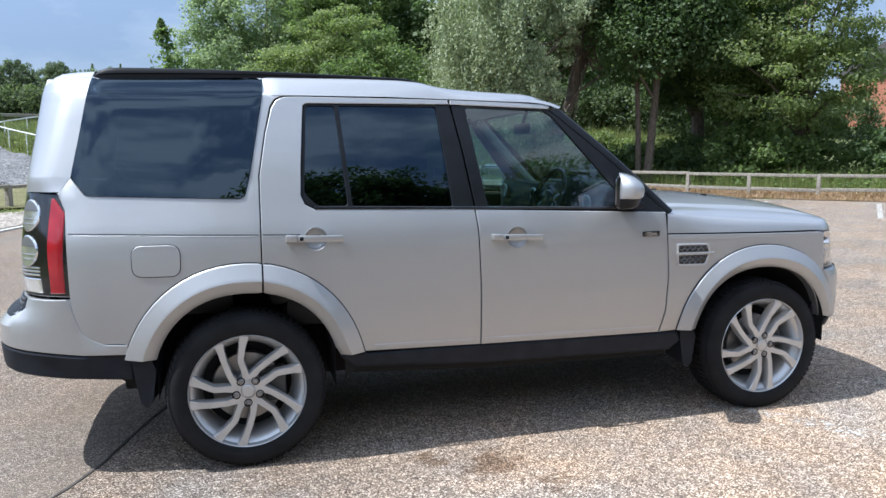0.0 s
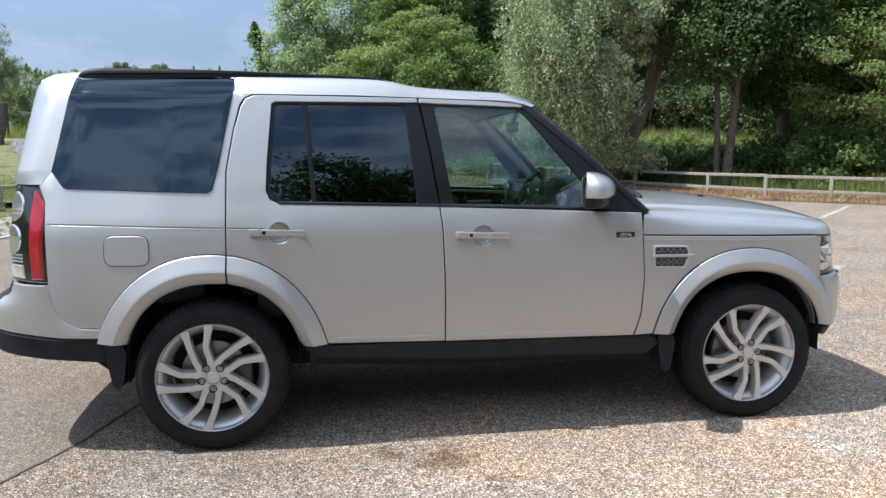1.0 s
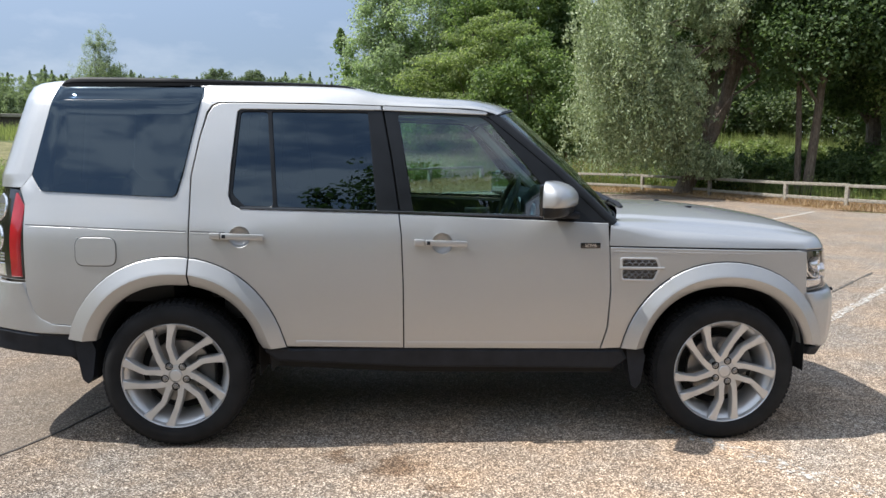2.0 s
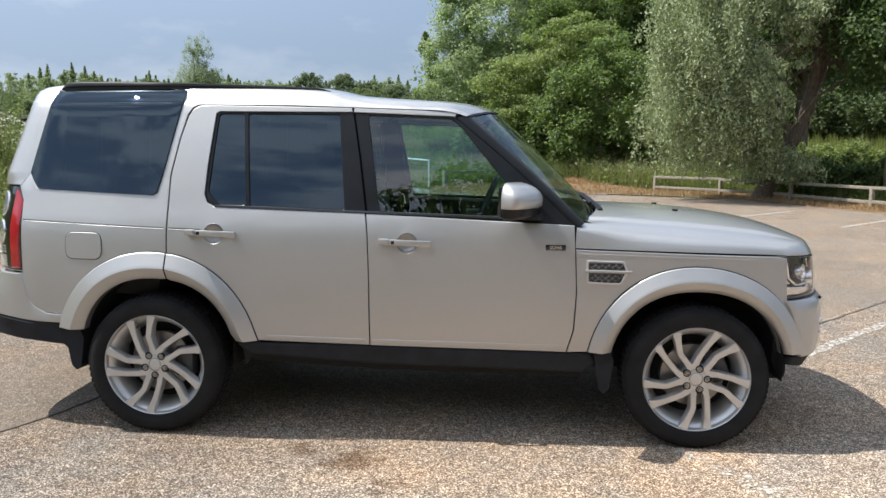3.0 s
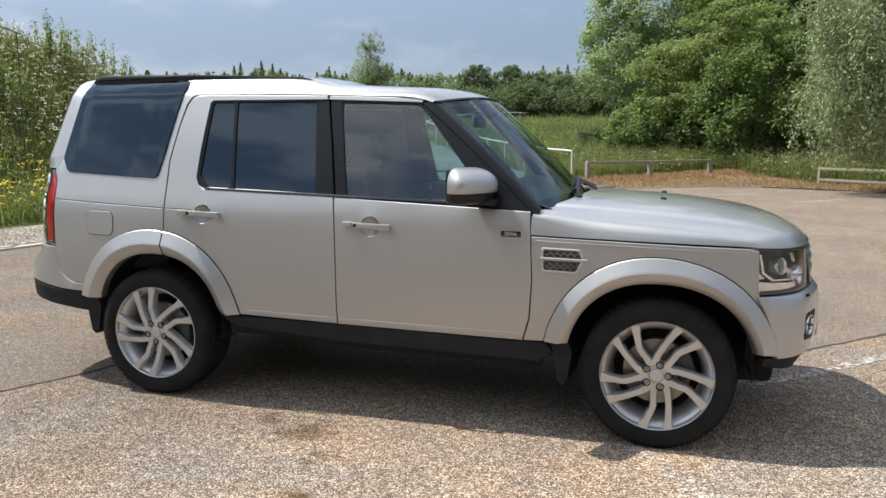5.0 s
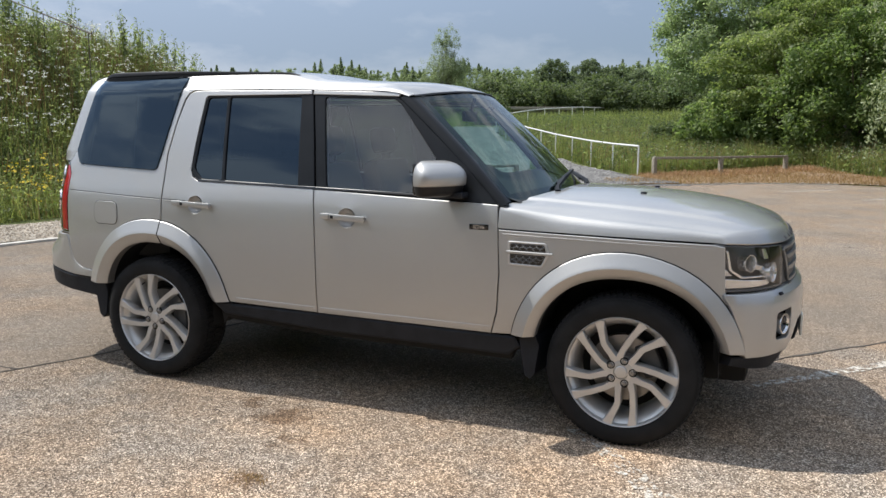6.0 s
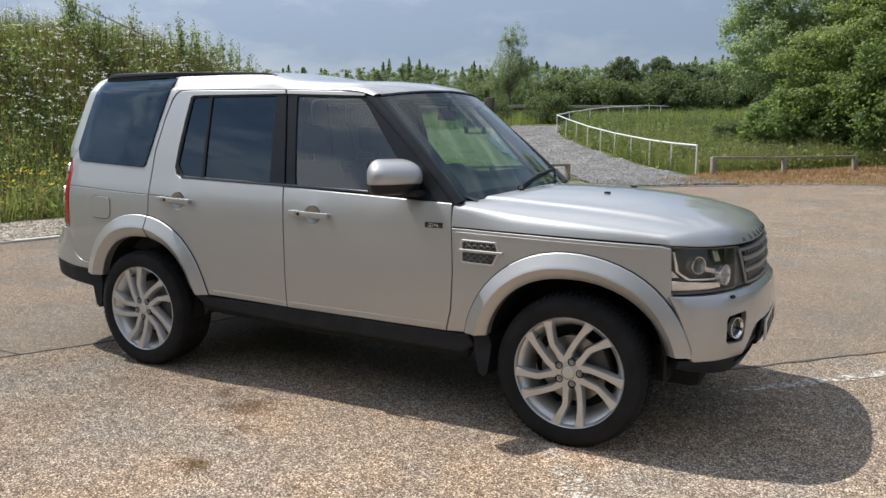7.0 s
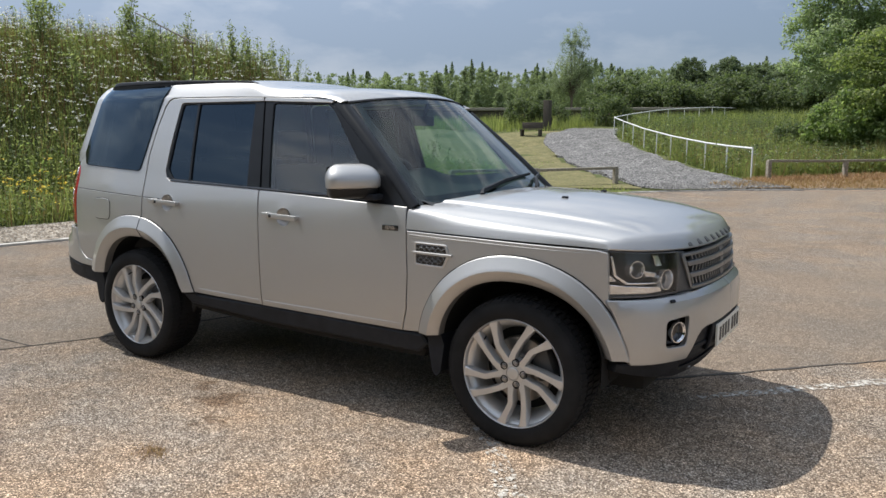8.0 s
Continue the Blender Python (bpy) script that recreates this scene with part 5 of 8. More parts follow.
for sgn in (1, -1):
    for y, z, r in ((0.785, 0.925, 0.042), (0.645, 0.868, 0.050)):
        p, n = nose_frame(sgn * nu(y), z)
        n = (n + Vector((0.35, 0, 0))).normalized()
        ring_on("headlamp_ring", p - n * 0.046, n, r * 0.80, r, 0.036, M_WHITELAMP, "bright projector ring", back=0.01)
        disc_on("projector_lens", p - n * 0.045, n, r * 0.80, 0.024, M_LENS, "glass projector lens")
        disc_on("projector_bowl", p - n * 0.060, n, r * 0.80, 0.010, M_WHITELAMP, "bright projector bowl")
for nm, pts, mt, lb, ot in (("daylight_bar", [(0.848, 0.985), (0.842, 0.985), (0.837, 0.898), (0.806, 0.862), (0.69, 0.857), (0.69, 0.850), (0.81, 0.853), (0.844, 0.895)], M_WHITELAMP, "pale daytime lamp strip", -0.022),
                            ("lower_reflector", [(0.8675, 0.856), (0.74, 0.840), (0.668, 0.836), (0.668, 0.812), (0.74, 0.809), (0.8675, 0.807)], M_WHITELAMP, "ribbed indicator reflector", -0.020),
                            ("side_reflector", [(0.8675, 0.992), (0.8565, 0.992), (0.8535, 0.900), (0.838, 0.868), (0.8675, 0.868)], M_LAMPCLEAR, "clear ribbed side reflector", -0.018),
                            ("upper_reflector", [(0.700, 0.985), (0.672, 0.984), (0.655, 0.935), (0.690, 0.935)], M_WHITELAMP, "bright reflector blade", -0.024),
                            ("lamp_bridge", [(0.745, 0.915), (0.690, 0.900), (0.690, 0.880), (0.745, 0.890)], M_CHROME, "chrome bridge between projectors", -0.026)):
    nose_panel(nm, pts, mt, lb, out=ot, thick=0.015, lip=0.002, step=0.03)

nose_panel("lamp_surround", [(0.50, 0.990), (0.566, 0.990), (0.580, 0.80), (0.44, 0.796)], M_GREY, "dark grey panel between lamp and grille", out=-0.012, thick=0.03)
# grille
gr = [(0.0005, 0.985), (0.535, 0.980), (0.545, 0.965), (0.480, 0.812), (0.455, 0.802), (0.0005, 0.800)]
nose_panel("grille_back", gr, M_GLOSSBLACK, "black grille backing", out=-0.06, thick=0.02)
nose_panel("grille_frame", gr, M_GRILLE, "grey grille frame", holes=[[(0.001, 0.972), (0.520, 0.967), (0.466, 0.818), (0.001, 0.814)]], out=0.002, thick=0.05, lip=0.003)
for z, w in ((0.930, 0.508), (0.872, 0.490)):
    nose_panel("grille_bar", [(0.0005, z + 0.012), (w, z + 0.011), (w - 0.01, z - 0.011), (0.0005, z - 0.012)], M_GRILLE, "perforated grey grille bar", out=0.004, thick=0.03, lip=0.004)
for z0, z1, row_sign in ((0.948, 0.970, 1), (0.889, 0.913, -1), (0.820, 0.855, 1)):
    y = 0.02
    while y < 0.475:
        for sgn in (1, -1):
            bm = bmesh.new()
            p, n = nose_frame(sgn * nu(y), (z0 + z1) / 2)
            box(bm, (-0.0055, -0.02, -(z1 - z0) / 2 - 0.006), (0.0055, 0.004, (z1 - z0) / 2 + 0.006), 0.002, Matrix.Translation(p - n * 0.014) @ n.to_track_quat('Y', 'Z').to_matrix().to_4x4() @ Matrix.Rotation(radians(24 * row_sign), 4, 'Y'))
            part("grille_tooth", bm, M_GRILLE, car)
        y += 0.038
# row of raised blocks along the bonnet edge, standing for the maker's lettering
for i in range(9):
    y = -0.44 + i * 0.110
    bm = bmesh.new()
    p, n = nose_frame(-nu(abs(y)) if y > 0 else nu(abs(y)), 1.0)
    p = p + Vector((-0.020, 0, 0.020))
    n = (n + Vector((0, 0, 0.8))).normalized()
    box(bm, (-0.018, -0.004, -0.017), (0.018, 0.006, 0.017), 0.004, Matrix.Translation(p) @ n.to_track_quat('Y', 'Z').to_matrix().to_4x4())
    part("bonnet_badge", bm, M_GREY, car, "raised dark grey block of the bonnet badge")
# number plate with plain bars
bm = bmesh.new()
box(bm, (3.700, -0.26, 0.482), (3.712, 0.26, 0.593), 0.004)
plate = part("number_plate", bm, M_PLATE, car, "white plate with plain dark bars")
for i in range(7):
    y = -0.20 + i * 0.064 + (0.03 if i > 3 else 0)
    bm = bmesh.new()
    box(bm, (3.711, y - 0.017, 0.503), (3.7145, y + 0.017, 0.573))
    part("plate_bar", bm, M_INK, plate)
bm = bmesh.new()
tube(bm, [(3.52, -0.52, 0.40), (3.60, -0.36, 0.385)], 0.012, 6)
part("tow_eye_bar", bm, M_STEEL, car, "steel bar below the bumper")


# ---- rear end ----
def tu(y):
    return tail_u(y)


tl = [(tu(0.545), 1.340), (tu(0.70), 1.345), (tu(0.797), 1.328), (tu(0.816), 1.262), (tu(0.818), 1.0), (tu(0.818), 0.868), (tu(0.545), 0.880)]
panel("tail_lamp", tl, tail, M_GLOSSBLACK, car, "gloss black tail lamp housing", inward=(0.6, 0.6, 0), thick=0.04)
red = [(tu(0.787), 1.312), (tu(0.792), 1.312), (tu(0.811), 1.245), (tu(0.812), 0.885), (tu(0.791), 0.885), (tu(0.787), 1.10)]
panel("red_lens", red, tail, M_RED, car, "red tail lamp strip", inward=(0.6, 0.6, 0), thick=0.012, out=0.004, step=0.03)
for z in (1.235, 1.075):
    c = [(tu(0.712) + 0.070 * math.cos(a), z + 0.072 * math.sin(a)) for a in np.linspace(0, 2 * math.pi, 24, endpoint=False)]
    panel("round_lens", c, tail, M_WHITELAMP, car, "round clear lamp lens", inward=(0.8, 0.4, 0), thick=0.01, out=0.006, step=0.03)
    c = [(tu(0.712) + 0.066 * math.cos(a), z + 0.068 * math.sin(a)) for a in np.linspace(0.30, math.pi - 0.30, 16)]
    panel("lens_upper_half", c, tail, M_GRILLE, car, "grey upper half of the lamp", inward=(0.8, 0.4, 0), thick=0.006, out=0.008, step=0.03)
    for dz in (-0.012, -0.034):
        panel("lamp_step", [(tu(0.712) - 0.060, z + dz), (tu(0.712) + 0.060, z + dz), (tu(0.712) + 0.060, z + dz - 0.004), (tu(0.712) - 0.060, z + dz - 0.004)], tail, M_LAMPCLEAR, car, "bright step in the lamp", inward=(0.8, 0.4, 0), thick=0.004, out=0.009, lip=0.001, step=0.03)
for z in (1.000, 0.984, 0.968):
    panel("lamp_rib", [(tu(0.60), z + 0.005), (tu(0.765), z + 0.005), (tu(0.765), z - 0.004), (tu(0.60), z - 0.004)], tail, M_LAMPCLEAR, car, "thin bright lamp rib", inward=(0.8, 0.4, 0), thick=0.006, out=0.003, lip=0.001, step=0.04)
panel("lower_lens", [(tu(0.60), 0.952), (tu(0.768), 0.952), (tu(0.772), 0.888), (tu(0.60), 0.888)], tail, M_WHITELAMP, car, "clear lower lamp lens", inward=(0.8, 0.4, 0), thick=0.01, out=0.004, step=0.03)
# rear corner: tailgate edge, rounded corner, soft crease and window edge at each height
PZ = [1.342, 1.405, 1.68, 1.80, 1.84, 1.872, 1.892, 1.902]
PG = [-0.790, -0.741, -0.684, -0.662, -0.656, -0.650, -0.644, -0.640]
PC = [(-0.872, 0.722), (-0.862, 0.722), (-0.793, 0.648), (-0.760, 0.612), (-0.752, 0.575), (-0.742, 0.540), (-0.725, 0.505), (-0.695, 0.480)]
PS = [(-0.947, 0.635), (-0.940, 0.630), (-0.894, 0.510), (-0.868, 0.466), (-0.857, 0.450), (-0.838, 0.440), (-0.800, 0.430), (-0.735, 0.420)]
for sgn in (1, -1):
    rows = []
    for z in np.unique(np.concatenate([np.linspace(1.342, 1.872, 16), PZ])):
        z = float(z)
        at = lambda tab: Vector((float(np.interp(z, PZ, [p[0] for p in tab])), -float(np.interp(z, PZ, [p[1] for p in tab])), z))
        g = side(float(np.interp(z, PZ, PG)), z)
        c, q = at(PC), at(PS)
        e = tail(tu(0.497), z)
        e.x += max(0.0, z - 1.85) * 3.2
        row = [g + Vector((0, 0.03, 0)), g, g.lerp(c, 0.5) + Vector((0, -0.004, 0)), g.lerp(c, 0.88) + Vector((0, -0.002, 0)), c.lerp(q, 0.14) + Vector((-0.002, -0.003, 0)), c.lerp(q, 0.5) + Vector((-0.008, -0.008, 0)), c.lerp(q, 0.82) + Vector((-0.008, -0.006, 0)), q.lerp(e, 0.22) + Vector((-0.006, -0.002, 0)), q.lerp(e, 0.6) + Vector((-0.006, 0, 0)), e, e + Vector((0.03, 0, 0))]
        rows.append([Vector((p.x, p.y * sgn, p.z)) for p in row])
    rows.append([Vector((p.x + 0.10, p.y * 0.9, p.z - 0.004)) for p in rows[-1]])
    loft("rear_pillar", rows, PAINT, car, SIL + " rear corner pillar", angle=28, flip=sgn < 0)
# tail edge of the roof over the tailgate
rows = [[Vector((x + 0.04 * (y / 0.4) ** 2, y, z)) for y in np.linspace(-0.35, 0.35, 11)] for x, z in ((-0.66, 1.894), (-0.74, 1.896), (-0.82, 1.893), (-0.865, 1.886), (-0.885, 1.874), (-0.880, 1.866))]
loft("roof_spoiler", rows, PAINT, car, SIL + " rear edge of the roof", angle=40, flip=True)
panel("tailgate", [(0.0005, 1.885), (tu(0.495), 1.875), (tu(0.495), 1.34), (tu(0.535), 1.335), (tu(0.535), 0.82), (0.0005, 0.82)], tail, PAINT, car, SIL + " tailgate", inward=(1, 0, 0), holes=[[(0.0006, 1.80), (tu(0.46), 1.79), (tu(0.47), 1.32), (0.0006, 1.30)]])
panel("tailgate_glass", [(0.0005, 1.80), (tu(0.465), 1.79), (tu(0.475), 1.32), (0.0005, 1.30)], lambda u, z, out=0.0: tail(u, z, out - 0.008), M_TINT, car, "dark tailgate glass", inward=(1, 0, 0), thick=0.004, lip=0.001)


def bu(y):
    return bump_u(y)


rb_skin = [(0.0005, 0.862), (bu(0.70), 0.862), (bu(0.846), 0.858), (bu(0.8545), 0.70), (bu(0.860), 0.668), (bu(0.868), 0.643), (bu(0.879), 0.636), (bu(0.879), 0.592), (bu(0.855), 0.596), (bu(0.70), 0.640), (0.0005, 0.650)]
panel("rear_bumper", rb_skin, rear_bumper, PAINT, car, SIL + " rear bumper", inward=(0.6, 0.6, 0), step=0.04)
rb_low = [(0.0005, 0.645), (bu(0.70), 0.635), (bu(0.855), 0.590), (bu(0.880), 0.586), (bu(0.880), 0.468), (bu(0.845), 0.485), (bu(0.70), 0.520), (bu(0.50), 0.50), (0.0005, 0.48)]
panel("rear_valance", rb_low, rear_bumper, M_BLACK, car, "black lower rear bumper", inward=(0.6, 0.6, 0), thick=0.05, lip=0.01)
panel("step_pad", [(bu(0.25), 0.775), (bu(0.70), 0.772), (bu(0.735), 0.79), (bu(0.72), 0.855), (bu(0.25), 0.858)], rear_bumper, M_BLACK, car, "ribbed black step pad", inward=(0.6, 0.3, 0), thick=0.01, out=0.005, step=0.03)
for k in range(4):
    z = 0.782 + k * 0.020
    panel("step_rib", [(bu(0.28), z), (bu(0.70), z), (bu(0.70), z + 0.008), (bu(0.28), z + 0.008)], rear_bumper, M_GREY, car, "raised grey rib", inward=(0.6, 0.3, 0), thick=0.006, out=0.010, lip=0.001, step=0.05)


# ---- handles, badge, vent, mirrors ----
for x in (0.335, 1.365):
    zc = 1.103 if x < 1 else 1.068
    tilt = -2.0
    for sgn in (1, -1):
        m = Matrix.Translation((x, -(half_width(zc)) * sgn, zc)) @ Matrix.Rotation(radians(-tilt), 4, 'Y')
        h = thing("door_handle", "", "")
        h.parent = car
        cup = bmesh.new()
        lathe(cup, [(0.0535, -0.001), (0.0510, -0.006), (0.046, -0.016), (0.036, -0.024), (0.020, -0.028), (0.001, -0.029)], 28)
        cup.transform(m @ Matrix.Translation((0.010, -0.004 * sgn, -0.004)) @ (Matrix.Rotation(math.pi, 4, 'Z') if sgn > 0 else Matrix()))
        part("handle_cup", cup, PAINT, h, SIL + " round finger recess")
        bm = bmesh.new()
        box(bm, (-0.078, -0.040 * sgn, -0.0155), (0.136, -0.022 * sgn, 0.0155), 0.007)
        box(bm, (-0.070, -0.024 * sgn, -0.010), (-0.045, 0.004 * sgn, 0.010), 0.003)
        box(bm, (0.105, -0.024 * sgn, -0.010), (0.128, 0.004 * sgn, 0.010), 0.003)
        bm.transform(m)
        part("handle_grip", bm, PAINT, h, SIL + " handle grip")
        bm = bmesh.new()
        box(bm, (-0.134, -0.040 * sgn, -0.0155), (-0.081, 0.004 * sgn, 0.0155), 0.006)
        bm.transform(m)
        part("handle_end", bm, PAINT, h, SIL + " handle end cap")
        bm = bmesh.new()
        box(bm, (-0.070, -0.042 * sgn, -0.009), (-0.052, -0.036 * sgn, 0.009), 0.002)
        bm.transform(m)
        part("handle_button", bm, M_BLACK, h, "black keyless button")

# engine badge
for sgn in (1, -1):
    bm = bmesh.new()
    p = side(2.145, 1.051)
    box(bm, (-0.052, -0.004 * sgn, -0.0145), (0.052, 0.003 * sgn, 0.0145), 0.003)
    bm.transform(Matrix.Translation((p.x, p.y * sgn, p.z)))
    bd = part("badge", bm, M_GLOSSBLACK, car, "small black badge with bright letters")
    fc = bpy.data.curves.new("badge_letters", 'FONT')
    fc.body, fc.size, fc.extrude, fc.align_x, fc.align_y = "SDV6", 0.027, 0.0010, 'CENTER', 'CENTER'
    fc.materials.append(M_CHROME)
    lt = new("badge_letters", fc)
    lt.parent = bd
    lt.matrix_world = Matrix.Translation((p.x, (p.y - 0.005) * sgn, p.z)) @ Matrix.Rotation(0 if sgn > 0 else math.pi, 4, 'Z') @ Matrix.Rotation(math.pi / 2, 4, 'X')

vent = round_poly([(2.303, 0.990), (2.500, 0.986), (2.518, 0.935), (2.486, 0.862), (2.306, 0.868)], 0.014, 4)
panel("vent_frame", vent, inner(-0.006), M_RIM, car, "silver side vent frame", holes=[round_poly([(2.314, 0.980), (2.490, 0.977), (2.505, 0.935), (2.478, 0.873), (2.316, 0.878)], 0.010, 3)], thick=0.02, lip=0.003, step=0.03)
panel("vent_back", vent, inner(-0.0015), M_GLOSSBLACK, car, "black vent backing", thick=0.01, step=0.05)
panel("vent_bar", [(2.300, 0.942), (2.535, 0.938), (2.535, 0.924), (2.300, 0.927)], inner(-0.012), PAINT, car, SIL + " vent bar", thick=0.014, lip=0.003)
for sgn in (1, -1):
    bm = bmesh.new()
    def hexes(z_rows):
        for row, z in enumerate(z_rows):
            for k in range(6):
                x = 2.332 + k * 0.0345 + (0.01725 if row % 2 else 0)
                if x > 2.494 - 0.5 * max(0, 0.935 - z):
                    continue
                p = side(x, z, 0.0045)
                g = [bm.verts.new((p.x + 0.0212 * q * math.cos(a), (p.y + dy) * sgn, p.z + 0.0132 * q * math.sin(a))) for q, dy in ((0.97, 0.0), (0.87, -0.001), (0.87, 0.006)) for a in [math.pi / 3 * j for j in range(6)]]
                for o in (0, 6):
                    for j in range(6):
                        bm.faces.new((g[o + j], g[o + (j + 1) % 6], g[o + 6 + (j + 1) % 6], g[o + 6 + j]))
    hexes((0.966, 0.953))
    hexes((0.911, 0.898, 0.885))
    tagged(part("vent_mesh", bm, M_GRILLE, car, "dark honeycomb mesh", smooth=False), kind="stuff")

for sgn in (1, -1):
    mir = thing("door_mirror", "", "")
    mir.parent = car

    ax, ay = 0.49, 0.87                                     # long axis, inwards and forwards

    def shell_rows(L, zs):
        """Housing with an upright rear edge and a bulging front: zs are (height, front depth, length factor) rows."""
        rows_ = []
        for z, front, f in zs:
            r_ = []
            for i in range(36):
                a = 2 * math.pi * i / 36
                c, s_ = math.cos(a), math.sin(a)
                l = L * f * math.copysign(abs(c) ** 0.7, c)
                mid = (0.050 - front) / 2
                w = mid + (0.050 + front) / 2 * math.copysign(abs(s_) ** (0.8 if s_ < 0 else 0.3), s_)
                # w > 0 is the flat rear face that holds the glass
                r_.append(Vector((1.958 + ax * l - ay * w, (-0.995 + ay * l + ax * w) * sgn, z)))
            rows_.append(r_)
        return rows_
    up = [(1.2605, 0.070, 0.965), (1.264, 0.077, 0.98), (1.273, 0.081, 0.99), (1.300, 0.084, 1.0), (1.322, 0.079, 0.985), (1.340, 0.066, 0.945), (1.356, 0.048, 0.88), (1.369, 0.026, 0.79), (1.379, 0.0, 0.67), (1.385, -0.025, 0.54), (1.387, -0.045, 0.42)]
    dn = [(1.203, -0.03, 0.55), (1.204, 0.005, 0.70), (1.208, 0.030, 0.80), (1.216, 0.048, 0.87), (1.230, 0.060, 0.92), (1.2590, 0.067, 0.955)]
    loft("mirror_shell", shell_rows(0.150, up), PAINT, mir, SIL + " mirror cap", closed=True, angle=45, flip=sgn > 0)
    loft("mirror_base", shell_rows(0.146, dn), M_TRIM, mir, "black lower mirror shell", closed=True, angle=45, flip=sgn > 0)

    def rear_slab(name, l, z0, z1, w0, w1, bevel, mat, label):
        bm = bmesh.new()
        box(bm, (-l, w0, z0), (l, w1, z1), bevel, Matrix.Translation((1.958, -0.995, 0)) @ Matrix.Rotation(math.atan2(ay, ax), 4, 'Z'))
        if sgn < 0:
            bm.transform(Matrix.Diagonal((1, -1, 1, 1)))
        part(name, bm, mat, mir, label)
    rear_slab("mirror_frame", 0.128, 1.214, 1.374, 0.038, 0.060, 0.010, M_GLOSSBLACK, "black rear frame of the mirror")
    rear_slab("mirror_glass", 0.114, 1.228, 1.360, 0.058, 0.0625, 0.002, M_CHROME, "silvered mirror glass")
    bm = bmesh.new()
    box(bm, (1.965, -0.97 * sgn, 1.196), (2.075, -0.872 * sgn, 1.228), 0.012)
    part("mirror_arm", bm, M_BLACK, mir, "black mirror arm")

# mud flaps, arch liners, floor pan
for x, zt_, lab in ((-0.470, 0.56, "rear"), (2.405, 0.50, "front")):
    for sgn in (1, -1):
        bm = bmesh.new()
        prof = [(0.04, zt_), (-0.045, zt_), (-0.034, zt_ - 0.09), (-0.014, zt_ - 0.205), (0.012, zt_ - 0.228), (0.038, zt_ - 0.20), (0.060, zt_ - 0.05)]
        v0 = [bm.verts.new((x + a, -0.885 * sgn, z)) for a, z in prof]
        v1 = [bm.verts.new((x + a + 0.03, -0.66 * sgn, z)) for a, z in prof]
        bm.faces.new(v0)
        bm.faces.new(v1[::-1])
        for k in range(len(prof)):
            bm.faces.new((v0[k], v1[k], v1[(k + 1) % len(prof)], v0[(k + 1) % len(prof)]))
        part("mud_flap", bm, M_BLACK, car, "black rubber mud flap")
for cx, ar in ((REAR_HUB, RA_IN), (FRONT_HUB, FA_IN)):
    for sgn in (1, -1):
        pts = [(cx + (p[0] - cx) * 1.0, p[1] + 0.004) for p in ar]
        pts = [(pts[0][0], 0.36)] + pts + [(pts[-1][0], 0.36)]
        loft("arch_liner", [[Vector((x, y * sgn, z)) for x, z in pts] for y in (-0.885, -0.74, -0.50, -0.49)] + [[Vector((cx, -0.489 * sgn, 0.55))] * len(pts)], M_DARK, car, "black wheel arch liner")
bm = bmesh.new()
box(bm, (-0.60, -0.50, 0.31), (3.10, 0.50, 0.50), 0.02)
box(bm, (3.00, -0.62, 0.29), (3.46, 0.62, 0.50), 0.05)
box(bm, (0.5, -0.84, 0.40), (2.35, 0.84, 0.48), 0.02)
box(bm, (-0.95, -0.78, 0.56), (-0.46, 0.78, 0.62), 0.02)
box(bm, (3.36, -0.70, 0.46), (3.50, 0.70, 0.80), 0.02)
part("floor_pan", bm, M_DARK, car, "black underbody")
bm = bmesh.new()
tube(bm, [(-0.02, -0.74, 0.36), (-0.02, 0.74, 0.36)], 0.045, 10)
tube(bm, [(2.865, -0.74, 0.36), (2.865, 0.74, 0.36)], 0.04, 10)
part("axle", bm, M_DARK, car, "dark axle and suspension arms")


# ---- wheels ----
def spoke_mesh(bm, a0):
    """A pair of kinked spokes that leave the hub together, as solid bars."""
    rim_r = 0.2705
    tracks = (
        ((0.055, 7), (0.100, 10), (0.158, 13), (rim_r, 4)),
        ((0.058, -8), (0.105, -22), (0.175, -34), (rim_r, -42)),
    )
    for tr in tracks:
        path, wd, dep = [], [], []
        knots = []
        for r, a in tr:
            t = a0 + radians(a)
            knots.append(Vector((r * math.cos(t), 0, r * math.sin(t))))
        widths, depths = (0.038, 0.029, 0.030, 0.050), (-0.012, -0.017, -0.018, -0.0235)
        for i in range(3):
            for q in ((0.0, 0.5) if i == 0 else (0.10, 0.5, 0.9) if i == 1 else (0.10, 0.55, 0.82, 1.0)):
                path.append(knots[i].lerp(knots[i + 1], q))
                e = q if i < 2 else q ** 3.4
                wd.append(widths[i] + (widths[i + 1] - widths[i]) * e)
                dep.append(depths[i] + (depths[i + 1] - depths[i]) * q)
        rows_ = []
        for i, p in enumerate(path):
            d = (path[min(i + 1, len(path) - 1)] - path[max(i - 1, 0)]).normalized()
            s = Vector((-d.z, 0, d.x))
            w = wd[i]
            y = dep[i]
            rows_.append([bm.verts.new(q) for q in (p + s * w * 0.56 + Vector((0, y + 0.050, 0)), p + s * w * 0.52 + Vector((0, y + 0.004, 0)), p + s * w * 0.44 + Vector((0, y, 0)), p - s * w * 0.44 + Vector((0, y, 0)), p - s * w * 0.52 + Vector((0, y + 0.004, 0)), p - s * w * 0.56 + Vector((0, y + 0.050, 0)))])
        for r0, r1 in zip(rows_, rows_[1:]):
            for k in range(6):
                bm.faces.new((r0[k], r0[(k + 1) % 6], r1[(k + 1) % 6], r1[k]))
        bm.faces.new(rows_[0])
        bm.faces.new(rows_[-1][::-1])


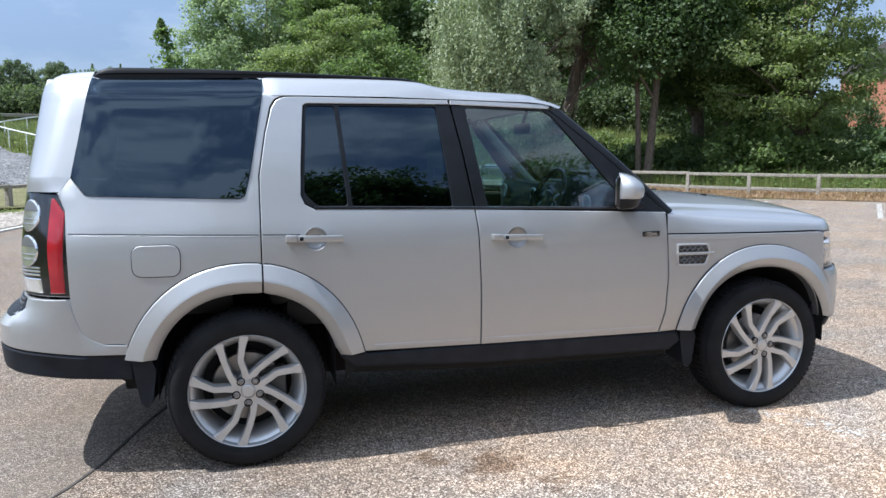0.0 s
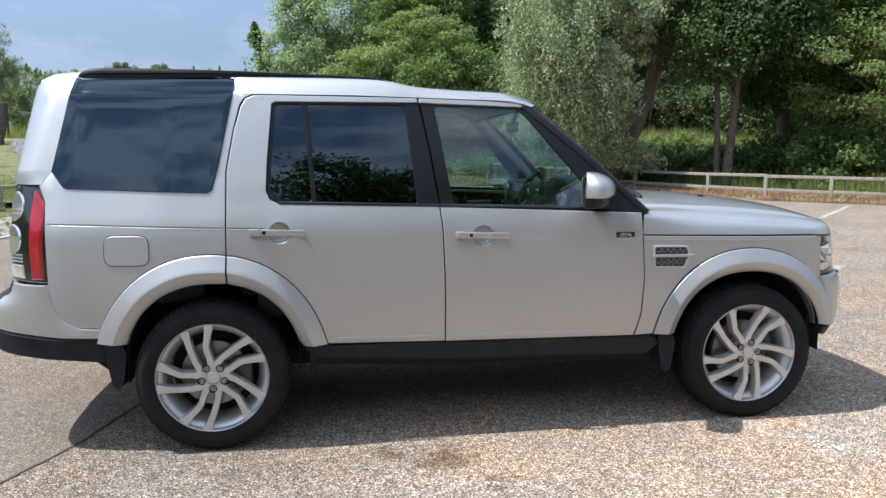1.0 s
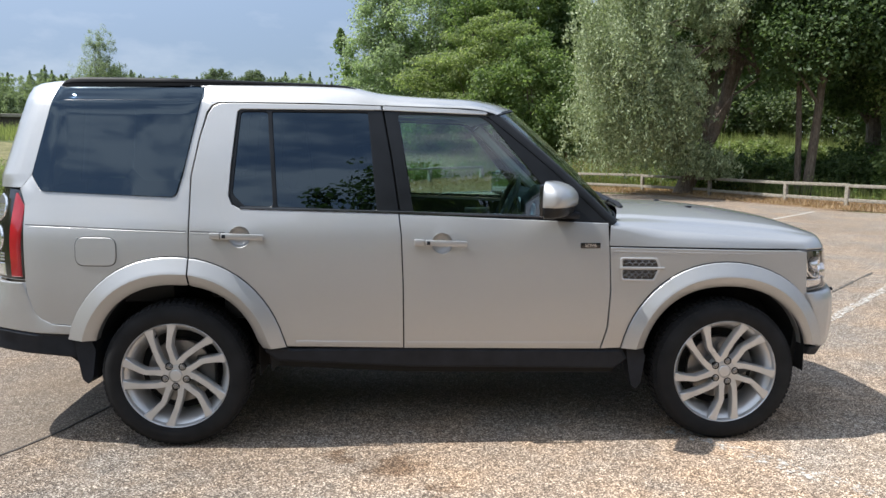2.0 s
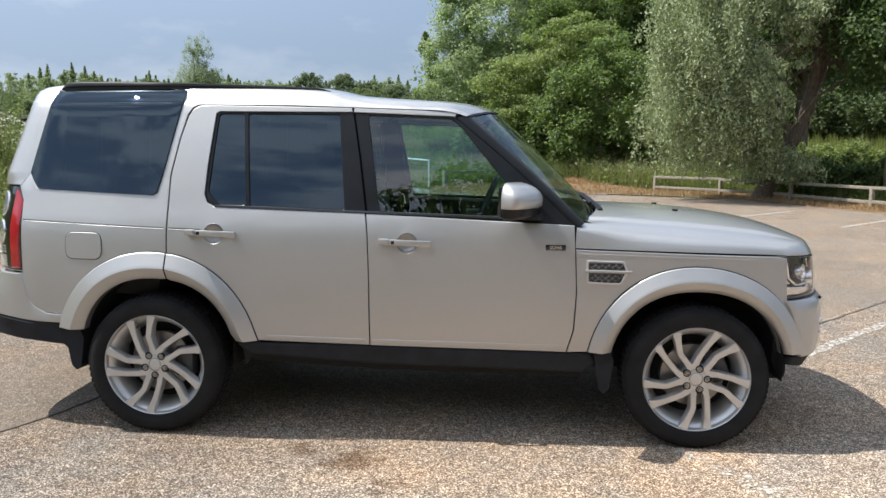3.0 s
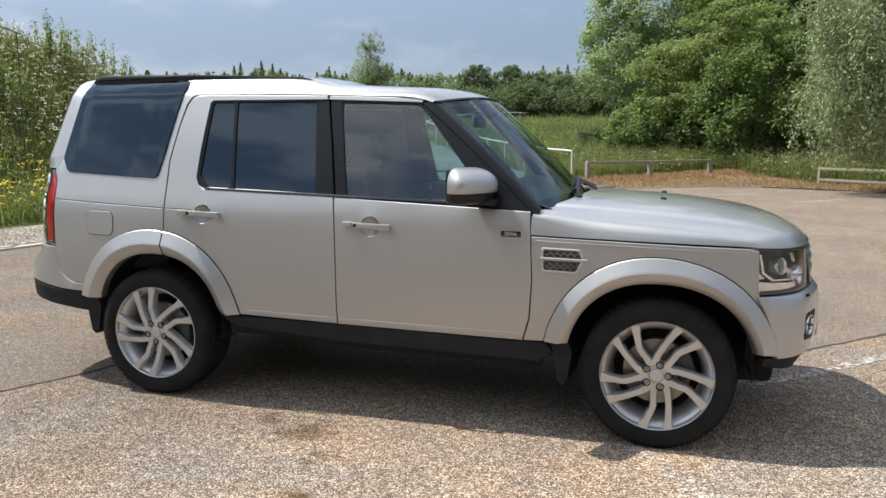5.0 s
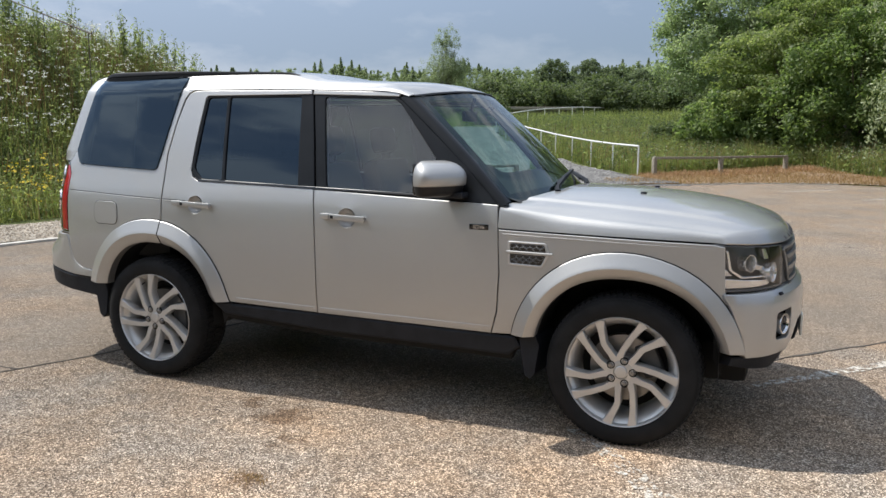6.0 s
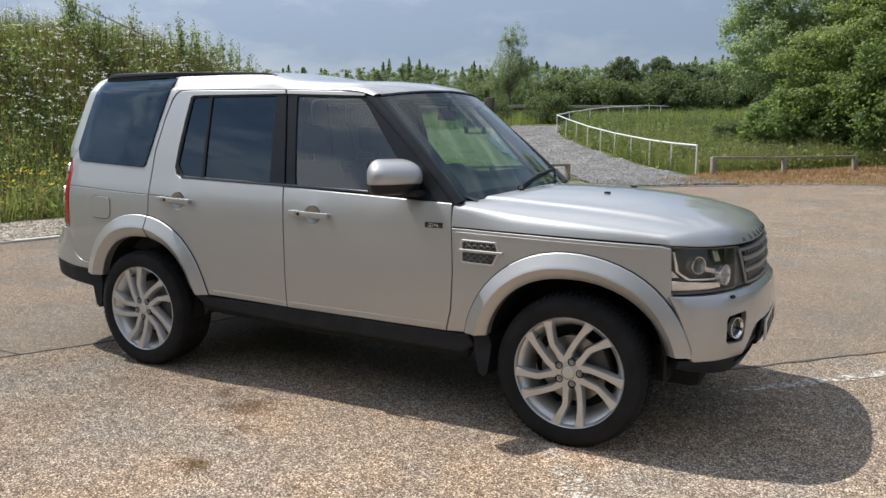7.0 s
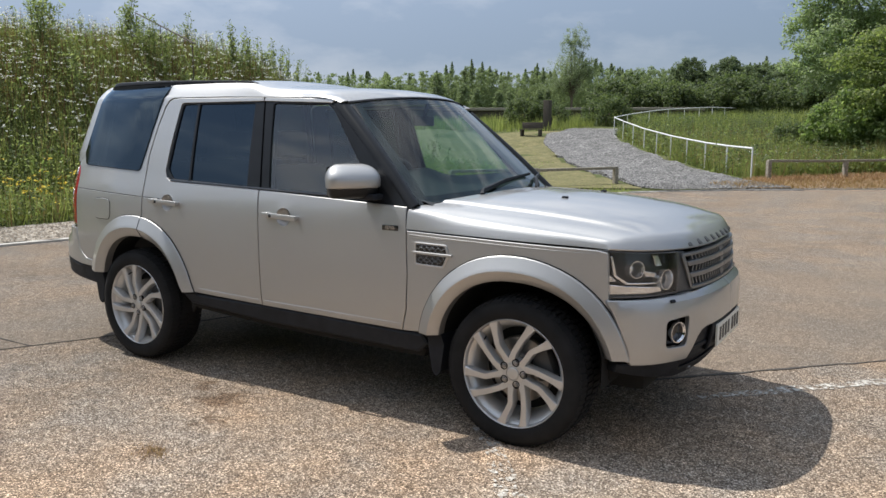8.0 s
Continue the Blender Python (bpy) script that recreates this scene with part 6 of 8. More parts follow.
def build_wheel(phase):
    """A wheel about the y axis with its outer face to -y; origin at the hub."""
    w = thing("wheel", "", "")
    # tyre
    bm = bmesh.new()
    lathe(bm, [(0.268, -0.112), (0.2755, -0.121), (0.284, -0.1275), (0.302, -0.134), (0.330, -0.133), (0.352, -0.127), (0.366, -0.113), (0.3715, -0.095), (0.3715, 0.095), (0.362, 0.118), (0.33, 0.130), (0.28, 0.128), (0.262, 0.116)], 72)
    part("tyre", bm, M_RUBBER, w, "black rubber tyre")
    # tread: shoulder and centre blocks
    bm = bmesh.new()
    for k in range(72):
        a = 2 * math.pi * k / 72
        for y0, y1, skew in ((-0.124, -0.078, 0.0), (0.078, 0.124, 0.5), (-0.066, -0.006, 0.25), (0.006, 0.066, 0.75)):
            m = Matrix.Rotation(-(a + skew * 2 * math.pi / 72), 4, 'Y')
            r0 = 0.360
            r1 = 0.3795 if abs(y0 + y1) < 0.15 else 0.377
            hw = 0.0112
            vs = []
            for x_, r_, yy in ((-hw, r0, y0), (hw, r0, y0), (hw, r0, y1), (-hw, r0, y1), (-hw, r1 - (0.010 if y0 < -0.1 else 0), y0 + (0.004 if y0 < -0.1 else 0)), (hw, r1 - (0.010 if y0 < -0.1 else 0), y0 + (0.004 if y0 < -0.1 else 0)), (hw, r1 - (0.010 if y1 > 0.1 else 0), y1), (-hw, r1 - (0.010 if y1 > 0.1 else 0), y1)):
                vs.append(bm.verts.new(m @ Vector((x_, yy, r_))))
            for q in ((4, 5, 6, 7), (0, 1, 5, 4), (1, 2, 6, 5), (2, 3, 7, 6), (3, 0, 4, 7)):
                bm.faces.new([vs[i] for i in q])
    part("tread", bm, M_RUBBER, w, "tread blocks", smooth=False)
    # rim barrel and lip
    bm = bmesh.new()
    lathe(bm, [(0.245, 0.115), (0.254, 0.112), (0.250, 0.10), (0.222, 0.09), (0.215, 0.0), (0.238, -0.070), (0.256, -0.092), (0.2650, -0.098), (0.2730, -0.116), (0.2768, -0.1215), (0.2735, -0.1248), (0.2695, -0.1205), (0.2665, -0.108)], 72)
    part("rim", bm, M_RIM, w, "silver alloy rim barrel")
    for k in range(5):
        bm = bmesh.new()
        spoke_mesh(bm, phase + 2 * math.pi * k / 5)
        bmesh.ops.translate(bm, verts=bm.verts, vec=(0, -0.098, 0))
        part("spoke", bm, M_RIM, w)
    bm = bmesh.new()
    lathe(bm, [(0.070, -0.04), (0.074, -0.085), (0.070, -0.104), (0.060, -0.110), (0.036, -0.111), (0.034, -0.106), (0.001, -0.106)], 40)
    part("hub", bm, M_RIM, w, "silver wheel centre")
    bm = bmesh.new()
    lathe(bm, [(0.0315, -0.104), (0.0315, -0.112), (0.027, -0.1155), (0.001, -0.117)], 28)
    part("centre_cap", bm, M_RIM, w, "plain silver centre cap")
    for k in range(5):
        a = phase + 2 * math.pi * (k + 0.5) / 5
        c = Vector((0.0585 * math.cos(a), 0, 0.0585 * math.sin(a)))
        # black ring round the nut stands for the shade of a recess
        bm = bmesh.new()
        lathe(bm, [(0.0205, -0.105), (0.0205, -0.1118), (0.0150, -0.1125), (0.0140, -0.104)], 16)
        bmesh.ops.translate(bm, verts=bm.verts, vec=c)
        part("nut_recess_shade", bm, M_DARK, w, "black ring standing for shade in the nut recess")
        bm = bmesh.new()
        lathe(bm, [(0.0118, -0.100), (0.0118, -0.116), (0.009, -0.119), (0.001, -0.1195)], 6)
        bmesh.ops.translate(bm, verts=bm.verts, vec=c)
        part("wheel_nut", bm, M_STEEL, w, "steel wheel nut")
    bm = bmesh.new()
    lathe(bm, [(0.080, -0.02), (0.165, -0.02), (0.168, -0.015), (0.168, 0.015), (0.165, 0.02), (0.08, 0.02)], 48, close=True)
    lathe(bm, [(0.001, -0.05), (0.075, -0.05), (0.082, -0.02)], 32)
    part("brake_disc", bm, M_STEEL, w, "steel brake disc")
    bm = bmesh.new()
    box(bm, (0.085, -0.045, -0.085), (0.185, 0.04, 0.085), 0.02)
    part("brake_caliper", bm, M_GREY, w, "dark brake caliper")
    bm = bmesh.new()
    lathe(bm, [(0.215, 0.03), (0.02, 0.035)], 40)
    part("dust_shield", bm, M_DARK, w, "dark dust shield")
    bm = bmesh.new()
    av = phase + radians(100)
    tube(bm, [(0.232 * math.cos(av), -0.075, 0.232 * math.sin(av)), (0.222 * math.cos(av), -0.105, 0.222 * math.sin(av))], 0.005, 6)
    part("valve", bm, M_BLACK, w, "black tyre valve")
    return w


WHEEL_Y = 0.806
w0 = build_wheel(radians(16))
w0.parent = car
w0.matrix_basis = pose(REAR_HUB, -WHEEL_Y, 0.380)
for x, y, rz, ry in ((FRONT_HUB, -WHEEL_Y, 0, -22), (REAR_HUB, WHEEL_Y, 180, 0), (FRONT_HUB, WHEEL_Y, 180, 40)):
    copy_thing(w0, pose(x, y, 0.380 if x == 0 else 0.373, 0, ry, rz))


# ---- cabin ----
rows = []
for y in np.linspace(-0.80, 0.80, 21):
    bulge = 0.065 * math.exp(-((y + 0.38) / 0.22) ** 2)
    rows.append([Vector((x, y, z + (bulge if 1.8 < x < 2.1 and z > 0.95 else 0))) for x, z in ((2.40, 1.150), (2.28, 1.190), (2.10, 1.265), (2.00, 1.285), (1.935, 1.275), (1.900, 1.22), (1.905, 1.08), (1.93, 0.95), (1.98, 0.80), (2.10, 0.55))])
loft("dashboard", rows, M_DASH, car, "dark grey dashboard", angle=40)
for y in (-0.66, -0.12, 0.12, 0.66):
    lathe_bm = bmesh.new()
    lathe(lathe_bm, [(0.048, 0), (0.050, 0.010), (0.042, 0.012), (0.040, 0.004), (0.001, 0.002)], 20)
    lathe_bm.transform(Matrix.Translation((1.890, y, 1.205)) @ Matrix.Rotation(radians(90), 4, 'Z'))
    part("air_vent", lathe_bm, M_RIM, car, "round bright-rimmed air vent")
bm = bmesh.new()
box(bm, (1.895, -0.17, 0.80), (1.93, 0.17, 1.02), 0.01)
part("centre_console", bm, M_GRILLE, car, "silver-edged centre console")
bm = bmesh.new()
box(bm, (1.0, -0.16, 0.55), (1.95, 0.16, 0.82), 0.04)
part("tunnel", bm, M_DASH, car, "dark centre tunnel")
# steering wheel
sw = thing("steering_wheel", "", "")
sw.parent = car
M_SW = Matrix.Translation((1.765, -0.38, 1.213)) @ Matrix.Rotation(radians(-67), 4, 'Y')
bm = bmesh.new()
seg = 36
ringp = [Vector((0.185 * math.cos(2 * math.pi * k / seg), 0.185 * math.sin(2 * math.pi * k / seg), 0)) for k in range(seg)]
rr = []
for k, p in enumerate(ringp):
    n = p.normalized()
    rr.append([bm.verts.new(p + n * 0.016 * math.cos(a) + Vector((0, 0, 0.016 * math.sin(a)))) for a in [2 * math.pi * j / 8 for j in range(8)]])
for k in range(seg):
    for j in range(8):
        bm.faces.new((rr[k][j], rr[k][(j + 1) % 8], rr[(k + 1) % seg][(j + 1) % 8], rr[(k + 1) % seg][j]))
bm.transform(M_SW)
part("rim", bm, M_SEAT, sw, "dark leather wheel rim")
bm = bmesh.new()
box(bm, (-0.075, -0.07, -0.05), (0.06, 0.07, -0.005), 0.02)
for ang in (90, -90, 180):
    box(bm, (0.03, -0.022, -0.03), (0.182, 0.022, -0.010), 0.006, Matrix.Rotation(radians(ang), 4, 'Z'))
bm.transform(M_SW)
part("boss", bm, M_DASH, sw, "dark steering boss and spokes")
bm = bmesh.new()
for ang in (72, 108, -72, -108):
    box(bm, (0.075, -0.012, -0.012), (0.125, 0.012, -0.006), 0.003, Matrix.Rotation(radians(ang), 4, 'Z'))
bm.transform(M_SW)
part("switches", bm, M_GRILLE, sw, "silver wheel switches")


def seat(x, y, wide):
    s = thing("seat", "", "")
    s.parent = car
    bm = bmesh.new()
    box(bm, (x - 0.02, y - wide / 2, 0.62), (x + 0.50, y + wide / 2, 0.80), 0.06)
    part("cushion", bm, M_SEAT, s, "dark leather cushion")
    bm = bmesh.new()
    box(bm, (-0.07, y - wide / 2, 0.0), (0.07, y + wide / 2, 0.62), 0.055, Matrix.Translation((x - 0.02, 0, 0.74)) @ Matrix.Rotation(radians(-12), 4, 'Y'))
    part("backrest", bm, M_SEAT, s, "dark leather backrest")
    n = max(1, round(wide / 0.5))
    for k in range(n):
        yy = y - wide / 2 + wide * (k + 0.5) / n
        bm = bmesh.new()
        box(bm, (-0.05, yy - 0.13, 0.66), (0.05, yy + 0.13, 0.84), 0.045, Matrix.Translation((x - 0.03, 0, 0.74)) @ Matrix.Rotation(radians(-10), 4, 'Y'))
        tube(bm, [(x - 0.135, yy - 0.05, 1.32), (x - 0.150, yy - 0.05, 1.42)], 0.006, 6)
        tube(bm, [(x - 0.135, yy + 0.05, 1.32), (x - 0.150, yy + 0.05, 1.42)], 0.006, 6)
        part("headrest", bm, M_SEAT, s, "dark leather headrest")


seat(1.12, -0.38, 0.52)
seat(1.12, 0.38, 0.52)
seat(0.22, 0.0, 1.40)
for sgn in (1, -1):
    bm = bmesh.new()
    tube(bm, [(2.20, 0.79 * sgn, 1.19), (1.93, 0.725 * sgn, 1.45), (1.69, 0.650 * sgn, 1.69)], [0.035, 0.034, 0.03], 8)
    # far lining pale, near one dark: the light on them is in the colour
    part("pillar_lining", bm, M_LINING if sgn > 0 else M_DASH, car, "lining of the windscreen pillar")
# interior mirror and sensor box, door inner tops
bm = bmesh.new()
box(bm, (1.74, -0.11, 1.60), (1.77, 0.11, 1.665), 0.012)
tube(bm, [(1.76, 0, 1.66), (1.79, 0, 1.75)], 0.012, 6)
part("interior_mirror", bm, M_BLACK, car, "black interior mirror")
panel("door_card", [(1.20, 1.20), (2.20, 1.155), (2.18, 0.60), (1.22, 0.60)], inner(0.075), M_DASH, car, "dark inner door card", thick=0.03, step=0.12)
panel("door_card", [(0.36, 1.225), (1.14, 1.205), (1.14, 0.62), (0.62, 0.62), (0.36, 0.95)], inner(0.075), M_DASH, car, "dark inner door card", thick=0.03, step=0.12)
for sgn in (1, -1):
    bm = bmesh.new()
    box(bm, (1.62, 0.775 * sgn, 1.085), (1.80, 0.805 * sgn, 1.120), 0.008)
    part("door_pull", bm, M_GRILLE, car, "silver inner door pull")
bm = bmesh.new()
box(bm, (-0.85, -0.70, 0.72), (-0.05, 0.70, 0.84), 0.03)
part("boot_floor", bm, M_DASH, car, "dark carpeted boot floor")


# ---- fences, rails, bench, wall ----
FENCE = [(8.0, 25.3), (9.78, 22.9), (11.2, 20.2), (12.27, 17.2), (13.03, 15.35), (14.1, 14.0), (15.3, 12.7), (16.5, 11.4), (17.75, 10.1), (19.0, 8.8), (20.3, 7.5)]


def post_and_rail(pts, top, label, low=True, post=0.10, rail=0.095, group="timber posts"):
    f = thing("fence", label, "fence", at=(pts[0][0], pts[0][1], 0))
    inv = Matrix.Translation((-pts[0][0], -pts[0][1], 0))
    for i, (x, y) in enumerate(pts):
        d = Vector(pts[min(i + 1, len(pts) - 1)]) - Vector(pts[max(i - 1, 0)])
        m = inv @ Matrix.Translation((x, y, 0)) @ Matrix.Rotation(math.atan2(d.y, d.x) + random.uniform(-0.06, 0.06), 4, 'Z') @ Matrix.Rotation(random.uniform(-0.03, 0.03), 4, 'Y')
        bm = bmesh.new()
        box(bm, (-post / 2, -post / 2, -0.3), (post / 2, post / 2, top - 0.03), 0.012, m)
        part("post", bm, M_TIMBER, f)
    for (x0, y0), (x1, y1) in zip(pts, pts[1:]):
        a, n = math.atan2(y1 - y0, x1 - x0), math.dist((x0, y0), (x1, y1))
        sag = random.uniform(-0.025, 0.025)
        m = inv @ Matrix.Translation((x0, y0, 0)) @ Matrix.Rotation(a, 4, 'Z') @ Matrix.Rotation(-sag / n, 4, 'Y')
        bm = bmesh.new()
        box(bm, (-0.05, -rail / 2, top - 0.085), (n + 0.05, rail / 2, top), 0.014, m)
        part("rail", bm, M_TIMBER, f)
        if low:
            bm = bmesh.new()
            box(bm, (0.0, -0.04, 0.17), (n, 0.04, 0.26), 0.012, m @ Matrix.Rotation(random.uniform(-0.012, 0.012), 4, 'Y'))
            part("rail", bm, M_TIMBER, f)
    return f


post_and_rail(FENCE, 0.64, "low weathered timber post and rail fence along the car park")
post_and_rail([(-0.04, 24.5), (2.14, 26.6), (4.46, 28.7)], 0.79, "short weathered timber knee rail on the verge", low=False, post=0.14, rail=0.13)
post_and_rail([(-3.85, 19.7), (-5.35, 17.0), (-6.75, 14.4)], 0.61, "short weathered timber knee rail by the gravel path", low=False, post=0.14, rail=0.13)

# white tubular handrail beside the path
RAIL = [(-0.70 - 1.296 * k, 25.0 + 2.05 * k) for k in range(10)]
RAIL += [(-12.25, 45.6), (-11.7, 48.5), (-11.3, 51.6), (-11.0, 54.8), (-10.7, 58.0), (-10.5, 61.4), (-10.3, 65.0), (-10.1, 69.0)]
wr = thing("handrail", "white painted tubular steel handrail beside the gravel path", "handrail", at=(*RAIL[0], 0))
inv = Matrix.Translation((-RAIL[0][0], -RAIL[0][1], 0))
tops = []
for i, (x, y) in enumerate(RAIL):
    g = float(terrain(x, y)) + 0.02
    h = 1.13
    bm = bmesh.new()
    tube(bm, [(x, y, g - 0.2), (x, y, g + h)], 0.030, 8)
    bm.transform(inv)
    part("post", bm, M_WHITE, wr)
    tops.append((x, y, g + h))
dense = []
for a, b in zip(tops, tops[1:]):
    dense += [tuple(Vector(a).lerp(Vector(b), k / 3)) for k in range(3)]
dense.append(tops[-1])
bm = bmesh.new()
tube(bm, dense, 0.034, 8)
bm.transform(inv)
part("rail", bm, M_WHITE, wr)

# bench, gate post, low wall and hut far up the path
bx, by = -17.8, 42.7
bz = float(terrain(bx, by)) + 0.05
bench = thing("bench", "dark timber park bench at the end of the gravel path", "bench", at=(bx, by, bz))
for nm, lo, hi in (("seat", (-0.75, -0.22, 0.42), (0.75, 0.22, 0.47)), ("backrest", (-0.75, 0.20, 0.50), (0.75, 0.25, 0.92)), ("leg", (-0.70, -0.20, 0), (-0.60, 0.24, 0.44)), ("leg", (0.60, -0.20, 0), (0.70, 0.24, 0.44))):
    bm = bmesh.new()
    box(bm, lo, hi, 0.015)
    part(nm, bm, M_DARKTIMBER, bench)
px, py = -18.5, 46.8
bm = bmesh.new()
box(bm, (-0.24, -0.24, -0.3), (0.24, 0.24, 2.15), 0.05)
gp = part("gate_post", bm, M_DARKTIMBER)
gp.location = (px, py, float(terrain(px, py)))
tagged(gp, "thick dark weathered timber post beside the bench", "post")
wall_pts = [(-46, 51), (-30, 57), (-17.5, 62.5), (-12, 65)]
for (x0, y0), (x1, y1) in zip(wall_pts, wall_pts[1:]):
    n, a = math.dist((x0, y0), (x1, y1)), math.atan2(y1 - y0, x1 - x0)
    w = thing("boundary_wall", "long low dark boundary wall with a pale coping across the meadow", "wall", "boundary walls", at=(x0, y0, 0))
    m = Matrix.Rotation(a, 4, 'Z')
    zb = 3.5
    bm = bmesh.new()
    box(bm, (0, -0.2, zb - 1.6), (n, 0.2, zb + 0.36), 0.02, m)
    part("wall", bm, M_DARKTIMBER, w)
    bm = bmesh.new()
    box(bm, (0, -0.45, zb + 0.36), (n, 0.45, zb + 0.62), 0.05, m)
    part("coping", bm, M_TIMBER, w)
hx, hy = -5.9, 78.0
hut = thing("hut", "small timber hut with a dark pitched roof", "hut", at=(hx, hy, float(terrain(hx, hy))))
bm = bmesh.new()
box(bm, (-2.6, -1.5, -0.3), (2.6, 1.5, 0.9), 0.02)
part("wall", bm, M_TIMBER, hut)
bm = bmesh.new()
v = [bm.verts.new(p) for p in ((-2.9, -1.8, 0.85), (2.9, -1.8, 0.85), (2.9, 1.8, 0.85), (-2.9, 1.8, 0.85), (-2.9, 0, 1.7), (2.9, 0, 1.7))]
for q in ((0, 1, 5, 4), (2, 3, 4, 5), (1, 2, 5), (3, 0, 4), (3, 2, 1, 0)):
    bm.faces.new([v[i] for i in q])
part("roof", bm, M_DARKTIMBER, hut)

# red brick houses beyond the trees
M_BRICK = simple("red_brick", (0.42, 0.17, 0.10), 0.85, grain=0.4, grain_scale=14, vary=0.2)
M_ROOFTILE = simple("dark_roof_tile", (0.10, 0.085, 0.08), 0.8, vary=0.2)
for hx, hy, ang in ((68.0, 61.0, 28), (60.5, 76.0, 40)):
    h = thing("house", "red brick house with a dark tiled roof beyond the trees", "house", "houses", at=(hx, hy, float(terrain(hx, hy)) - 0.2))
    h.rotation_euler = (0, 0, radians(ang))
    bm = bmesh.new()
    box(bm, (-6, -4, 0), (6, 4, 5.4))
    part("wall", bm, M_BRICK, h)
    bm = bmesh.new()
    v = [bm.verts.new(p) for p in ((-6.4, -4.5, 5.3), (6.4, -4.5, 5.3), (6.4, 4.5, 5.3), (-6.4, 4.5, 5.3), (-6.4, 0, 8.4), (6.4, 0, 8.4))]
    for q in ((0, 1, 5, 4), (2, 3, 4, 5), (1, 2, 5), (3, 0, 4), (3, 2, 1, 0)):
        bm.faces.new([v[i] for i in q])
    part("roof", bm, M_ROOFTILE, h)
    for z in (0.9, 3.3):
        for x in (-4.2, -1.4, 1.4, 4.2):
            bm = bmesh.new()
            box(bm, (x - 0.6, -4.07, z), (x + 0.6, -3.98, z + 1.3), 0.02)
            wdw = part("window", bm, M_WHITE, h, "white framed window")
            bm = bmesh.new()
            box(bm, (x - 0.5, -4.09, z + 0.1), (x + 0.5, -4.06, z + 1.2))
            part("pane", bm, M_GLOSSBLACK, wdw)


# ---- trees ----
def leaf_quads(c, d, s, length, width):
    """Diamond leaves from centres, axes and sides."""
    a, b = d * (length / 2)[:, None], s * (width / 2)[:, None]
    return np.stack([c - a, c + b - a * 0.1, c + a, c - b - a * 0.1], axis=1)


def unit(v):
    return v / np.maximum(1e-9, np.linalg.norm(v, axis=1, keepdims=True))


def leaves(rng, clumps, per, size, flat=0.55, droop=0.25, layer=0.72):
    """Leaves spread through clumps (cx, cy, cz, r), facing up and outwards."""
    cl = np.repeat(clumps, per, axis=0)
    n = len(cl)
    dirs = unit(rng.normal(size=(n, 3)))
    rad = rng.random(n) ** 0.45
    off = dirs * (cl[:, 3] * rad)[:, None] * np.array([1, 1, layer])
    c = cl[:, :3] + off
    nrm = unit(dirs * 0.7 + rng.normal(size=(n, 3)) * flat + np.array([-0.15, 0, 0.65]))
    d = unit(np.cross(nrm, rng.normal(size=(n, 3))) + np.array([0, 0, -droop]))
    s = unit(np.cross(nrm, d))
    L = size * rng.uniform(0.7, 1.35, n)
    return leaf_quads(c, d, s, L, L * rng.uniform(0.5, 0.75, n))


def crown_clumps(rng, blobs, count, rmin, rmax, shell=0.6):
    """Clump centres near the skins of ellipsoids (cx, cy, cz, rx, ry, rz)."""
    b = np.array(blobs, float)
    vol = b[:, 3] * b[:, 4] * b[:, 5]
    pick = rng.choice(len(b), size=count, p=vol ** 0.7 / np.sum(vol ** 0.7))
    dirs = unit(rng.normal(size=(count, 3)))
    rad = shell + (1.04 - shell) * rng.random(count)
    c = b[pick, :3] + dirs * rad[:, None] * b[pick, 3:6]
    r = rng.uniform(rmin, rmax, count)
    return np.concatenate([c, r[:, None]], axis=1)


def trunk_and_limbs(rng, base, fork, r, clumps, n_limbs, lean=None):
    bm = bmesh.new()
    b, f = Vector(base), Vector(fork)
    mid = b.lerp(f, 0.5) + Vector((rng.uniform(-0.15, 0.15), rng.uniform(-0.15, 0.15), 0))
    tube(bm, [b + Vector((0, 0, -0.4)), b + Vector((0, 0, 0.15)), mid, f], [r * 1.5, r * 1.12, r * 0.9, r * 0.72], 10)
    idx = rng.choice(len(clumps), size=min(n_limbs, len(clumps)), replace=False)
    for k in idx:
        e = Vector(clumps[k, :3])
        s = b.lerp(f, rng.uniform(0.65, 1.0))
        m = s.lerp(e, 0.5) + Vector((rng.uniform(-0.3, 0.3), rng.uniform(-0.3, 0.3), rng.uniform(0.1, 0.6)))
        rr = r * rng.uniform(0.22, 0.42)
        tube(bm, [s, m, e], [rr, rr * 0.6, rr * 0.15], 6)
    return bm


def tree(label, base, fork_h, r, blobs, count, per, size, mat, seed, rmin=0.45, rmax=0.95, limbs=16, category="tree", group="", name="tree", lean=(0, 0), shell=0.55, layer=0.72):
    """blobs are given relative to the base."""
    rng = np.random.default_rng(seed)
    z = float(terrain(*base)) - 0.05
    t = thing(name, label, category, group, at=(base[0], base[1], z))
    cl = crown_clumps(rng, blobs, count, rmin, rmax, shell)
    cl = cl[cl[:, 2] > 0.25]
    part("trunk", trunk_and_limbs(rng, (0, 0, 0), (lean[0], lean[1], fork_h), r, cl, limbs), M_BARK, t, "brown bark")
    quads("crown", leaves(rng, cl, per, size, layer=layer), mat, t, "leafy crown")
    return t


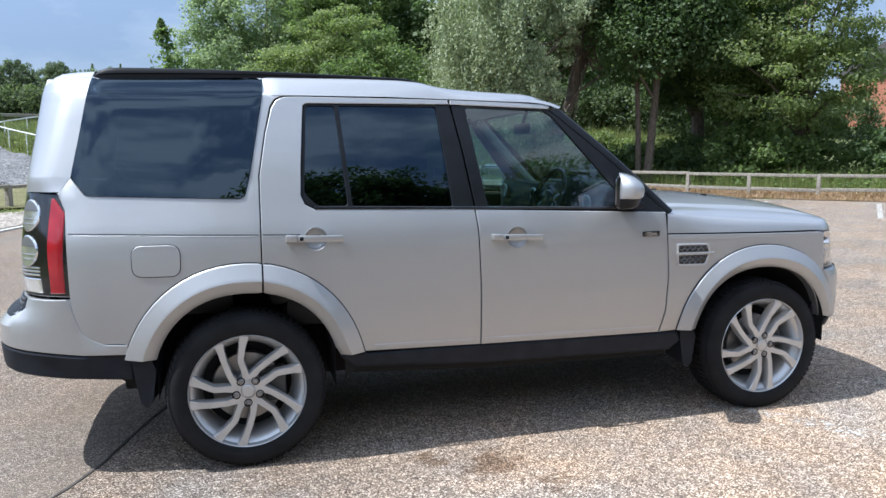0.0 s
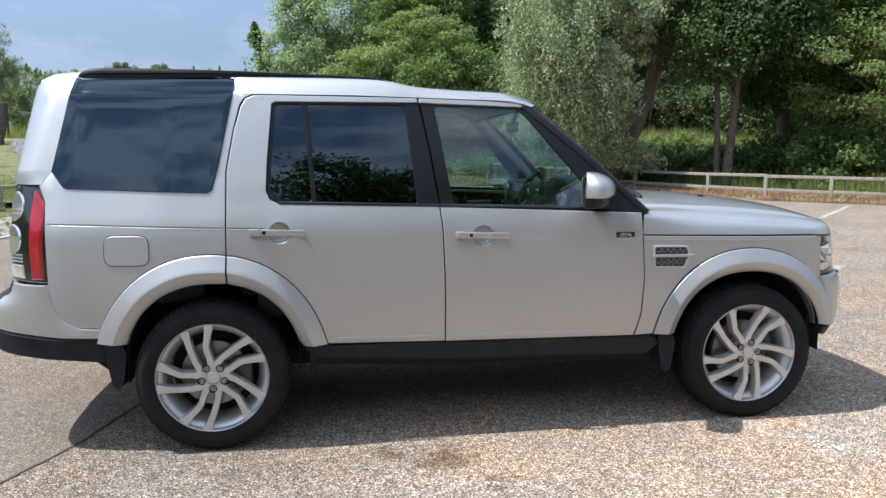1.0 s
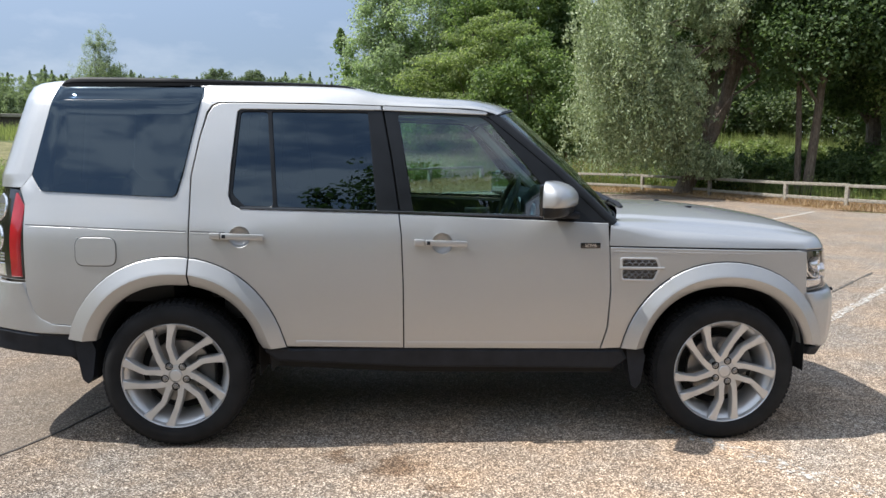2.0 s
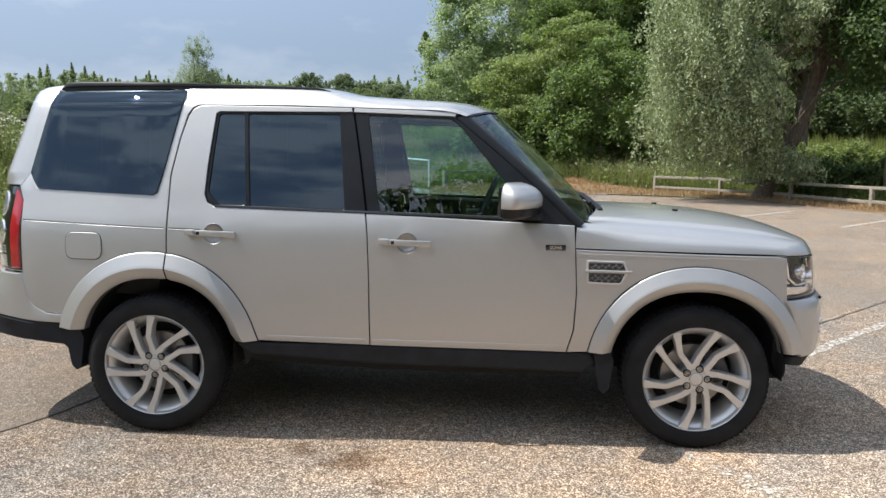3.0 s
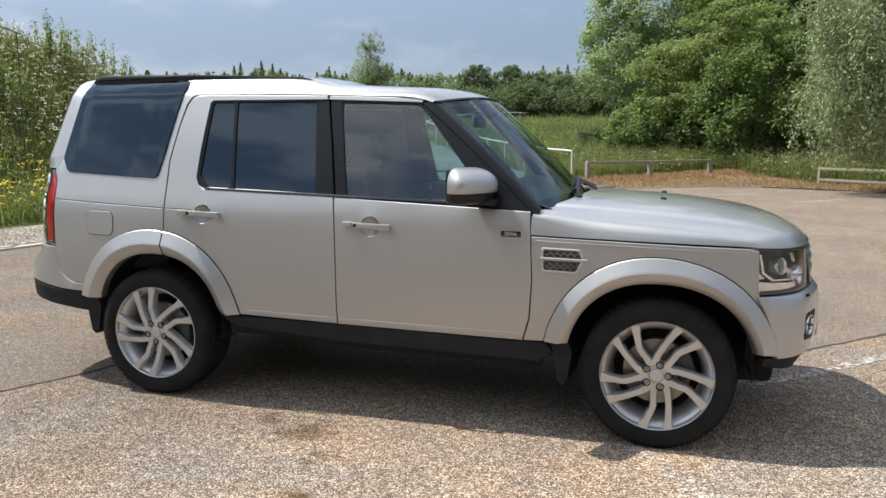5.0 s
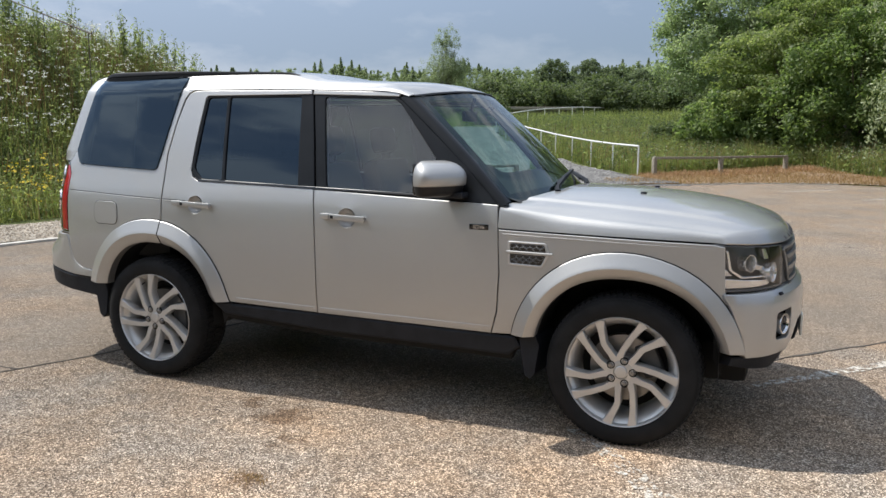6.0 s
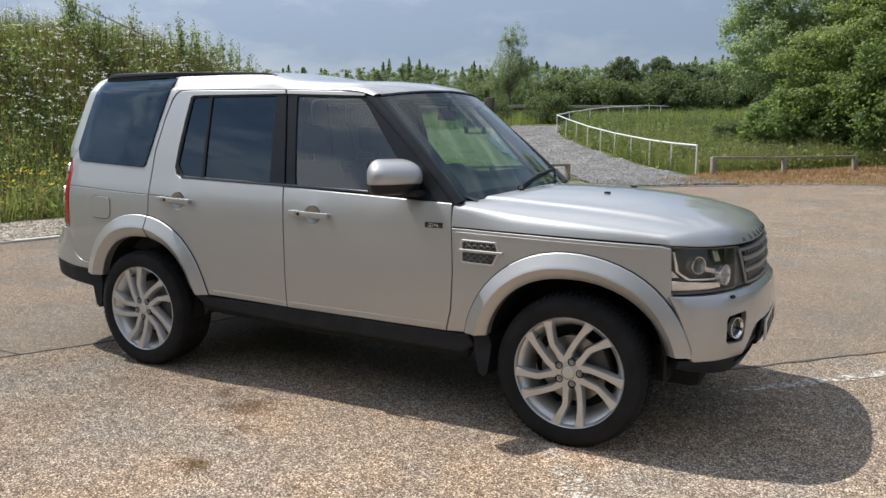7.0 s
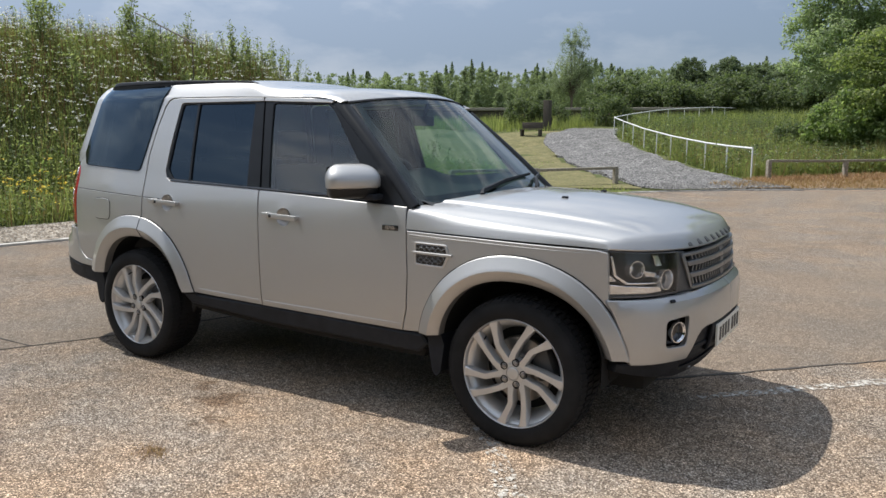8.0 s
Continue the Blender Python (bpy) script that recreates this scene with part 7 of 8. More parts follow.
def willow(base, seed):
    rng = np.random.default_rng(seed)
    t = thing("willow_tree", "large willow with pale grey-green drooping foliage behind the fence", "tree", at=(base[0], base[1], 0))
    blobs = [(-1.6, -0.4, 6.6, 3.3, 2.8, 2.6), (1.0, 0.2, 9.0, 2.6, 2.4, 1.8), (-2.9, -0.7, 5.0, 2.2, 2.2, 1.9), (-2.0, -1.5, 6.0, 1.8, 1.4, 2.0), (-0.4, 0.4, 9.2, 3.4, 3.0, 2.2), (-3.2, -0.6, 3.4, 1.9, 1.8, 1.6), (-1.5, -1.2, 3.4, 1.8, 1.4, 1.5), (-1.1, -1.1, 1.7, 1.1, 0.8, 1.1), (-1.9, -1.0, 2.0, 1.2, 0.9, 1.2)]
    cl = crown_clumps(rng, [(b_[0] - 0.65, *b_[1:]) for b_ in blobs], 150, 0.26, 0.50, 0.62)
    bm = bmesh.new()
    tube(bm, [(-1.80, 0, -0.3), (-1.66, 0, 0.25), (-1.28, 0, 1.08), (-0.76, 0, 2.12), (-0.42, 0, 3.1), (-0.26, 0, 4.0)], [0.40, 0.31, 0.25, 0.22, 0.20, 0.19], 12)
    tube(bm, [(-0.28, 0, 3.9), (-0.05, 0, 5.7), (0.02, 0, 7.0), (-0.4, 0.1, 9.0)], [0.18, 0.15, 0.12, 0.05], 9)
    tube(bm, [(-0.26, 0, 3.9), (0.42, 0.1, 5.0), (1.1, 0.1, 6.6), (1.7, 0.2, 8.6)], [0.15, 0.13, 0.10, 0.04], 9)
    tube(bm, [(-0.9, 0, 1.8), (-1.5, -0.2, 3.4), (-2.5, -0.4, 5.2)], [0.13, 0.10, 0.04], 8)
    for k in rng.choice(len(cl), 26, replace=False):
        e = Vector(cl[k, :3])
        s = Vector((rng.uniform(-0.6, 1.0), 0, rng.uniform(4.0, 7.0)))
        tube(bm, [s, s.lerp(e, 0.5) + Vector((0, 0, 0.4)), e], [0.06, 0.035, 0.012], 5)
    part("trunk", bm, M_BARK, t, "leaning brown forked trunk")
    # hanging strands of narrow leaves
    starts = np.repeat(cl, 26, axis=0)
    starts = starts[:, :3] + rng.normal(size=(len(starts), 3)) * starts[:, 3:4] * 0.62
    flank = starts[:, 0] - 0.42 * starts[:, 1]
    keep = ~((flank > -1.25 + 0.29 * (starts[:, 2] - 2.0)) & (starts[:, 2] > 1.9) & (starts[:, 2] < 6.4))
    starts, flank = starts[keep], flank[keep]
    length = rng.uniform(0.5, 2.0, len(starts)) * np.where(starts[:, 0] < 0.6, 1.15, 0.75)
    low = np.where(flank < -1.45, 0.5, np.where(starts[:, 2] < 2.2, 0.6, 5.6)) + 0.5 * rng.random(len(starts))
    length = np.minimum(length, np.maximum(0.2, starts[:, 2] - low))
    nl = 46
    drift = rng.normal(size=(len(starts), 2)) * 0.26
    k = (np.arange(nl) + 0.5) / nl
    c = np.repeat(starts[:, None, :], nl, axis=1)
    c[:, :, 2] -= length[:, None] * k[None, :]
    c[:, :, :2] += drift[:, None, :] * k[None, :, None]
    c = c.reshape(-1, 3) + rng.normal(size=(len(starts) * nl, 3)) * np.array([0.085, 0.085, 0.05])
    n = len(c)
    d = unit(rng.normal(size=(n, 3)) * 0.8 + np.array([0, 0, -1.0]))
    s = unit(np.cross(d, rng.normal(size=(n, 3))))
    L = rng.uniform(0.085, 0.15, n)
    quads("crown", leaf_quads(c, d, s, L, L * 0.38), L_WILLOW, t, "pale drooping willow foliage")
    return t


willow((12.3, 21.0), 5)
BROAD = "tall broadleaf tree in full summer leaf beside the car park"
# group behind the middle of the verge
tree("bright green bushy maple at the meadow edge", (4.3, 34.6), 2.2, 0.22, [(0.4, 0, 4.4, 2.4, 2.2, 2.2), (-1.9, -0.8, 2.4, 1.7, 1.6, 1.3), (1.8, -0.6, 3.2, 2.2, 2.0, 2.2), (1.2, -0.4, 6.4, 1.7, 1.6, 1.3), (-0.9, -0.3, 5.4, 1.5, 1.5, 1.1), (-2.4, -0.3, 4.0, 1.2, 1.2, 0.8), (2.9, -0.6, 5.2, 1.3, 1.3, 0.9)], 190, 170, 0.135, L_BRIGHT, 11, limbs=14, rmin=0.5, rmax=1.0, layer=0.36, shell=0.7)
tree("mid green bushy tree at the meadow edge", (7.4, 32.4), 2.4, 0.22, [(0, 0, 4.0, 3.0, 2.6, 2.6), (-1.8, -0.6, 2.6, 2.0, 1.8, 1.8), (1.2, -0.4, 2.2, 2.2, 1.8, 1.6)], 199, 150, 0.156, L_BROAD, 12, limbs=14)
tree(BROAD, (2.4, 42.0), 4.5, 0.34, [(0, 0, 8.2, 3.6, 3.4, 3.6), (-2.2, -0.8, 4.8, 2.4, 2.4, 2.4), (1.8, 0, 5.6, 3.0, 2.6, 3.0), (0.6, 0.3, 11.6, 2.8, 2.6, 3.0), (-2.8, -0.5, 8.0, 1.3, 1.4, 1.6), (-3.7, -0.5, 6.2, 1.1, 1.1, 0.8), (-3.4, -0.5, 9.6, 1.1, 1.1, 0.7)], 450, 150, 0.15, L_GREY, 13, limbs=14)
tree("mid green leafy tree behind the maple", (6.2, 38.0), 3.4, 0.24, [(0, 0, 6.4, 2.8, 2.4, 2.2), (-1.6, -0.4, 4.6, 1.9, 1.7, 1.3), (1.6, -0.3, 8.6, 1.9, 1.8, 1.5), (-1.0, 0, 8.8, 1.5, 1.4, 1.2), (2.2, -0.5, 5.6, 1.7, 1.5, 1.2)], 190, 140, 0.15, L_BROAD, 19, limbs=16, rmin=0.5, rmax=1.0, layer=0.42, shell=0.7)
tree(BROAD, (7.6, 40.5), 5.0, 0.36, [(0, 0, 9.4, 4.0, 3.8, 4.4), (-1.8, -0.6, 6.2, 3.0, 2.8, 2.8), (2.2, -0.6, 6.0, 3.0, 2.8, 3.0), (0, 0, 13, 3.2, 3, 3)], 323, 70, 0.24, L_BROAD, 14, limbs=22)
tree(BROAD, (12.6, 38.0), 5.0, 0.36, [(0, 0, 8.8, 4.2, 3.8, 4.4), (-1.8, -0.6, 5.4, 3.0, 2.8, 3.0), (2.2, -0.6, 5.6, 3.0, 2.8, 3.2), (0, 0, 12.5, 3.2, 3, 3)], 313, 70, 0.24, L_DARKLEAF, 15, limbs=22)
tree(BROAD, (17.6, 36.5), 5.0, 0.36, [(0, 0, 9.0, 4.4, 3.8, 4.2), (-2, -0.6, 6.4, 3.0, 2.8, 2.6), (2.4, -0.6, 6.4, 3.0, 2.8, 2.6)], 285, 70, 0.24, L_DARKLEAF, 16, limbs=22)
tree("rounded leafy shrub at the meadow edge", (1.6, 33.4), 0.9, 0.10, [(0, 0, 1.7, 1.9, 1.5, 1.5), (1.4, 0, 1.3, 1.5, 1.3, 1.2)], 110, 95, 0.17, L_BROAD, 18, limbs=8, category="shrub", name="shrub", rmin=0.3, rmax=0.6)
# slim trees behind the fence
tree("slim tree with a curved bare trunk behind the fence", (14.12, 19.55), 4.4, 0.15, [(0.4, 0, 6.6, 2.5, 2.2, 2.4), (-0.6, -0.6, 5.0, 1.8, 1.6, 1.3), (1.6, -0.5, 5.2, 1.6, 1.6, 1.4)], 161, 150, 0.133, L_DARKLEAF, 21, limbs=14, lean=(0.35, 0))
tree("slim tree with a straight bare trunk behind the fence", (14.0, 19.9), 4.6, 0.10, [(-0.5, 0, 6.4, 2.2, 2.0, 2.2), (-0.8, 0.3, 8.4, 2.2, 2.0, 2.0)], 133, 150, 0.133, L_DARKLEAF, 22, limbs=10, lean=(-0.2, 0))
tree("dense dark tree with a thick trunk behind the fence", (17.8, 22.2), 3.2, 0.30, [(0, 0, 6.8, 3.4, 3.0, 3.2), (-1.5, -0.8, 4.6, 2.2, 2.0, 1.6), (1.6, -0.8, 4.2, 2.6, 2.2, 1.9)], 266, 190, 0.125, L_DARKLEAF, 23, limbs=18)
tree("spreading maple with bright layered leaves behind the fence", (19.7, 18.6), 2.6, 0.26, [(-0.7, 0, 5.8, 2.7, 2.8, 2.6), (-2.0, -0.8, 3.8, 2.2, 2.0, 1.7), (0.1, -0.8, 3.6, 2.0, 2.0, 1.6), (-0.8, 0, 8.2, 2.8, 2.6, 2.0)], 230, 230, 0.12, L_BRIGHT, 24, limbs=18, rmin=0.5, rmax=1.05, layer=0.38, shell=0.7)
tree(BROAD, (21.4, 25.0), 4.0, 0.3, [(0, 0, 7.5, 3.6, 3.4, 3.6), (-1.6, -0.6, 4.4, 2.6, 2.4, 2.2)], 228, 150, 0.179, L_DARKLEAF, 25, limbs=16)
tree("low leafy shrub under the trees behind the fence", (17.6, 18.2), 0.7, 0.08, [(0, 0, 1.1, 2.2, 1.3, 1.0), (1.8, -0.4, 1.0, 1.6, 1.2, 0.9)], 110, 90, 0.15, L_BROAD, 26, limbs=8, category="shrub", name="shrub", rmin=0.3, rmax=0.6)
tree("low leafy shrub under the trees behind the fence", (21.6, 15.4), 0.7, 0.08, [(0, 0, 1.1, 2.0, 1.3, 1.0)], 80, 90, 0.15, L_DARKLEAF, 27, limbs=8, category="shrub", name="shrub", rmin=0.3, rmax=0.6)

# dark leaf colour puts the shade under the trees into these shrubs
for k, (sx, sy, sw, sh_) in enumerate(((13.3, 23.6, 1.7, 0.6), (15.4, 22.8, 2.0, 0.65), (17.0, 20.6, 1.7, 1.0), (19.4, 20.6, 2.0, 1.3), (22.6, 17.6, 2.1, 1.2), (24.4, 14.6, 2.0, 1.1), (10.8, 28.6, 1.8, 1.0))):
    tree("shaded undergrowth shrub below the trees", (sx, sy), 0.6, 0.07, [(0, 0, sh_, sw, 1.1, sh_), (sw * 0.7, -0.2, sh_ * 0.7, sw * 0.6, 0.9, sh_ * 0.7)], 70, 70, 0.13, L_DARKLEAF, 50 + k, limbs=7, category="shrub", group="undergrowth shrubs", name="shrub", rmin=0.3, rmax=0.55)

# dark leaves again, for the shaded band behind the fence
for k, (sx, sy) in enumerate(((11.9, 22.9), (13.0, 21.7), (14.5, 20.9), (15.7, 19.9), (16.9, 19.0))):
    tree("dark shaded bramble thicket behind the fence", (sx, sy), 0.5, 0.05, [(0, 0, 0.75, 1.25, 0.8, 0.75), (0.7, 0.1, 0.6, 0.8, 0.7, 0.6)], 90, 90, 0.10, L_DARKLEAF, 80 + k, limbs=7, category="bramble", group="bramble thickets", name="bramble", rmin=0.22, rmax=0.45)
# bright leaf colour puts the patch of sunlight into these shrubs
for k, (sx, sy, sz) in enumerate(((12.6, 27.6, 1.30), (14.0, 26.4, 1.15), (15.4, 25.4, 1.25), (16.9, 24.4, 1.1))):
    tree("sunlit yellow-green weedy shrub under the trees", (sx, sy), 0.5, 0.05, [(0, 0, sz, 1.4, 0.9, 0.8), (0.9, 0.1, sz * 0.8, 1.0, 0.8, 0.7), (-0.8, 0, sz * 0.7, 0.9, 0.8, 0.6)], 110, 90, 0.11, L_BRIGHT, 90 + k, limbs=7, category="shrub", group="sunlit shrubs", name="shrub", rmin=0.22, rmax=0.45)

# one bush, one young tree and one round tree, repeated
bush0 = tree("rounded dark green hedge bush far across the meadow", (-13.0, 69.0), 0.9, 0.12, [(0, 0, 1.6, 2.6, 2.2, 1.6), (1.2, 0, 1.3, 2.0, 1.8, 1.3), (-1.3, 0, 1.2, 1.8, 1.8, 1.2)], 110, 60, 0.20, L_HEDGE, 31, limbs=8, category="bush", group="hedge bushes", name="bush", rmin=0.4, rmax=0.8)
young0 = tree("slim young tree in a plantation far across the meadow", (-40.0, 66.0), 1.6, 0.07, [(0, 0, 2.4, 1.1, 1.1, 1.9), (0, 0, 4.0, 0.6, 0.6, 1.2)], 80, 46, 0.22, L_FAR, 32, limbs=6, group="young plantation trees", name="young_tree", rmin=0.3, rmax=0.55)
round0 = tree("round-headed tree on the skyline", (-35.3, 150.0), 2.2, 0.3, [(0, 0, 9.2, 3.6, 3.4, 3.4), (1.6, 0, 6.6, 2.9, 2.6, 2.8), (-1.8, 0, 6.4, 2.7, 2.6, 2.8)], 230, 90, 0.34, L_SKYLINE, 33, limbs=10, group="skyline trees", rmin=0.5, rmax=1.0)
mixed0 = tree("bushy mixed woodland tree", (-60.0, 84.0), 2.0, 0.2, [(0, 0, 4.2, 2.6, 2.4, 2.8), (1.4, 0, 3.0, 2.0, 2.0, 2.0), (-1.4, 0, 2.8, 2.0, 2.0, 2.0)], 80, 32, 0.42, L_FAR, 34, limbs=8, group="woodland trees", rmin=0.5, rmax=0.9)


def scatter(ob, spots, smin=0.8, smax=1.25):
    for x, y in spots:
        k = random.uniform(smin, smax)
        copy_thing(ob, pose(x, y, float(terrain(x, y)) - 0.1, 0, 0, random.uniform(0, 360)) @ Matrix.Diagonal((k, k, k * random.uniform(0.9, 1.15), 1)))


scatter(bush0, [(-19.6, 67.5), (-16.6, 68.2), (-10.4, 70.0), (-7.8, 71.0), (-17.9, 69.5), (-14.5, 71), (-11.6, 72), (-5.0, 74.0), (-2.5, 71), (0.5, 66)], 1.0, 1.35)
scatter(bush0, [(-21.6, 50.5), (-20.4, 51.2), (-15.6, 50.8), (-0.5, 36.2)], 0.5, 0.7)
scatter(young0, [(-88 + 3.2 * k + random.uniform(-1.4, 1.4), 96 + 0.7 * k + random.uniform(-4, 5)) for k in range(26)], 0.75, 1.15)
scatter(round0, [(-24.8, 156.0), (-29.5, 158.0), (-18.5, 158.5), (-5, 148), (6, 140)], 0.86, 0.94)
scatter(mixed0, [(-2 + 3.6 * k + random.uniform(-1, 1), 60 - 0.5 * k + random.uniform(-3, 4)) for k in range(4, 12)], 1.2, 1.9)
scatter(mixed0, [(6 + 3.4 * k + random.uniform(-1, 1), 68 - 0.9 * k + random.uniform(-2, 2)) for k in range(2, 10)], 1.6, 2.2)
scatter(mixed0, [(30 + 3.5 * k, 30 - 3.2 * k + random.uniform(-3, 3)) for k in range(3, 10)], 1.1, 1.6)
scatter(bush0, [(9 + 2.6 * k, 51 - 0.5 * k + random.uniform(-1.5, 1.5)) for k in range(1, 15)], 0.9, 1.3)


def far_wood(pts, depth, n, h0, h1, size, seed, mat, label, q0=0.0, w0=1.5, w1=2.5):
    """A distant belt of wood: crowns of leaves side by side with an uneven skyline."""
    r = np.random.default_rng(seed)
    cl = []
    for _ in range(n):
        k = r.random() * (len(pts) - 1)
        i = int(k)
        a, b = np.array(pts[i]), np.array(pts[i + 1])
        x, y = a + (b - a) * (k - i)
        y += r.uniform(-depth, depth)
        h = r.uniform(h0, h1) * (0.93 + 0.10 * math.sin(0.31 * x) * math.sin(0.13 * x + 1))
        z = float(terrain(x, y))
        w = r.uniform(w0, w1)
        for q in np.linspace(q0, 1.0, 8):
            cl.append((x + r.normal() * 0.3, y + r.normal() * 0.3, z + h * q - 0.4, w * (1.1 - 0.7 * q * q)))
        if r.random() < 0.13:
            tip = r.uniform(1.03, 1.15)
            for q in np.linspace(0.90, tip, 9):
                cl.append((x, y, z + h * q, 0.95 * (tip + 0.02 - q) / (tip - 0.88) + 0.06))
    # the shaded inside of the wood, which shuts the gaps between crowns
    v, f = [], []
    along = []
    for a, b in zip(pts, pts[1:]):
        n2 = int(math.dist(a, b) / 0.9)
        along += [(a[0] + (b[0] - a[0]) * k / n2, a[1] + (b[1] - a[1]) * k / n2) for k in range(n2)]
    for x, y in along:
        h = (0.80 + 0.13 * r.random()) * h0
        for q in (0.0, 0.35, 0.7, 1.0):
            yy = y + depth * (0.3 + 0.5 * q) + r.normal() * 0.5
            v.append((x + r.normal() * 0.3, yy, float(terrain(x, yy)) - 0.4 + h * q))
    for i in range(len(along) - 1):
        for k in range(3):
            f.append((i * 4 + k, i * 4 + 4 + k, i * 4 + 5 + k, i * 4 + 1 + k))
    tagged(mesh_arrays("far_wood", v, f, mat), label, "wood", kind="stuff")
    ob = quads("far_wood", leaves(r, np.array(cl), 36, size), mat)
    return tagged(ob, label, "wood", kind="stuff")


far_wood([(-230, 148), (-110, 172), (-45, 190), (25, 205)], 9, 1300, 12.2, 14.4, 0.40, 61, L_FAR, "distant belt of young woodland, its green paled for haze", w0=1.1, w1=2.2)
far_wood([(-6, 82), (8, 78), (24, 74), (40, 70)], 4, 100, 7.5, 11.0, 0.5, 62, L_BROAD, "belt of woodland behind the trees")
# trees behind the viewer, which the windows mirror
dark0 = tree("tall dark broadleaf tree beyond the car park", (-2.6, -26.0), 4.0, 0.3, [(0, 0, 8.0, 3.2, 2.8, 3.6), (1.6, 0, 6.2, 2.4, 2.0, 2.8), (-1.7, 0, 5.6, 2.4, 2.0, 2.6)], 260, 90, 0.21, L_DARKLEAF, 70, limbs=12, group="dark trees beyond the car park", rmin=0.5, rmax=1.0)
for k, sx in enumerate((1.0, 4.4, 7.4, 10.6, 13.8, 17.2)):
    f = 1.27 + 0.07 * math.sin(k * 2.3)
    copy_thing(dark0, pose(sx, -26.0 + 0.8 * math.cos(k * 1.7), float(terrain(sx, -26.0)) - 0.05, 0, 0, 40 + 67 * k) @ Matrix.Diagonal((f, f, f * (1 + 0.05 * math.cos(k * 3.1)), 1)))
scatter(mixed0, [(-30 + 5.2 * k + random.uniform(-2, 2), -32 + random.uniform(-3, 3)) for k in range(14)], 1.45, 1.9)
tree("slender silvery poplar standing alone in the meadow", (-41.0, 105.2), 4.6, 0.20, [(0, 0, 7.6, 4.0, 2.6, 3.0), (0.3, 0, 11.6, 2.3, 1.6, 2.6), (-1.6, 0, 5.0, 3.0, 2.2, 1.8), (2.2, 0, 7.4, 2.4, 1.8, 2.0)], 560, 54, 0.135, L_POPLAR, 41, limbs=40, rmin=0.28, rmax=0.6, shell=0.2, layer=1.25)


# ---- grasses and wild flowers ----
def blades(name, x, y, z, h, w, lean, mat, label, rng, category="grass"):
    n = len(x)
    a = rng.uniform(0, 2 * math.pi, n)
    s = np.stack([np.cos(a), np.sin(a), np.zeros(n)], 1) * (w / 2)[:, None]
    b = np.stack([x, y, z], 1)
    ld = rng.uniform(0, 2 * math.pi, n)
    top = b + np.stack([np.cos(ld) * lean * h, np.sin(ld) * lean * h, h], 1)
    v = np.stack([b - s, b + s, top + s * 0.15, top - s * 0.15], axis=1)
    return tagged(quads(name, v, mat), label, category, kind="stuff")


def field(rng, n, x0, x1, y0, y1, keep):
    x, y = rng.uniform(x0, x1, n), rng.uniform(y0, y1, n)
    k = keep(x, y)
    return x[k], y[k]


def off_path(x, y):
    return edge_distance(PATH_LINE, x, y) > 2.25


def off_lawn(x, y):
    return edge_distance(LAWN_LINE, x, y) > 3.1


VERGE = [(0.2, 21.5), (3.3, 24.1), (6.3, 25.0), (9.6, 23.5), (11.4, 20.6), (13.0, 15.6), (16.2, 12.2), (24.8, 3.6)]
rng = np.random.default_rng(77)


def meadow(x, y):
    rx = -0.7 - 0.632 * (y - 25)
    beside = (x < rx - 0.1) & (x > rx - 13) & (y < 46)
    return ~beside & ~inside(PARK, x, y) & ((edge_distance(PARK, x, y) > 1.75) | (x < -1)) & (edge_distance(VERGE, x, y) > 1.35) & ~inside(VERGE_PATCH, x, y) & off_path(x, y) & off_lawn(x, y) & (terrain(x, y) - rise(y) < 0.25)


def tufts(x, y):
    """Uneven growth: tall and short patches a metre or so across."""
    n = np.sin(2.1 * x + 1.3 * np.sin(1.7 * y)) * np.sin(1.9 * y + 1.1 * np.sin(2.3 * x)) + 0.6 * np.sin(5.3 * x + 2.0 * y) * np.sin(4.7 * y - 1.4 * x)
    return 0.82 + 0.30 * n


x, y = field(rng, 110000, -6, 16, 21, 36, meadow)
blades("tall_grass", x, y, terrain(x, y), tufts(x, y) * rng.uniform(0.35, 0.95, len(x)) + 0.4 * smoothstep(28, 33, y) * rng.random(len(x)), rng.uniform(0.012, 0.03, len(x)), 0.28 * rng.random(len(x)), L_GRASS, "tall uncut meadow grass behind the rails", rng)
x, y = field(rng, 13000, -6, 16, 21, 36, meadow)
blades("dry_stalks", x, y, terrain(x, y), tufts(x, y) * rng.uniform(0.5, 1.15, len(x)), rng.uniform(0.008, 0.02, len(x)), 0.25 * rng.random(len(x)), L_DRY, "straw-coloured stalks among the meadow grass", rng)
x, y = field(rng, 56000, 11, 26, 4, 35, meadow)
blades("tall_grass", x, y, terrain(x, y), tufts(x, y) * rng.uniform(0.25, 0.75, len(x)), rng.uniform(0.012, 0.03, len(x)), 0.3 * rng.random(len(x)), L_GRASS, "tall uncut grass below the trees", rng)
x, y = field(rng, 90000, -40, 30, 34, 68, meadow)
blades("meadow_grass", x, y, terrain(x, y), tufts(x, y) * rng.uniform(0.4, 1.0, len(x)), rng.uniform(0.03, 0.07, len(x)), 0.3 * rng.random(len(x)), L_GRASS, "tall meadow grass on the rising ground", rng)
x, y = field(rng, 240000, -2, 26, 2, 31, lambda x, y: ~inside(PARK, x, y) & ((edge_distance(VERGE, x, y) < 1.5) | ((edge_distance(PARK, x, y) < 1.7) & (x > 0.6) & off_path(x, y)) | inside(VERGE_PATCH, x, y)))
blades("dry_grass", x, y, terrain(x, y) + 0.03, rng.uniform(0.03, 0.17, len(x)) * tufts(1.7 * x, 1.7 * y), rng.uniform(0.014, 0.036, len(x)), 1.3 * rng.random(len(x)), L_DRY, "dry cut straw lying on the verge", rng)
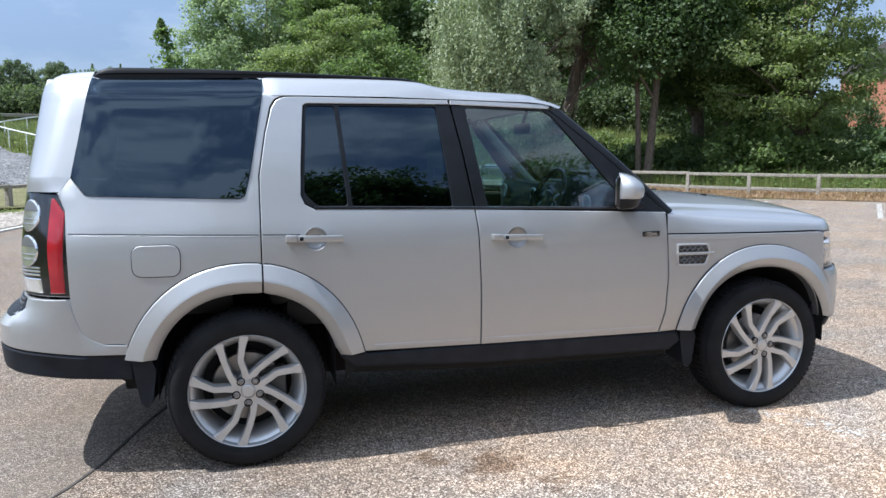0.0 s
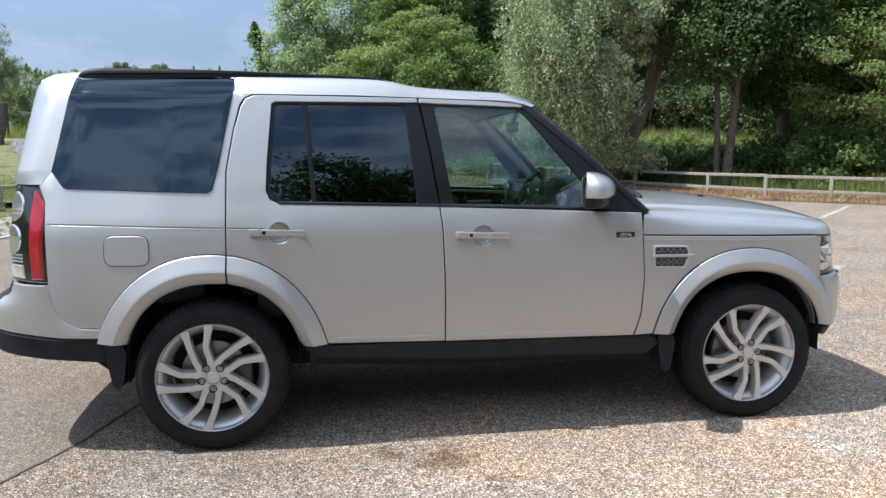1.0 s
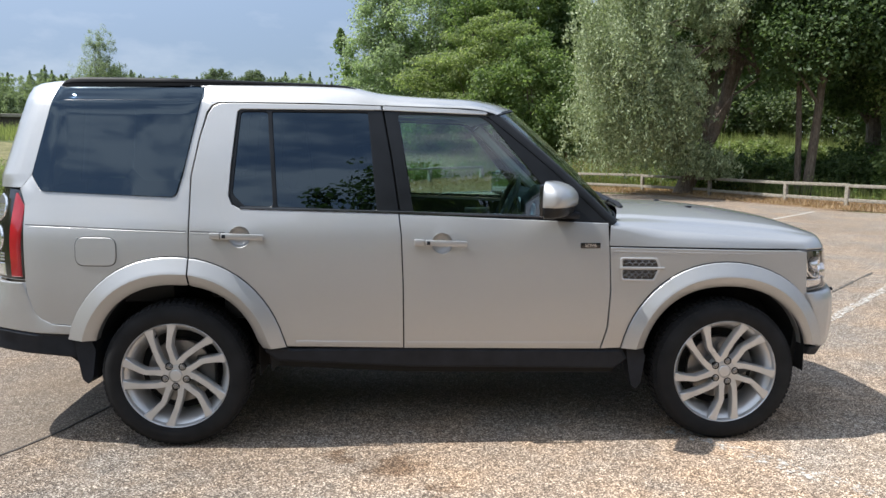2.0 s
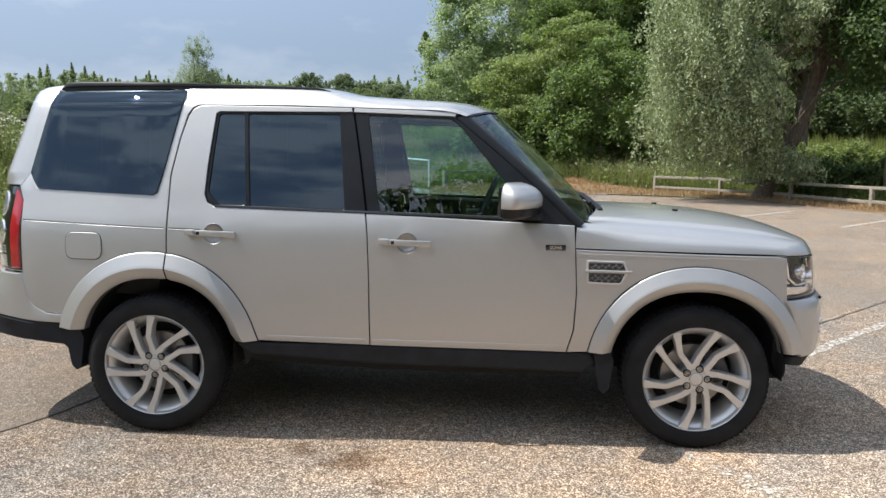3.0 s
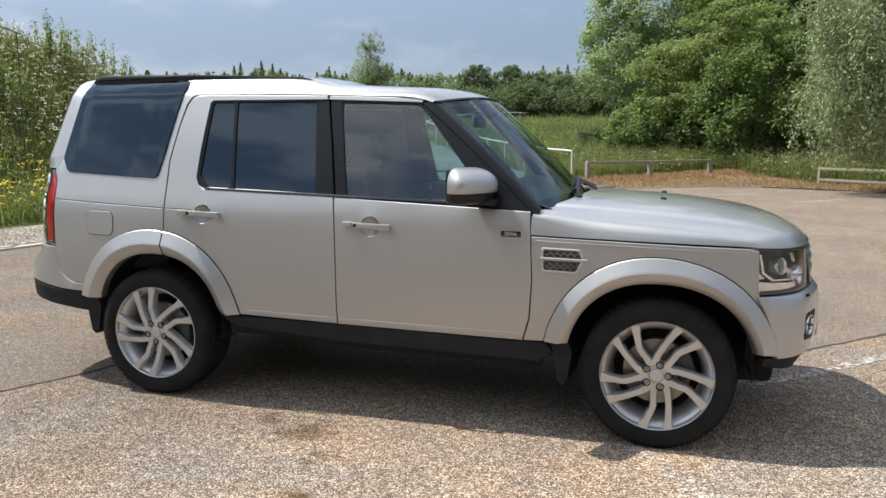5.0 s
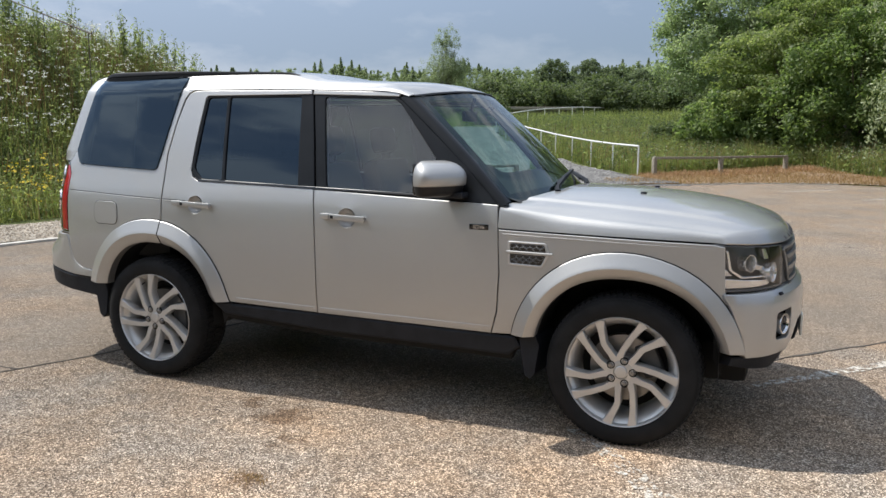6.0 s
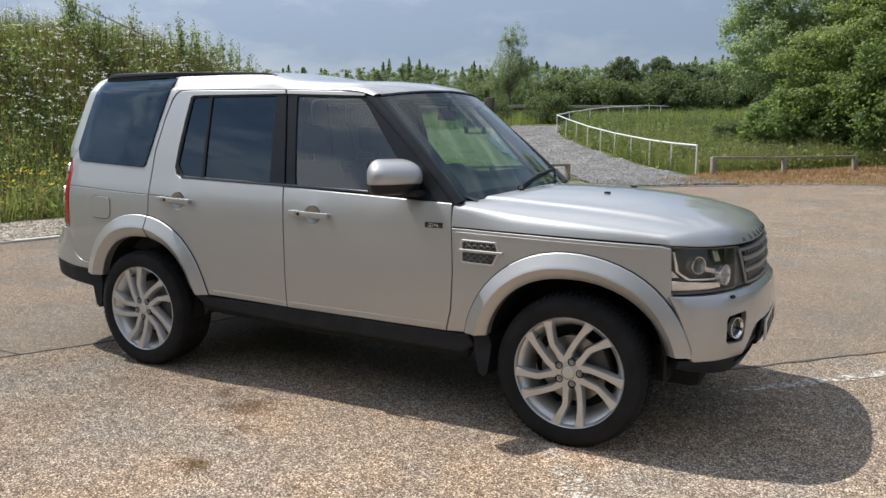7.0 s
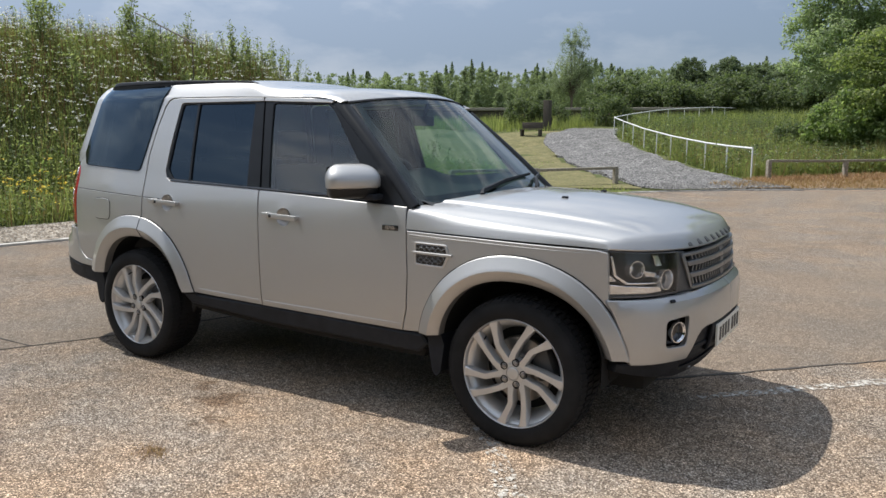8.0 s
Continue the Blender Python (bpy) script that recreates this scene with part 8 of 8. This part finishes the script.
RAILFOOT = [(-0.3, 24.2), (2.14, 26.4), (5.6, 29.3)]
x, y = field(rng, 60000, -2, 8, 22, 31, lambda x, y: (edge_distance(RAILFOOT, x, y) < 0.75 * tufts(1.3 * x, 1.3 * y)))
heap = np.clip(tufts(1.3 * x, 1.3 * y) - 0.55, 0.05, 1) * np.clip(1 - edge_distance(RAILFOOT, x, y) / 0.8, 0, 1)
blades("straw_heap", x, y, terrain(x, y) + 0.42 * heap * rng.random(len(x)), rng.uniform(0.05, 0.20, len(x)), rng.uniform(0.012, 0.03, len(x)), 1.6 * rng.random(len(x)), L_STRAW, "heaps of pinkish brown dead grass below the knee rail", rng)
x, y = field(rng, 52000, -24, -2, 15, 42, lambda x, y: (~off_lawn(x, y)) & off_path(x, y) & ~inside(PARK, x, y))
blades("lawn_grass", x, y, terrain(x, y) + 0.03, rng.uniform(0.02, 0.075, len(x)), rng.uniform(0.015, 0.035, len(x)), 1.0 * rng.random(len(x)), L_GRASS, "short patchy lawn grass", rng)


# the weedy bank
def on_bank(x, y):
    b = -8.5 + 0.14 * (y - 3) * smoothstep(3, 8, y) * 0.8
    return (x < b + 0.15) & ~inside(PARK, x, y)


x, y = field(rng, 64000, -17, -6.5, -6, 20, on_bank)
blades("bank_grass", x, y, terrain(x, y), rng.uniform(0.2, 0.62, len(x)), rng.uniform(0.012, 0.03, len(x)), 0.35 * rng.random(len(x)), L_GRASS, "tall wild grass covering the bank", rng)
x, y = field(rng, 20000, -17, -6.5, -6, 19, lambda x, y: on_bank(x, y) & (terrain(x, y) > 1.6))
blades("seed_heads", x, y, terrain(x, y) + 0.15, rng.uniform(0.4, 0.75, len(x)), rng.uniform(0.010, 0.02, len(x)), 0.25 * rng.random(len(x)), L_RUST, "rusty dock and grass seed heads on the bank", rng)


def weed_leaves(n, x0, x1, y0, y1, keep, hmax, size, mat, name, label):
    x, y = field(rng, n, x0, x1, y0, y1, keep)
    m = len(x)
    per = 9
    h = rng.uniform(0.25, hmax, m)
    c = np.repeat(np.stack([x, y, terrain(x, y)], 1), per, axis=0)
    hh = np.repeat(h, per) * rng.random(m * per)
    c = c + rng.normal(size=c.shape) * np.array([0.10, 0.10, 0.02])
    c[:, 2] += hh
    nrm = unit(rng.normal(size=c.shape) * 0.6 + np.array([0, 0, 0.8]))
    d = unit(np.cross(nrm, rng.normal(size=c.shape)))
    s = unit(np.cross(nrm, d))
    L = size * rng.uniform(0.6, 1.4, len(c))
    return tagged(quads(name, leaf_quads(c, d, s, L, L * 0.5), mat), label, "weeds", kind="stuff")


weed_leaves(30000, -16, -6.5, -1, 20, on_bank, 0.8, 0.055, L_BANK, "bank_weeds", "leafy green weeds on the bank")
weed_leaves(6000, -17, -6.5, -3, 20, lambda x, y: on_bank(x, y) & (tufts(0.8 * x, 0.8 * y) > 0.8), 0.9, 0.065, L_BROAD, "bank_weeds", "dark leafy weeds on the bank")
weed_leaves(6500, -6, 26, 4, 36, meadow, 0.8, 0.12, L_BROAD, "meadow_weeds", "leafy weeds among the meadow grass")


def flowers(n, box_, keep, h0, h1, size, mat, name, label):
    x, y = field(rng, n, *box_, keep)
    m = len(x)
    per = 6
    c = np.repeat(np.stack([x, y, terrain(x, y) + rng.uniform(h0, h1, m)], 1), per, axis=0) + rng.normal(size=(m * per, 3)) * np.array([size * 0.8, size * 0.8, size * 0.25])
    nrm = unit(rng.normal(size=c.shape) * 0.4 + np.array([0.2, -0.2, 1.0]))
    d = unit(np.cross(nrm, rng.normal(size=c.shape)))
    s = unit(np.cross(nrm, d))
    L = size * rng.uniform(0.6, 1.3, len(c))
    return tagged(quads(name, leaf_quads(c, d, s, L, L * 0.8), mat), label, "wild flowers", kind="stuff")


x, y = field(rng, 14000, -17, -6.5, -6, 20, on_bank)
blades("dry_stalks", x, y, terrain(x, y), tufts(x, y) * rng.uniform(0.35, 0.8, len(x)), rng.uniform(0.010, 0.022, len(x)), 0.35 * rng.random(len(x)), L_DRY, "straw-coloured dry stalks on the bank", rng)
flowers(4600, (-17, -8, 0, 15), lambda x, y: on_bank(x, y) & (terrain(x, y) > 0.9), 0.5, 0.9, 0.042, L_WHITEFLOWER, "white_flowers", "white umbel wild flowers on the bank")
flowers(260, (-9.6, -7.4, 3, 9.5), lambda x, y: on_bank(x, y) & (terrain(x, y) < 1.3), 0.35, 0.8, 0.05, L_YELLOWFLOWER, "yellow_flowers", "yellow wild flowers at the foot of the bank")
flowers(500, (-2, 14, 25, 36), meadow, 0.5, 0.9, 0.035, L_WHITEFLOWER, "white_flowers", "scattered white flowers in the meadow grass")

x, y = field(rng, 6000, -12, 14, 26, 44, meadow)
blades("seed_heads", x, y, terrain(x, y) + 0.1, tufts(x, y) * rng.uniform(0.5, 1.1, len(x)), rng.uniform(0.012, 0.03, len(x)), 0.25 * rng.random(len(x)), L_RUST, "brown dock and grass seed heads in the meadow", rng)
weed_leaves(5600, -12, 14, 24, 42, lambda x, y: meadow(x, y) & (tufts(x, y) > 0.85), 1.0, 0.17, L_BANK, "meadow_weeds", "bright leafy weeds among the meadow grass")

weed_leaves(26000, -14, 16, 24, 50, lambda x, y: meadow(x, y) & (tufts(0.7 * x + 3, 0.7 * y) > 0.78), 1.25, 0.11, L_HEDGE, "meadow_weeds", "dark nettles and docks among the meadow grass")
weed_leaves(9000, -8, 12, 26, 40, lambda x, y: meadow(x, y) & (tufts(0.8 * x - 2, 0.8 * y + 1) > 0.85), 1.05, 0.10, L_BRIGHT, "meadow_weeds", "fresh green herbs among the meadow grass")
x, y = field(rng, 9000, -10, 16, 24, 40, lambda x, y: meadow(x, y) & (tufts(0.5 * x, 0.5 * y + 2) > 0.9))
blades("seed_heads", x, y, terrain(x, y) + 0.25, rng.uniform(0.5, 0.95, len(x)), rng.uniform(0.010, 0.022, len(x)), 0.3 * rng.random(len(x)), L_DRY, "pale seed heads standing over the meadow grass", rng)

# tall stems on the crest
def stem_plant(seed):
    r = np.random.default_rng(seed)
    t = thing("tall_weed", "tall leafy weed stems on the crest of the bank", "weed", "tall weeds on the bank", at=(-11.6, 11.0, float(terrain(-11.6, 11.0))))
    bm = bmesh.new()
    pts = []
    for k in range(7):
        x0, y0 = r.normal(size=2) * 0.16
        x1, y1 = x0 + r.normal() * 0.16, y0 + r.normal() * 0.16
        h = r.uniform(0.9, 1.7)
        tube(bm, [(x0, y0, -0.1), ((x0 + x1) / 2, (y0 + y1) / 2, h * 0.5), (x1, y1, h)], [0.010, 0.008, 0.003], 4)
        for q in r.random(46):
            pts.append((x0 + (x1 - x0) * q, y0 + (y1 - y0) * q, h * (0.15 + 0.88 * q)))
    tagged(part("stem", bm, L_BANK, t), kind="stuff")
    c = np.array(pts) + r.normal(size=(len(pts), 3)) * np.array([0.055, 0.055, 0.02])
    d = unit(r.normal(size=c.shape) + np.array([0, 0, 0.35]))
    s = unit(np.cross(d, r.normal(size=c.shape)))
    L = r.uniform(0.05, 0.12, len(c))
    quads("leaves", leaf_quads(c, d, s, L, L * 0.38), L_BANK, t)
    return t


st = stem_plant(3)
spots = [(random.uniform(-13.2, -9.6), random.uniform(8.2, 13.2)) for _ in range(40)] + [(random.uniform(-13.5, -9.0), random.uniform(13.2, 18.0)) for _ in range(26)] + [(random.uniform(-14.5, -11), random.uniform(2, 9)) for _ in range(12)]
for x, y in spots:
    k = random.uniform(0.6, 1.15)
    copy_thing(st, pose(x, y, float(terrain(x, y)), random.uniform(-6, 6), random.uniform(-6, 6), random.uniform(0, 360)) @ Matrix.Scale(k, 4))
# thin dark rail running down the bank
bm = bmesh.new()
a, b = Vector((-15.2, 10.6, 5.06)), Vector((-9.0, 7.4, 3.50))
tube(bm, [a, b], 0.017, 6)
for q in (0.02, 0.5, 0.97):
    p = a.lerp(b, q)
    tube(bm, [(p.x, p.y, p.z), (p.x, p.y, float(terrain(p.x, p.y)) - 0.2)], 0.011, 6)
ob = part("bank_rail", bm, M_DARKTIMBER)
tagged(ob, "thin dark sloping rail on the weedy bank", "rail")

# weed tuft on the asphalt
tuft = np.random.default_rng(9)
n = 160
x, y = 1.43 + tuft.normal(size=n) * 0.06, -1.925 + tuft.normal(size=n) * 0.035
blades("weed_tuft", x, y, np.zeros(n), tuft.uniform(0.006, 0.022, n), tuft.uniform(0.003, 0.006, n), 1.8 * tuft.random(n), L_DRY, "small weed tuft growing through the asphalt", tuft)


# loose stones along the gravel
def stones(name, x, y, z, size, mat, label, rng):
    n = len(x)
    base = np.array([(1, 0, 0), (-1, 0, 0), (0, 1, 0), (0, -1, 0), (0, 0, 1)], float)
    tri = [(0, 2, 4), (2, 1, 4), (1, 3, 4), (3, 0, 4)]
    a = rng.uniform(0, 6.28, n)
    sc = np.stack([size * rng.uniform(0.7, 1.3, n), size * rng.uniform(0.7, 1.3, n), size * rng.uniform(0.5, 0.9, n)], 1)
    v = base[None] * sc[:, None, :]
    c, s = np.cos(a)[:, None], np.sin(a)[:, None]
    v = np.stack([v[..., 0] * c - v[..., 1] * s + x[:, None], v[..., 0] * s + v[..., 1] * c + y[:, None], v[..., 2] + z[:, None]], -1)
    f = (np.arange(n)[:, None, None] * 5 + np.array(tri)[None]).reshape(-1, 3)
    ob = mesh_arrays(name, v.reshape(-1, 3), f, mat)
    return tagged(ob, label, "gravel", kind="stuff")


M_STONE = leaf_material("loose_stones", (0.14, 0.115, 0.09), (0.33, 0.28, 0.22), (0.55, 0.50, 0.43), 0.0, 0.9)
M_DARKGRIT = simple("dark_grit", (0.05, 0.042, 0.035), 0.9, vary=0.3)
M_GREYSTONE = leaf_material("grey_stones", (0.05, 0.048, 0.047), (0.155, 0.15, 0.145), (0.40, 0.39, 0.375), 0.0, 0.9)
x, y = field(rng, 26000, -9.5, -4.5, 0, 14, lambda x, y: (edge_distance([(-7.45, 1.6), (-6.7, 5.6), (-5.3, 11.4)], x, y) < 1.0) & ~inside(PARK, x, y))
stones("loose_gravel", x, y, np.maximum(0.02, terrain(x, y) + 0.03), rng.uniform(0.012, 0.032, len(x)), M_STONE, "loose beige gravel stones beside the asphalt", rng)
x, y = field(rng, 60000, -9, 1.5, 17.5, 34, lambda x, y: (~off_path(x, y)) & ~inside(PARK, x, y))
stones("loose_gravel", x, y, terrain(x, y) + 0.07, rng.uniform(0.018, 0.05, len(x)), M_GREYSTONE, "loose grey gravel stones on the path", rng)
x, y = field(rng, 12000, -2, 12, 19, 25, lambda x, y: (edge_distance(PARK, x, y) < 0.55) & ~inside(PARK, x, y))
stones("loose_gravel", x, y, np.full(len(x), 0.04), rng.uniform(0.012, 0.03, len(x)), M_STONE, "loose stones at the edge of the car park", rng)
x, y = field(rng, 260, -4, 14, 3, 21, lambda x, y: inside(PARK, x, y) & (tufts(0.6 * x, 0.6 * y) > 0.8))
stones("scattered_grit", x, y, np.zeros(len(x)), rng.uniform(0.006, 0.022, len(x)), M_DARKGRIT, "dark grit and twig ends scattered on the asphalt", rng)
x, y = field(rng, 500, -3.0, 5.5, -3.6, -1.0, lambda x, y: (x < 50))
stones("scattered_grit", x, y, np.zeros(len(x)), rng.uniform(0.0025, 0.006, len(x)), M_STONE, "loose small chips lying on the asphalt", rng)
